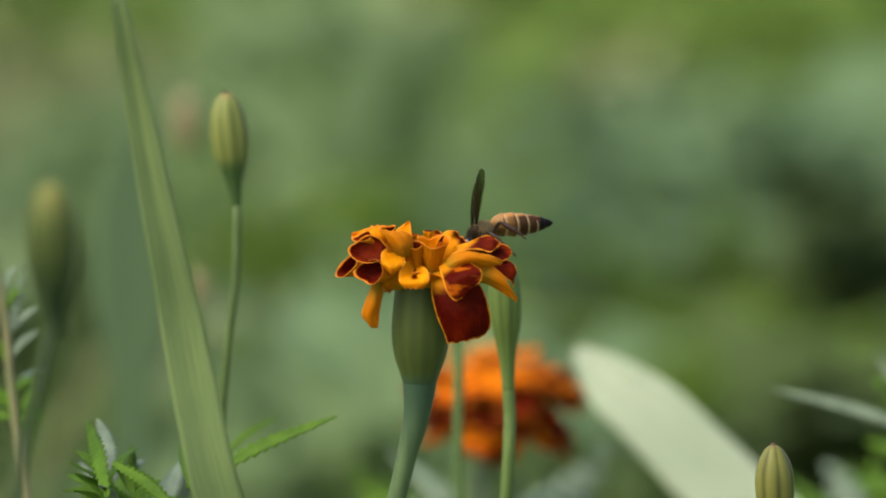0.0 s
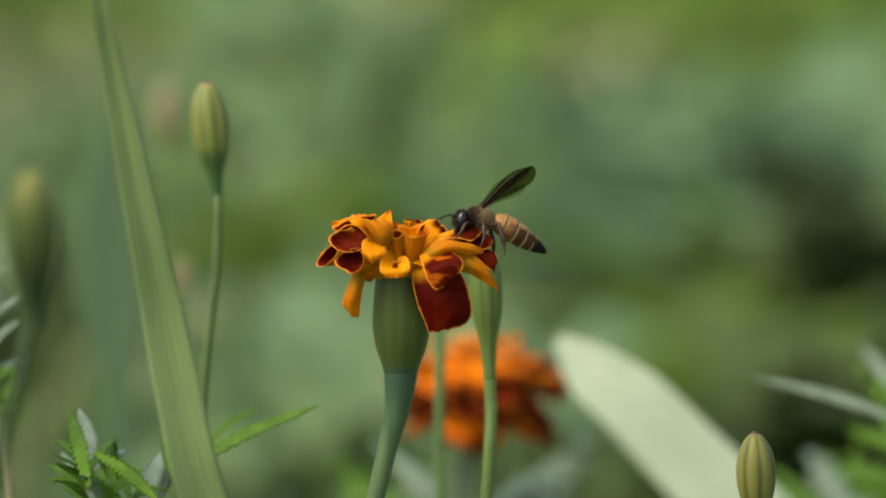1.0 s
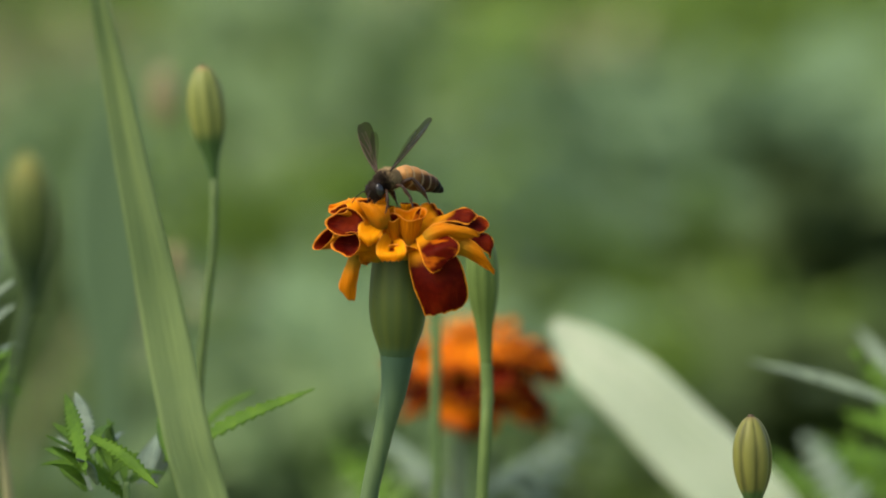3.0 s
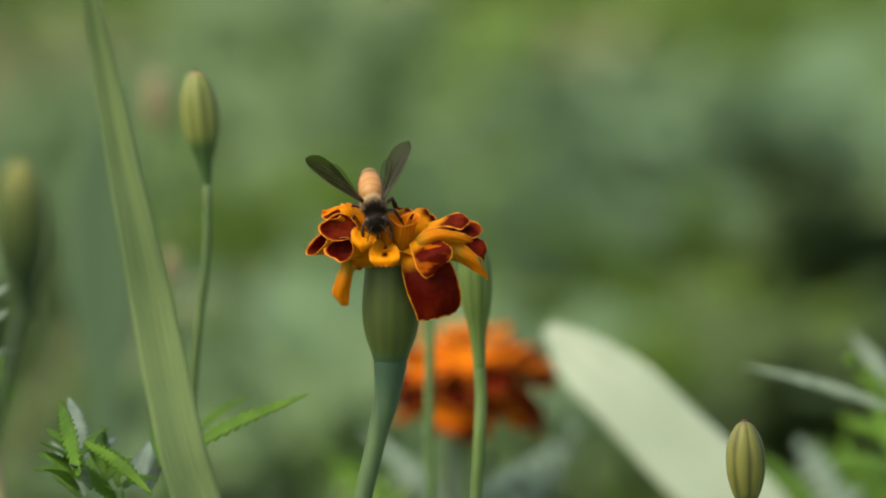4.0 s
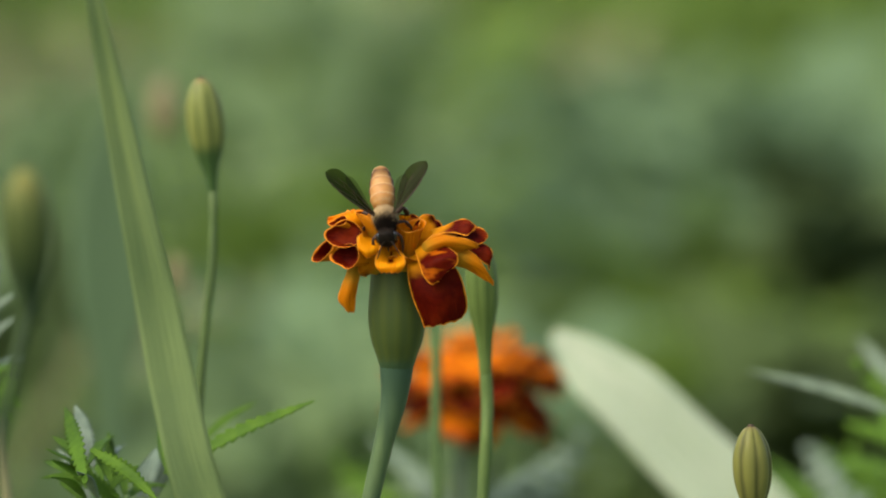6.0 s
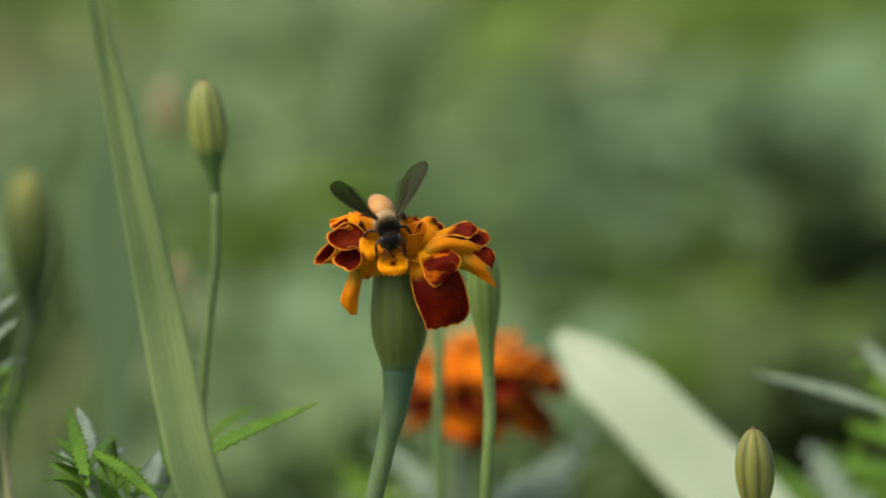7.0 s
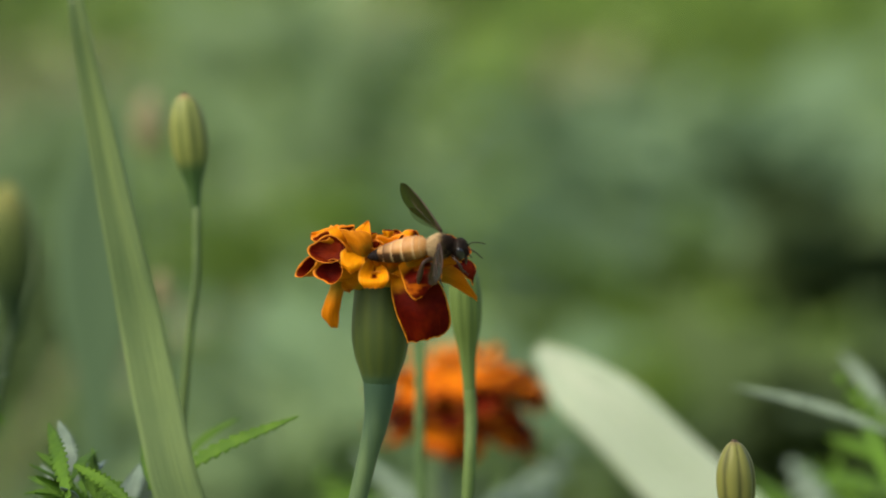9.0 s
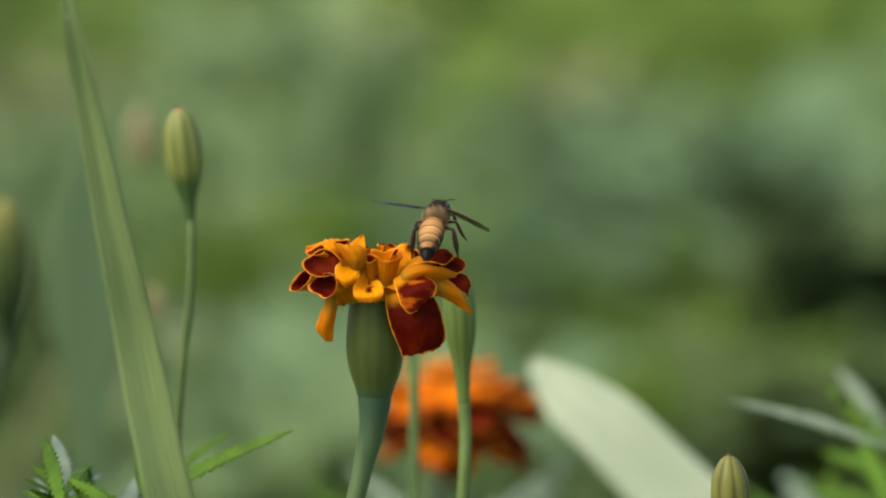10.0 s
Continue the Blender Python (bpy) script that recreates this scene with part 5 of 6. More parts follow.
leaf(plant, (95.8, 313.1, 266.3), (106.3, 334.1, 277.3), 3.2, (-0.2, -0.6, 0.8), LEAFLET)
leaf(plant, (93.9, 313.0, 265.7), (80.4, 373.9, 273.0), 2.6, (-0.2, -0.6, 0.8), LEAFLET)
for row in pinnate((98.3, 293.2, 268.4), (88.7, 324.3, 279.8), 5, 7.0, 1.9, (-0.2, -0.7, 0.6), LEAFLET_GREY):
    leaf(plant, *row)
plant = spray("marigold_foliage", "pale leaves low behind the open flower", ((9.6, 293.2, 268.4), (9.6, 292.2, 257.0), (10, 305, 150), (10, 306, 0)), [0.8, 0.9, 1.1, 1.4], STEM)
leaf(plant, (9.6, 293.3, 269.6), (8.4, 294.9, 288.5), 3.4, (0.2, -0.9, 0.3), LEAFLET_GREY)
leaf(plant, (10.9, 293.3, 269.6), (18.2, 274.7, 287.2), 3.2, (0.2, -0.9, 0.3), LEAFLET_GREY)
leaf(plant, (8.4, 293.3, 269.6), (-12.1, 314.8, 286.2), 3.4, (0, -0.6, 0.8), LEAFLET_GREY)
leaf(plant, (10.9, 293.2, 269.0), (27.7, 314.2, 279.8), 3.4, (0, -0.6, 0.8), LEAFLET_GREY)
leaf(plant, (9.0, 293.3, 269.6), (-5.6, 294.1, 278.5), 3.4, (0, -0.6, 0.8), LEAFLET_GREY)
for row in pinnate((21.0, 293.2, 268.4), (35.9, 334.5, 281.8), 5, 8.0, 2.2, (0, -0.8, 0.6), LEAFLET_GREY):
    leaf(plant, *row)
for row in pinnate((-3.0, 293.2, 268.4), (-18.8, 334.1, 277.3), 5, 8.0, 2.2, (0, -0.8, 0.6), LEAFLET):
    leaf(plant, *row)


# ---------------------------------------------------------------- the bee
def bee_materials():
    out = {}
    m, nt, bsdf = material("bee_dark_cuticle", 0.5)
    bsdf.inputs["Specular IOR Level"].default_value = 0.12
    n = noise_fac(nt, 1800, 3)
    nt.links.new(mix(nt, n, (0.008, 0.007, 0.006), (0.028, 0.018, 0.012)), bsdf.inputs["Base Color"])
    bump(nt, bsdf, n, 0.4, 0.0001)
    out["dark"] = m
    m, nt, bsdf = material("bee_leg", 0.4)
    n = noise_fac(nt, 1500, 3)
    nt.links.new(mix(nt, n, (0.014, 0.008, 0.006), (0.06, 0.027, 0.015)), bsdf.inputs["Base Color"])
    bsdf.inputs["Specular IOR Level"].default_value = 0.25
    out["leg"] = m
    m, nt, bsdf = material("bee_eye", 0.18)
    bsdf.inputs["Base Color"].default_value = (0.01, 0.009, 0.01, 1)
    out["eye"] = m
    for key, name, a, b in (("tan_fur", "bee_tan_hair", (0.25, 0.17, 0.083), (0.49, 0.35, 0.19)), ("dark_fur", "bee_dark_hair", (0.008, 0.006, 0.005), (0.035, 0.022, 0.015))):
        m, nt, bsdf = material(name, 0.7)
        bsdf.inputs["Specular IOR Level"].default_value = 0.08
        geo = nt.nodes.new("ShaderNodeNewGeometry")
        nt.links.new(mix(nt, geo.outputs["Random Per Island"], a, b), bsdf.inputs["Base Color"])
        out[key] = m
    # abdomen: marks are dorsal height, place within the ring, ring number
    m, nt, bsdf = material("bee_abdomen", 0.5)
    u, v, ring, amount = marks(nt)
    n = noise_fac(nt, 1200, 3)
    along = math_node(nt, "MULTIPLY_ADD", v, 0.2)
    nt.links.new(ring, along.node.inputs[2])
    tan = mix(nt, n, (0.29, 0.125, 0.03), (0.41, 0.20, 0.058))
    tan = mix(nt, math_node(nt, "MULTIPLY", step(nt, u, 0.55, 1.0), step(nt, along, 0.25, 0.6)), tan, (0.38, 0.20, 0.066))
    # brown spreads from the tip along the flanks, less on the back; the last rings are black
    front = math_node(nt, "MULTIPLY_ADD", step(nt, u, 0.2, 0.8), 0.45)
    front.node.inputs[2].default_value = 0.29
    reach = math_node(nt, "ADD", math_node(nt, "SUBTRACT", along, front), math_node(nt, "MULTIPLY", math_node(nt, "SUBTRACT", n, 0.5), 0.1))
    brown = step(nt, reach, -0.26, 0.22)
    belly = math_node(nt, "SUBTRACT", 1.0, step(nt, u, -0.75, -0.35))
    brown = math_node(nt, "MAXIMUM", brown, math_node(nt, "MULTIPLY", belly, 0.75))
    shade = math_node(nt, "MULTIPLY", math_node(nt, "MULTIPLY", step(nt, v, 0.5, 0.95), step(nt, along, 0.1, 0.35)), 0.35)
    col = mix(nt, shade, tan, (0.24, 0.10, 0.035))
    col = mix(nt, brown, col, (0.04, 0.018, 0.008))
    tip = step(nt, along, 0.76, 0.88)
    col = mix(nt, tip, col, (0.008, 0.006, 0.006))
    band = math_node(nt, "MULTIPLY", math_node(nt, "SUBTRACT", 1.0, step(nt, v, 0.12, 0.44)), math_node(nt, "MULTIPLY", step(nt, ring, 0.1, 0.18), math_node(nt, "SUBTRACT", 1.0, step(nt, ring, 0.82, 0.92))))
    band = math_node(nt, "MULTIPLY", band, math_node(nt, "SUBTRACT", 0.66, math_node(nt, "MULTIPLY", step(nt, u, 0.3, 0.9), 0.3)))
    col = mix(nt, band, col, (0.60, 0.42, 0.23))
    nt.links.new(col, bsdf.inputs["Base Color"])
    bsdf.inputs["Roughness"].default_value = 0.5
    nt.links.new(mix(nt, math_node(nt, "MAXIMUM", brown, tip), (0.25, 0.25, 0.25), (0.07, 0.07, 0.07)), bsdf.inputs["Specular IOR Level"])
    bump(nt, bsdf, n, 0.3, 0.0001)
    out["abdomen"] = m
    # wings: smoky membrane, darker along the leading edge, clearer behind
    m, nt, bsdf = material("bee_wing_membrane", 0.22)
    bsdf.inputs["Specular IOR Level"].default_value = 0.09
    across, along, hind, amount = marks(nt)
    n = noise_fac(nt, 350, 3)
    nt.links.new(mix(nt, n, (0.008, 0.009, 0.003), (0.028, 0.027, 0.009)), bsdf.inputs["Base Color"])
    tr = nt.nodes.new("ShaderNodeBsdfTransparent")
    tint = mix(nt, step(nt, across, 0.0, 0.8), (0.14, 0.165, 0.055), (0.29, 0.33, 0.12))
    nt.links.new(mix(nt, hind, tint, (0.74, 0.75, 0.62)), tr.inputs["Color"])
    mx = node(nt, "ShaderNodeMixShader", Fac=0.45)
    share = math_node(nt, "MULTIPLY_ADD", step(nt, across, 0.0, 0.9), -0.24)
    share.node.inputs[2].default_value = 0.60
    root = math_node(nt, "MULTIPLY", math_node(nt, "SUBTRACT", 1.0, step(nt, along, 0.05, 0.4)), 0.3)
    nt.links.new(math_node(nt, "ADD", root, math_node(nt, "SUBTRACT", share, math_node(nt, "MULTIPLY", hind, 0.12))), mx.inputs[0])
    nt.links.new(tr.outputs[0], mx.inputs[1])
    nt.links.new(bsdf.outputs[0], mx.inputs[2])
    nt.links.new(mx.outputs[0], nt.nodes["Material Output"].inputs["Surface"])
    out["wing"] = m
    return out


BEE = bee_materials()


def blob(center, radii, nu=24, nv=16, values=None):
    verts, faces = [], []
    c = np.asarray(center, float)
    for i in range(nv + 1):
        th = math.pi * i / nv
        for j in range(nu):
            ph = 2 * math.pi * j / nu
            verts.append(c + np.array((math.cos(th) * radii[0], math.sin(th) * math.cos(ph) * radii[1], math.sin(th) * math.sin(ph) * radii[2])))
    for i in range(nv):
        for j in range(nu):
            k = (j + 1) % nu
            faces.append((i * nu + j, i * nu + k, (i + 1) * nu + k, (i + 1) * nu + j))
    return verts, faces, [(0, 0, 0, 0)] * len(verts)


def fur(center, radii, count, length, keep, seed, lean=(-0.5, 0, 0.0), thick=0.04):
    """Short hairs on a round body, where keep(direction) allows."""
    rng = np.random.RandomState(seed)
    verts, faces = [], []
    c, r = np.asarray(center, float), np.asarray(radii, float)
    while len(faces) < count * 3:
        d = rng.randn(3)
        d /= np.linalg.norm(d)
        if not keep(d, rng):
            continue
        p = c + d * r * 0.98
        way = d / r
        way = way / np.linalg.norm(way) + np.asarray(lean) + rng.randn(3) * 0.3
        way /= np.linalg.norm(way)
        s = np.cross(way, rng.randn(3))
        s /= np.linalg.norm(s)
        t = np.cross(way, s)
        ln = length * (0.6 + 0.7 * rng.rand())
        k = len(verts)
        verts += [p + s * thick, p - 0.5 * s * thick + 0.87 * t * thick, p - 0.5 * s * thick - 0.87 * t * thick, p + way * ln]
        faces += [(k, k + 1, k + 3), (k + 1, k + 2, k + 3), (k + 2, k, k + 3)]
    return verts, faces


def wing_shape(length, chord, back=0.0, lift=0.0, hind=0.0):
    """A membrane with its outline and raised veins; span along x, leading edge towards y."""
    n, nu = 26, 9
    verts, faces, vals = [], [], []
    for i in range(n):
        v = i / (n - 1)
        lead = 0.10 * chord + 0.20 * chord * math.sin(v * 2.6)
        trail = -chord * (0.05 + 0.74 * math.sin(v ** 1.15 * 2.3) ** 1.35)
        if v > 0.8:
            k = math.sqrt(max(0.0, 1 - ((v - 0.8) / 0.2) ** 2))
            m = 0.35 * lead + 0.65 * trail * 0.4
            lead, trail = m + (lead - m) * k, m + (trail - m) * k
        for j in range(nu):
            f = j / (nu - 1)
            y = lead + (trail - lead) * f
            z = lift + 0.10 * math.sin(f * 9 + v * 4) * math.sin(v * 3.1) - 0.25 * v * v * f
            verts.append((v * length, y + back * v, z))
            vals.append((f, v, hind, 0))
    for i in range(n - 1):
        for j in range(nu - 1):
            a = i * nu + j
            faces.append((a, a + 1, a + nu + 1, a + nu))

    def vein(points, r):
        pts = [(p[0] * length, p[1] * chord + back * p[0], lift + 0.03) for p in points]
        return tube(pts, [r, r * 0.8, r * 0.5], 5, 14)

    veins = [vein([(0.0, 0.06), (0.3, 0.22), (0.6, 0.29), (0.86, 0.2)], 0.16), vein([(0.0, 0.0), (0.3, 0.02), (0.55, 0.1), (0.7, 0.22)], 0.1),
             vein([(0.0, -0.05), (0.3, -0.2), (0.55, -0.3), (0.78, -0.3)], 0.09), vein([(0.3, 0.02), (0.42, -0.12), (0.62, -0.12), (0.82, -0.05)], 0.08),
             vein([(0.42, -0.12), (0.45, -0.22), (0.47, -0.27)], 0.07), vein([(0.62, -0.12), (0.64, -0.22), (0.67, -0.3)], 0.07), vein([(0.0, -0.08), (0.2, -0.3), (0.38, -0.55)], 0.07)]
    return (verts, faces, vals), veins


def build_bee():
    bee = new("bee")
    bee.empty_display_size = 0.01
    tagged(bee, "giant honey bee with tan banded abdomen and smoky wings", "bee")
    thorax = part("thorax", blob((0, 0, -0.25), (2.1, 1.75, 1.55)), BEE["dark"], bee, "dark hairy thorax")
    part("hair", fur((0, 0, -0.25), (2.1, 1.75, 1.55), 7000, 0.85, lambda d, r: d[0] < 0.2 * abs(d[1]) + 0.15 + 0.2 * r.randn() and (d[2] > -0.5 or r.rand() < 0.4), 1), BEE["tan_fur"], thorax, "tan hair")
    part("hair", fur((0, 0, -0.25), (2.1, 1.75, 1.55), 4600, 0.8, lambda d, r: d[0] > 0.2 * abs(d[1]) + 0.02 + 0.2 * r.randn(), 2, (0.0, 0, 0)), BEE["dark_fur"], thorax, "dark hair")
    head = part("head", blob((3.3, 0, -1.25), (1.2, 1.85, 1.65)), BEE["dark"], bee, "black head")
    part("hair", fur((3.3, 0, -1.25), (1.2, 1.85, 1.65), 1100, 0.55, lambda d, r: abs(d[1]) < 0.7, 3, (0.2, 0, 0.2)), BEE["dark_fur"], head)
    for s in (1, -1):
        part("eye", blob((3.45, 1.4 * s, -1.2), (0.8, 0.62, 1.3), 16, 12), BEE["eye"], head, "glossy black eye")
        part("antenna", join(tube([(4.3, 0.45 * s, -1.3), (5.0, 0.8 * s, -0.9), (5.4, 1.0 * s, -0.8)], [0.13, 0.11, 0.1], 6, 10),
                             tube([(5.4, 1.0 * s, -0.8), (6.4, 1.5 * s, -1.3), (7.4, 2.1 * s, -2.2)], [0.11, 0.11, 0.09], 6, 14)), BEE["dark"], head)
    part("mouthparts", join(tube([(3.8, 0, -2.5), (3.9, 0, -3.4), (3.6, 0, -4.6)], [0.5, 0.28, 0.15], 8, 12), tube([(3.8, 0.5, -2.4), (4.0, 0.4, -3.1)], [0.3, 0.2], 6, 5),
                            tube([(3.8, -0.5, -2.4), (4.0, -0.4, -3.1)], [0.3, 0.2], 6, 5)), BEE["leg"], head)
    # abdomen: rings behind the waist, each overlapping the next
    edges = (0.0, 2.1, 4.2, 6.2, 8.0, 9.6, 11.4)
    prof_s = (0.0, 0.8, 2.1, 4.2, 6.2, 8.0, 9.6, 10.7, 11.4)
    prof_r = (1.15, 1.85, 2.2, 2.26, 2.05, 1.65, 1.15, 0.7, 0.05)
    seg, rings = 32, []
    for k in range(6):
        verts, faces, vals = [], [], []
        n = 9
        for i in range(n):
            v = i / (n - 1)
            x = edges[k] - 0.3 * (k > 0) + (edges[k + 1] - edges[k] + 0.3 * (k > 0)) * v
            r = np.interp(x, prof_s, prof_r)
            r = r * (1.0 + 0.035 * smooth01((v - 0.5) / 0.4) if k < 5 else 1.0) - (0.12 * (1 - v) ** 2 if k else 0)
            for j in range(seg):
                a = 2 * math.pi * j / seg
                verts.append((-x, max(r, 0.03) * math.sin(a), max(r, 0.03) * 0.92 * math.cos(a) - 0.006 * x * x + 0.3 * math.exp(-(x - 2.0) ** 2 / 8)))
                vals.append((math.cos(a), v, k / 5, 0))
        if k < 5:
            for j in range(seg):
                a = 2 * math.pi * j / seg
                verts.append((-edges[k + 1] + 0.05, r * 0.94 * math.sin(a), r * 0.94 * 0.92 * math.cos(a) - 0.006 * x * x + 0.3 * math.exp(-(x - 2.0) ** 2 / 8)))
                vals.append((math.cos(a), 1.0, k / 5, 0))
            n += 1
        for i in range(n - 1):
            for j in range(seg):
                m = (j + 1) % seg
                faces.append((i * seg + j, (i + 1) * seg + j, (i + 1) * seg + m, i * seg + m))
        faces.append(tuple(range(seg)))
        rings.append((verts, faces, vals))
    abdomen = part("abdomen", rings[0], BEE["abdomen"], bee, "tan banded abdomen with a black tip")
    for r in rings[1:4]:
        part("tergite", r, BEE["abdomen"], abdomen)
    # the last two rings bend on a rounded joint
    verts, faces, _ = blob((-8.1, 0, -0.35), (1.6, 1.54, 1.43))
    joint = (verts, faces, [((v[2] + 0.35) / 1.43, 0.45, 0.6, 0) for v in verts])
    tip = part("abdomen_tip", join(*rings[4:], joint), BEE["abdomen"], abdomen, "dark pointed end of the abdomen", origin=(-8.0, 0, -0.35))
    tip.location = Vector((-8.0, 0, -0.35)) * MM
    def ring_fur(count, seed):
        rng = np.random.RandomState(seed)
        verts, faces = [], []
        for _ in range(count):
            x = 0.1 + 2.2 * rng.rand() ** 2.0
            a = rng.randn() * 1.0
            r = float(np.interp(x, prof_s, prof_r))
            p = np.array((-x, r * math.sin(a), r * 0.92 * math.cos(a) - 0.006 * x * x + 0.3 * math.exp(-(x - 2.0) ** 2 / 8)))
            w = np.array((-1.0, 0.35 * math.sin(a), 0.35 * math.cos(a))) + rng.randn(3) * 0.15
            s = np.array((0, math.cos(a), -math.sin(a))) * 0.03
            k = len(verts)
            verts += [p + s, p - s, p + w * 0.3]
            faces.append((k, k + 1, k + 2))
        return verts, faces
    part("hair", ring_fur(1100, 5), BEE["tan_fur"], abdomen, "fine pale hair")
    # legs
    for s in (1, -1):
        for hip, knee, ankle, toe, r in (((1.7, 1.1, -1.7), (2.9, 2.5, -2.0), (3.5, 2.6, -4.0), (4.3, 2.4, -5.2), 0.29), ((0.0, 1.3, -1.7), (0.0, 3.5, -1.4), (-0.5, 4.4, -3.8), (0.0, 5.0, -5.6), 0.33),
                                         ((-1.4, 1.3, -1.7), (-2.8, 3.5, -0.9), (-4.2, 4.0, -3.9), (-4.8, 4.2, -6.2), 0.42)):
            q = [np.array((p[0], p[1] * s, p[2])) for p in (hip, knee, ankle, toe)]
            leg = part("leg", tube([q[0], (q[0] + q[1]) / 2 + (0, 0, 0.15), q[1]], [r * 0.8, r, r * 0.7], 8, 10), BEE["leg"], bee, "dark brown leg")
            part("tibia", tube([q[1], (q[1] + q[2]) / 2, q[2]], [r * 0.7, r * 1.15, r * 1.2 if r > 0.4 else r * 0.7], 8, 10), BEE["leg"], leg)
            m = (q[2] + q[3]) / 2
            part("tarsus", tube([q[2], (q[2] + m) / 2, m, q[3]], [r * 0.9, r * 0.85, r * 0.4, r * 0.3], 7, 12), BEE["leg"], leg)
    wings = []
    for s in (1, -1):
        film_, veins = wing_shape(12.8, 3.35, 0.0, 0.05)
        wing = part("forewing", film_, BEE["wing"], bee, "smoky translucent forewing")
        for line in veins:
            part("vein", line, BEE["leg"], wing)
        film_, veins = wing_shape(8.6, 1.9, -2.0, -0.06, 1.0)
        hind = part("hindwing", film_, BEE["wing"], wing, "smoky translucent hindwing")
        wings.append(wing)
    return bee, abdomen, tip, wings[0], wings[1]


bee, bee_abdomen, bee_tip, left_wing, right_wing = build_bee()


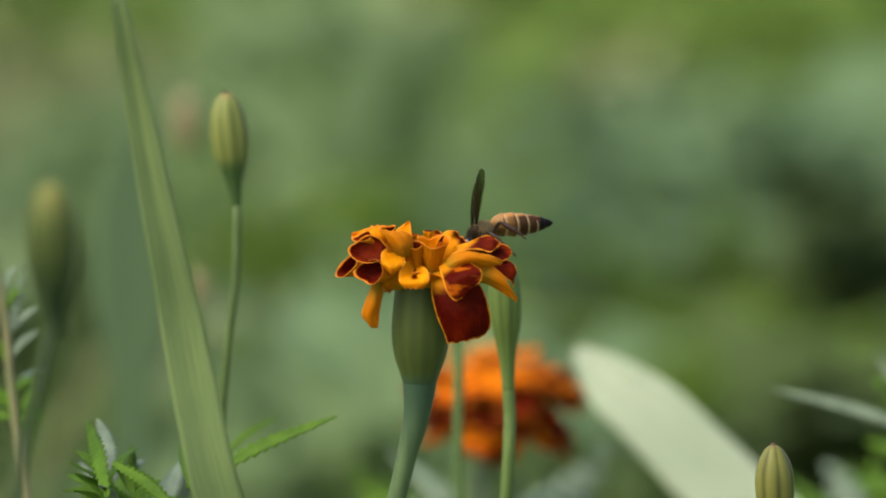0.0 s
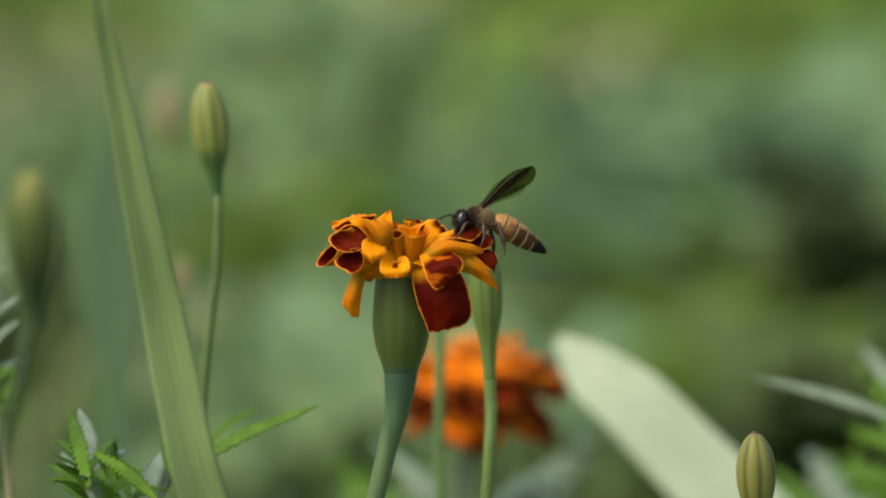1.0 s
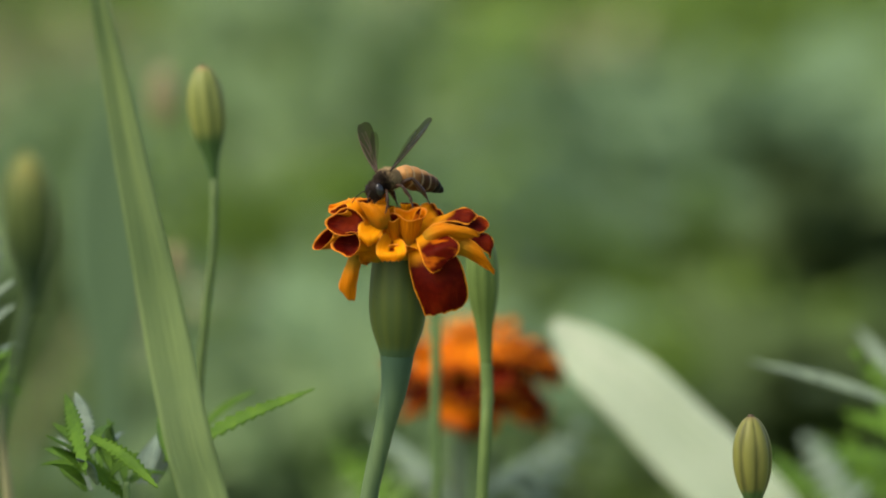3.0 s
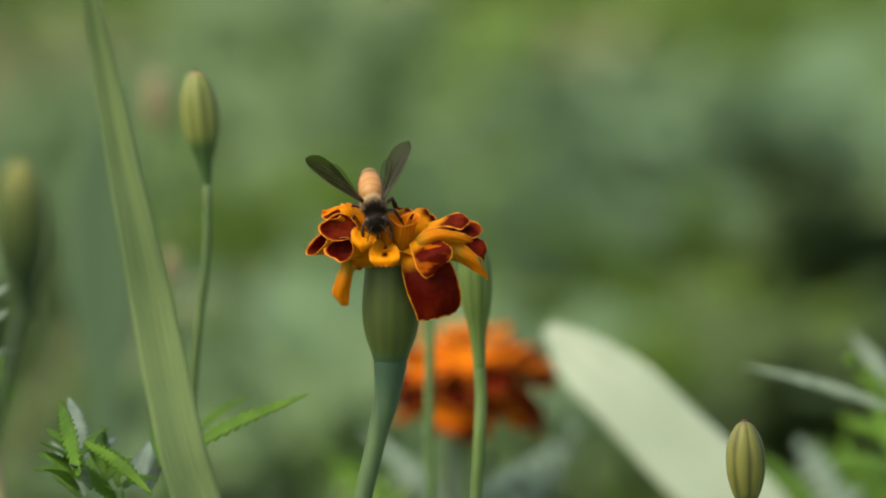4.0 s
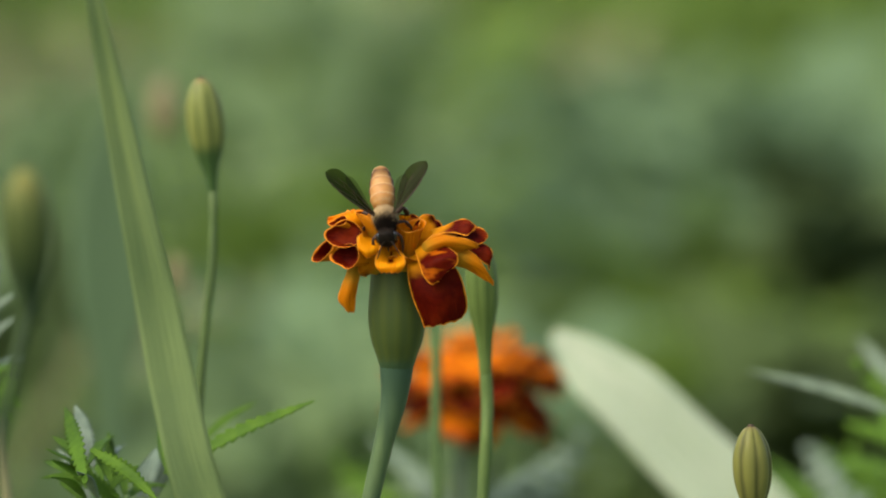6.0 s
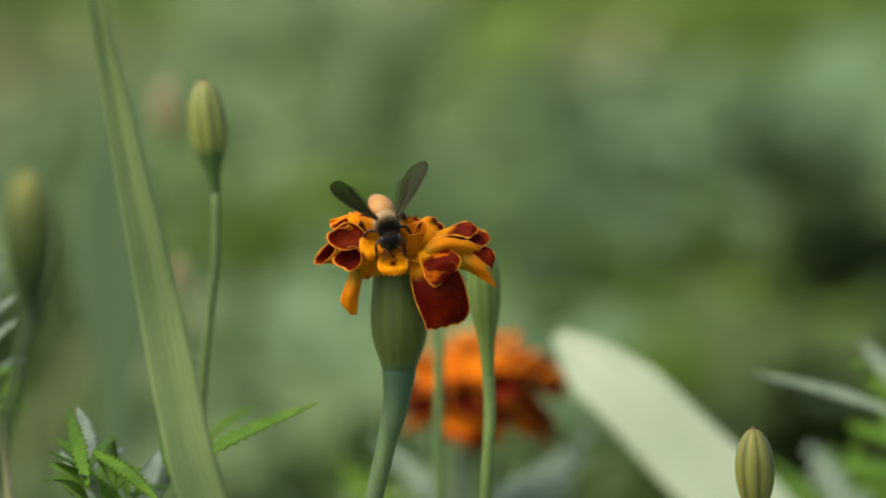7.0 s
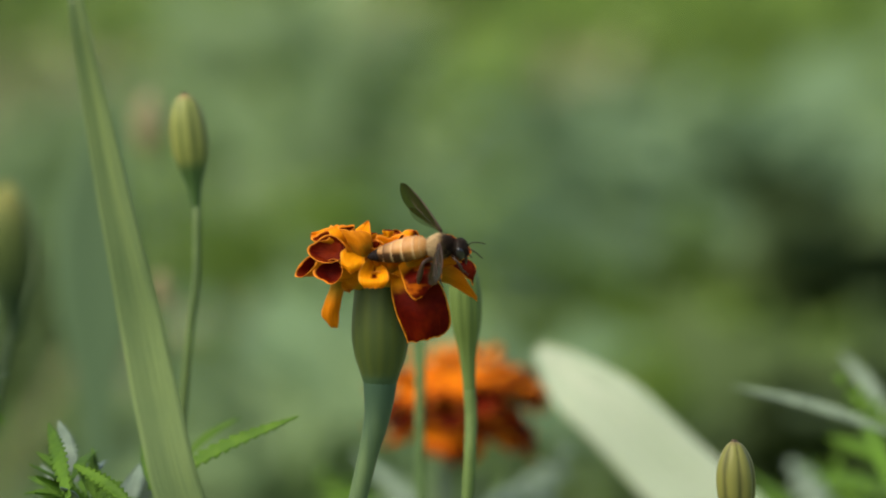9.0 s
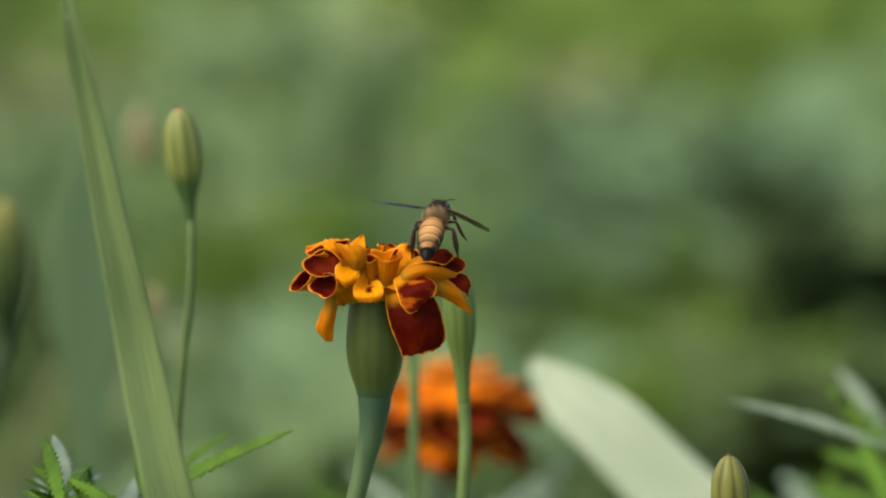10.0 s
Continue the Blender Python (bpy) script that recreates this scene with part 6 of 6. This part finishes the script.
def motions():
    """The bee climbs over the flower, turns about and opens its wings."""
    walk(bee, [
        (0, pose(0.00660, 0.00300, 0.36265, 28.9, 25.8, -153.4)),
        (0.4, pose(0.00738, 0.00300, 0.36264, 30.8, 30.7, -158.6)),
        (0.6, pose(0.00756, 0.00300, 0.36284, 31.5, 28.7, -151.7)),
        (0.8, pose(0.00808, 0.00100, 0.36303, 25.1, 10.6, -162.4)),
        (1, pose(0.00994, -0.00300, 0.36396, 9.4, -13.2, -169.3)),
        (1.2, pose(0.00544, -0.00400, 0.36520, -2.4, -19.4, -162.8)),
        (1.4, pose(0.00397, -0.00400, 0.36501, -4.7, -4.7, -156.7)),
        (1.6, pose(0.00408, -0.00450, 0.36555, 0.3, -0.4, -158.0)),
        (1.8, pose(0.00441, -0.00500, 0.36692, -0.3, 0.3, -147.0)),
        (2, pose(0.00204, -0.00653, 0.36801, -11.3, -14.5, 169.1)),
        (2.2, pose(-0.00061, -0.00502, 0.36776, -8.1, -1.5, 167.6)),
        (2.4, pose(-0.00527, -0.00469, 0.36843, -6.6, 5.6, -178.7)),
        (2.5, pose(-0.00558, -0.00405, 0.36795, -5.3, 12.5, 155.9)),
        (2.7, pose(-0.00543, -0.00301, 0.36784, 5.4, 11.4, -166.1)),
        (3.25, pose(-0.00661, -0.00350, 0.36754, 4.5, 19.2, -126.4)),
        (3.8, pose(-0.00732, -0.00600, 0.36500, 9.3, 25.7, -84.6)),
        (3.9, pose(-0.00724, -0.00600, 0.36508, 9.6, 24.3, -82.8)),
        (4.1, pose(-0.00684, -0.00700, 0.36336, 7.6, 37.5, -84.4)),
        (4.3, pose(-0.00701, -0.00700, 0.36386, 4.4, 42.5, -84.5)),
        (4.5, pose(-0.00675, -0.00700, 0.36347, 12.4, 44.5, -81.4)),
        (4.7, pose(-0.00666, -0.00700, 0.36361, 5.5, 44.4, -82.1)),
        (5.3, pose(-0.00693, -0.00700, 0.36331, 8.0, 44.7, -83.7)),
        (5.5, pose(-0.00698, -0.00700, 0.36315, 8.4, 44.4, -85.2)),
        (5.7, pose(-0.00651, -0.00700, 0.36320, 9.1, 42.5, -84.1)),
        (6.8, pose(-0.00568, -0.00801, 0.36322, 7.2, 44.9, -82.7)),
        (6.9, pose(-0.00593, -0.00801, 0.36307, 8.2, 41.3, -80.2)),
        (7, pose(-0.00609, -0.00801, 0.36291, 8.5, 37.1, -76.0)),
        (7.1, pose(-0.00448, -0.00800, 0.36305, 14.9, 35.3, -59.6)),
        (7.2, pose(-0.00167, -0.00900, 0.36221, 19.6, 26.0, -37.3)),
        (7.3, pose(0.00058, -0.01201, 0.36141, -25.5, 40.8, -50.7)),
        (7.4, pose(0.00139, -0.01202, 0.36188, -24.0, 47.9, -45.8)),
        (7.5, pose(0.00177, -0.01204, 0.36139, -25.6, 46.5, -41.9)),
        (7.6, pose(0.00182, -0.01202, 0.36206, 25.0, 32.5, -19.6)),
        (7.8, pose(0.00198, -0.01201, 0.36186, 26.4, 37.6, -17.4)),
        (8, pose(0.00232, -0.01200, 0.36107, 27.3, 40.4, -16.1)),
        (8.2, pose(0.00220, -0.01200, 0.36109, 27.8, 40.6, -15.0)),
        (8.4, pose(0.00279, -0.01200, 0.36110, 33.7, 44.0, -3.1)),
        (8.5, pose(0.00281, -0.01200, 0.36138, 36.0, 44.9, 1.9)),
        (8.6, pose(0.00191, -0.01200, 0.36235, 8.0, 16.1, -25.3)),
        (8.7, pose(0.00288, -0.01200, 0.36198, 10.9, 17.6, -34.9)),
        (8.8, pose(0.00505, -0.01200, 0.35945, 11.7, 28.8, -31.7)),
        (8.9, pose(0.00586, -0.01200, 0.35885, 24.8, 14.6, -33.5)),
        (9, pose(0.00668, -0.01099, 0.36145, 32.6, -5.7, -13.3)),
        (9.1, pose(0.00796, -0.00900, 0.36288, 29.7, -8.6, 35.2)),
        (9.2, pose(0.00805, -0.00500, 0.36459, 12.9, -30.0, 60.1)),
        (9.3, pose(0.00770, -0.00300, 0.36603, 6.2, -32.7, 70.1)),
        (9.4, pose(0.00575, -0.00300, 0.36626, -2.8, -35.1, 90.7)),
        (9.5, pose(0.00607, -0.00300, 0.36589, -1.1, -31.7, 90.9)),
        (9.6, pose(0.00653, -0.00300, 0.36636, 0.5, -32.3, 88.3)),
        (9.8, pose(0.00755, -0.00300, 0.36712, -1.5, -29.5, 91.2)),
        (9.9, pose(0.00761, -0.00300, 0.36800, 0.7, -32.3, 87.9)),
        (10, pose(0.00689, -0.00300, 0.36846, 0.2, -33.1, 78.2)),
    ])
    walk(bee_abdomen, [
        (0, pose(-0.00225, 0.00000, -0.00030, -0.2, -21.6, 0.4)),
        (0.4, pose(-0.00225, 0.00000, -0.00030, -0.1, -21.8, 0.2)),
        (0.6, pose(-0.00225, 0.00000, -0.00030, -0.2, -19.5, 0.5)),
        (0.8, pose(-0.00225, 0.00000, -0.00030, -0.1, -12.5, 0.4)),
        (1, pose(-0.00225, 0.00000, -0.00030, 0.0, -13.5, 1.1)),
        (1.2, pose(-0.00225, 0.00000, -0.00030, 0.0, -23.6, -1.2)),
        (1.4, pose(-0.00225, 0.00000, -0.00030, 0.0, -21.9, -1.0)),
        (1.6, pose(-0.00225, 0.00000, -0.00030, 0.0, -22.6, -2.1)),
        (1.8, pose(-0.00225, 0.00000, -0.00030, 0.0, -20.7, -2.1)),
        (2, pose(-0.00225, 0.00000, -0.00030, -0.0, -22.6, 1.0)),
        (2.2, pose(-0.00225, 0.00000, -0.00030, 0.0, -30.5, 0.6)),
        (2.4, pose(-0.00225, 0.00000, -0.00030, 0.0, -21.0, 0.4)),
        (2.5, pose(-0.00225, 0.00000, -0.00030, -0.0, -18.5, -1.8)),
        (2.7, pose(-0.00225, 0.00000, -0.00030, 0.0, -22.0, -2.0)),
        (3.25, pose(-0.00225, 0.00000, -0.00030, -0.0, -19.3, -2.0)),
        (3.8, pose(-0.00225, 0.00000, -0.00030, 0.0, -7.1, -1.9)),
        (3.9, pose(-0.00225, 0.00000, -0.00030, -0.0, -4.5, -1.6)),
        (4.1, pose(-0.00225, 0.00000, -0.00030, -0.0, 4.9, -1.2)),
        (4.3, pose(-0.00225, 0.00000, -0.00030, 0.0, 11.3, -0.1)),
        (4.5, pose(-0.00225, 0.00000, -0.00030, -0.0, 12.3, -1.8)),
        (4.7, pose(-0.00225, 0.00000, -0.00030, 0.0, 13.2, 0.2)),
        (5.3, pose(-0.00225, 0.00000, -0.00030, 0.0, 17.9, -1.2)),
        (5.5, pose(-0.00225, 0.00000, -0.00030, 0.0, 18.9, -1.9)),
        (5.7, pose(-0.00225, 0.00000, -0.00030, 0.0, 15.8, -1.7)),
        (6.8, pose(-0.00225, 0.00000, -0.00030, 0.0, -17.3, -0.5)),
        (6.9, pose(-0.00225, 0.00000, -0.00030, 0.0, -19.6, -0.5)),
        (7, pose(-0.00225, 0.00000, -0.00030, 0.0, -22.0, -0.2)),
        (7.1, pose(-0.00225, 0.00000, -0.00030, 0.0, -9.6, 1.2)),
        (7.2, pose(-0.00225, 0.00000, -0.00030, -0.0, -9.7, 2.3)),
        (7.3, pose(-0.00225, 0.00000, -0.00030, 0.0, -36.9, 23.6)),
        (7.4, pose(-0.00225, 0.00000, -0.00030, 0.0, -45.9, 24.9)),
        (7.5, pose(-0.00225, 0.00000, -0.00030, 0.0, -45.3, 25.0)),
        (7.6, pose(-0.00225, 0.00000, -0.00030, 0.0, -11.9, 28.2)),
        (7.8, pose(-0.00225, 0.00000, -0.00030, 0.0, -9.7, 27.8)),
        (8, pose(-0.00225, 0.00000, -0.00030, 0.0, -8.4, 27.5)),
        (8.2, pose(-0.00225, 0.00000, -0.00030, 0.0, -8.3, 27.8)),
        (8.4, pose(-0.00225, 0.00000, -0.00030, 0.0, -6.3, 30.0)),
        (8.5, pose(-0.00225, 0.00000, -0.00030, 0.0, -5.9, 30.9)),
        (8.6, pose(-0.00225, 0.00000, -0.00030, 0.0, -15.6, 4.6)),
        (8.7, pose(-0.00225, 0.00000, -0.00030, -0.0, -15.3, 3.0)),
        (8.8, pose(-0.00225, 0.00000, -0.00030, 0.0, -12.0, 2.9)),
        (8.9, pose(-0.00225, 0.00000, -0.00030, -0.0, 3.2, 0.5)),
        (9, pose(-0.00225, 0.00000, -0.00030, -0.0, -1.0, -0.2)),
        (9.1, pose(-0.00225, 0.00000, -0.00030, 0.0, 4.8, -1.1)),
        (9.2, pose(-0.00225, 0.00000, -0.00030, 0.0, 14.2, 0.2)),
        (9.3, pose(-0.00225, 0.00000, -0.00030, 0.0, 13.6, 0.9)),
        (9.4, pose(-0.00225, 0.00000, -0.00030, -0.0, 12.5, 2.3)),
        (9.5, pose(-0.00225, 0.00000, -0.00030, 0.0, 19.1, 1.9)),
        (9.6, pose(-0.00225, 0.00000, -0.00030, 0.0, 17.9, 0.9)),
        (9.8, pose(-0.00225, 0.00000, -0.00030, -0.0, 18.5, 2.0)),
        (9.9, pose(-0.00225, 0.00000, -0.00030, -0.0, 17.7, 0.7)),
        (10, pose(-0.00225, 0.00000, -0.00030, 0.0, 9.1, 2.3)),
    ])
    walk(bee_tip, [
        (0, pose(-0.0080, 0, -0.00035, 0, 2, 0)),
        (0.8, pose(-0.0080, 0, -0.00035, 0, 2, 0)),
        (1.4, pose(-0.0080, 0, -0.00035, 0, -6, 0)),
        (2.0, pose(-0.0080, 0, -0.00035, 0, -10, 0)),
        (2.7, pose(-0.0080, 0, -0.00035, 0, -8, 0)),
        (3.8, pose(-0.0080, 0, -0.00035, 0, -50, 0)),
        (4.3, pose(-0.0080, 0, -0.00035, 0, -58, 0)),
        (5.7, pose(-0.0080, 0, -0.00035, 0, -56, 0)),
        (6.9, pose(-0.0080, 0, -0.00035, 0, -50, 0)),
        (7.2, pose(-0.0080, 0, -0.00035, 0, -20, 0)),
        (7.4, pose(-0.0080, 0, -0.00035, 0, -2, 0)),
        (8.6, pose(-0.0080, 0, -0.00035, 0, 0, 0)),
        (10, pose(-0.0080, 0, -0.00035, 0, -4, 0)),
    ])
    walk(left_wing, [
        (0, pose(0.00030, 0.00170, 0.00150, -160.4, -24.8, 96.1)),
        (0.4, pose(0.00030, 0.00170, 0.00150, -174.4, -20.3, 117.4)),
        (0.6, pose(0.00030, 0.00170, 0.00150, -171.6, -23.2, 106.3)),
        (0.8, pose(0.00030, 0.00170, 0.00150, -161.9, -27.5, 104.1)),
        (1, pose(0.00030, 0.00170, 0.00150, 157.7, -39.5, 124.9)),
        (1.2, pose(0.00030, 0.00170, 0.00150, -172.3, -53.2, 95.3)),
        (1.4, pose(0.00030, 0.00170, 0.00150, -150.4, -30.3, 85.7)),
        (1.6, pose(0.00030, 0.00170, 0.00150, -158.3, -23.5, 89.1)),
        (1.8, pose(0.00030, 0.00170, 0.00150, 152.7, -26.4, 136.8)),
        (2, pose(0.00030, 0.00170, 0.00150, 163.9, -56.1, 167.4)),
        (2.2, pose(0.00030, 0.00170, 0.00150, 173.2, -45.5, 164.5)),
        (2.4, pose(0.00030, 0.00170, 0.00150, -177.9, -48.5, 144.0)),
        (2.5, pose(0.00030, 0.00170, 0.00150, -159.9, -31.4, 152.5)),
        (2.7, pose(0.00030, 0.00170, 0.00150, -143.8, -35.8, 106.1)),
        (3.25, pose(0.00030, 0.00170, 0.00150, -159.7, -33.9, 124.1)),
        (3.8, pose(0.00030, 0.00170, 0.00150, -173.6, -28.3, 140.3)),
        (3.9, pose(0.00030, 0.00170, 0.00150, 177.4, -22.5, 151.8)),
        (4.1, pose(0.00030, 0.00170, 0.00150, 179.6, -16.0, 142.8)),
        (4.3, pose(0.00030, 0.00170, 0.00150, 173.5, -3.5, 148.8)),
        (4.5, pose(0.00030, 0.00170, 0.00150, 178.8, 5.1, 146.0)),
        (4.7, pose(0.00030, 0.00170, 0.00150, 173.9, 5.2, 147.3)),
        (5.3, pose(0.00030, 0.00170, 0.00150, 178.5, 7.9, 146.8)),
        (5.5, pose(0.00030, 0.00170, 0.00150, -179.0, 10.0, 147.3)),
        (5.7, pose(0.00030, 0.00170, 0.00150, 177.6, -0.4, 148.3)),
        (6.8, pose(0.00030, 0.00170, 0.00150, 176.8, -3.8, 140.7)),
        (6.9, pose(0.00030, 0.00170, 0.00150, 176.0, -6.2, 142.7)),
        (7, pose(0.00030, 0.00170, 0.00150, 173.5, -12.2, 142.4)),
        (7.1, pose(0.00030, 0.00170, 0.00150, 159.6, -20.2, 142.4)),
        (7.2, pose(0.00030, 0.00170, 0.00150, 122.4, -27.3, 141.9)),
        (7.3, pose(0.00030, 0.00170, 0.00150, 65.7, -38.5, 163.9)),
        (7.4, pose(0.00030, 0.00170, 0.00150, 45.1, -34.3, 166.1)),
        (7.5, pose(0.00030, 0.00170, 0.00150, 50.3, -33.5, 153.0)),
        (7.6, pose(0.00030, 0.00170, 0.00150, 103.0, -9.5, 111.6)),
        (7.8, pose(0.00030, 0.00170, 0.00150, 107.7, -12.0, 106.5)),
        (8, pose(0.00030, 0.00170, 0.00150, 105.1, -16.1, 107.6)),
        (8.2, pose(0.00030, 0.00170, 0.00150, 105.7, -16.7, 105.7)),
        (8.4, pose(0.00030, 0.00170, 0.00150, 100.0, -19.6, 102.0)),
        (8.5, pose(0.00030, 0.00170, 0.00150, 84.3, -22.0, 114.5)),
        (8.6, pose(0.00030, 0.00170, 0.00150, 83.6, -49.3, 140.9)),
        (8.7, pose(0.00030, 0.00170, 0.00150, 109.6, -39.3, 134.5)),
        (8.8, pose(0.00030, 0.00170, 0.00150, 112.6, -24.9, 132.0)),
        (8.9, pose(0.00030, 0.00170, 0.00150, 131.0, -24.5, 123.2)),
        (9, pose(0.00030, 0.00170, 0.00150, 113.3, -23.0, 129.4)),
        (9.067, pose(0.00030, 0.00170, 0.00150, 144.2, -35.5, 146.5)),
        (9.1, pose(0.00030, 0.00170, 0.00150, 177.6, -53.9, 154.9)),
        (9.2, pose(0.00030, 0.00170, 0.00150, -135.4, -64.7, 129.6)),
        (9.3, pose(0.00030, 0.00170, 0.00150, -131.9, -63.7, 128.3)),
        (9.4, pose(0.00030, 0.00170, 0.00150, -126.7, -66.5, 123.9)),
        (9.5, pose(0.00030, 0.00170, 0.00150, -108.3, -65.5, 100.7)),
        (9.6, pose(0.00030, 0.00170, 0.00150, -111.6, -64.6, 107.8)),
        (9.8, pose(0.00030, 0.00170, 0.00150, -153.1, -59.6, 131.5)),
        (9.9, pose(0.00030, 0.00170, 0.00150, -164.5, -48.2, 128.8)),
        (10, pose(0.00030, 0.00170, 0.00150, -169.9, -33.9, 135.7)),
    ])
    walk(right_wing, [
        (0, pose(0.00030, -0.00170, 0.00150, 28.7, -25.9, 100.0)),
        (0.4, pose(0.00030, -0.00170, 0.00150, 14.6, -20.3, 122.6)),
        (0.6, pose(0.00030, -0.00170, 0.00150, 17.6, -23.9, 110.9)),
        (0.8, pose(0.00030, -0.00170, 0.00150, 30.1, -28.9, 108.9)),
        (1, pose(0.00030, -0.00170, 0.00150, -5.6, -40.2, 130.8)),
        (1.2, pose(0.00030, -0.00170, 0.00150, 38.0, -55.7, 101.1)),
        (1.4, pose(0.00030, -0.00170, 0.00150, -42.4, -51.8, -129.4)),
        (1.6, pose(0.00030, -0.00170, 0.00150, -30.2, -53.8, -138.4)),
        (1.8, pose(0.00030, -0.00170, 0.00150, -31.1, -34.5, -126.9)),
        (2, pose(0.00030, -0.00170, 0.00150, 22.0, -54.0, 169.6)),
        (2.2, pose(0.00030, -0.00170, 0.00150, 22.3, -43.8, 166.9)),
        (2.4, pose(0.00030, -0.00170, 0.00150, 26.2, -47.7, 149.1)),
        (2.467, pose(0.00030, -0.00170, 0.00150, -16.2, -52.5, -143.8)),
        (2.5, pose(0.00030, -0.00170, 0.00150, -40.1, -31.5, -93.4)),
        (2.7, pose(0.00030, -0.00170, 0.00150, -56.6, -35.9, -118.7)),
        (3.25, pose(0.00030, -0.00170, 0.00150, -33.2, -33.0, -128.0)),
        (3.8, pose(0.00030, -0.00170, 0.00150, -11.5, -27.4, -135.0)),
        (3.9, pose(0.00030, -0.00170, 0.00150, -19.0, -25.0, -127.0)),
        (4.1, pose(0.00030, -0.00170, 0.00150, -30.7, -53.5, -94.0)),
        (4.3, pose(0.00030, -0.00170, 0.00150, -26.4, -46.5, -89.3)),
        (4.5, pose(0.00030, -0.00170, 0.00150, -23.5, -52.8, -92.9)),
        (4.7, pose(0.00030, -0.00170, 0.00150, -23.9, -44.8, -90.4)),
        (5.3, pose(0.00030, -0.00170, 0.00150, -26.1, -50.8, -87.4)),
        (5.5, pose(0.00030, -0.00170, 0.00150, -26.5, -51.9, -86.1)),
        (5.7, pose(0.00030, -0.00170, 0.00150, -19.5, -49.0, -100.9)),
        (6.8, pose(0.00030, -0.00170, 0.00150, -23.7, -58.3, -102.1)),
        (6.9, pose(0.00030, -0.00170, 0.00150, -30.7, -54.7, -94.2)),
        (7, pose(0.00030, -0.00170, 0.00150, -37.5, -48.0, -86.1)),
        (7.1, pose(0.00030, -0.00170, 0.00150, -33.9, -39.3, -97.2)),
        (7.2, pose(0.00030, -0.00170, 0.00150, 1.7, -16.7, -87.3)),
        (7.267, pose(0.00030, -0.00170, 0.00150, 38.6, 10.6, -76.8)),
        (7.3, pose(0.00030, -0.00170, 0.00150, 84.3, 24.3, -49.7)),
        (7.4, pose(0.00030, -0.00170, 0.00150, 131.7, 6.8, -35.6)),
        (7.5, pose(0.00030, -0.00170, 0.00150, 136.6, 8.4, -40.9)),
        (7.6, pose(0.00030, -0.00170, 0.00150, -31.9, -8.5, -48.6)),
        (7.8, pose(0.00030, -0.00170, 0.00150, -39.4, -13.7, -43.0)),
        (8, pose(0.00030, -0.00170, 0.00150, -43.2, -18.6, -39.8)),
        (8.2, pose(0.00030, -0.00170, 0.00150, -48.1, -20.8, -39.9)),
        (8.4, pose(0.00030, -0.00170, 0.00150, -54.0, -32.9, -49.9)),
        (8.5, pose(0.00030, -0.00170, 0.00150, -40.9, -36.9, -55.0)),
        (8.6, pose(0.00030, -0.00170, 0.00150, 85.1, 13.1, -55.4)),
        (8.7, pose(0.00030, -0.00170, 0.00150, 43.2, 1.0, -63.8)),
        (8.8, pose(0.00030, -0.00170, 0.00150, 6.6, -7.8, -89.4)),
        (8.9, pose(0.00030, -0.00170, 0.00150, 15.6, -19.9, -65.3)),
        (9, pose(0.00030, -0.00170, 0.00150, 32.7, -5.5, -81.5)),
        (9.1, pose(0.00030, -0.00170, 0.00150, 79.9, -3.3, -131.2)),
        (9.2, pose(0.00030, -0.00170, 0.00150, 121.0, -24.4, -101.8)),
        (9.3, pose(0.00030, -0.00170, 0.00150, 125.1, -29.9, -106.7)),
        (9.4, pose(0.00030, -0.00170, 0.00150, 111.9, -34.7, -98.1)),
        (9.5, pose(0.00030, -0.00170, 0.00150, 118.8, -40.6, -101.3)),
        (9.6, pose(0.00030, -0.00170, 0.00150, 115.7, -37.3, -106.2)),
        (9.8, pose(0.00030, -0.00170, 0.00150, 132.9, -28.1, -118.3)),
        (9.9, pose(0.00030, -0.00170, 0.00150, 133.7, -20.9, -127.8)),
        (10, pose(0.00030, -0.00170, 0.00150, 115.3, -10.8, -132.9)),
    ])


motions()
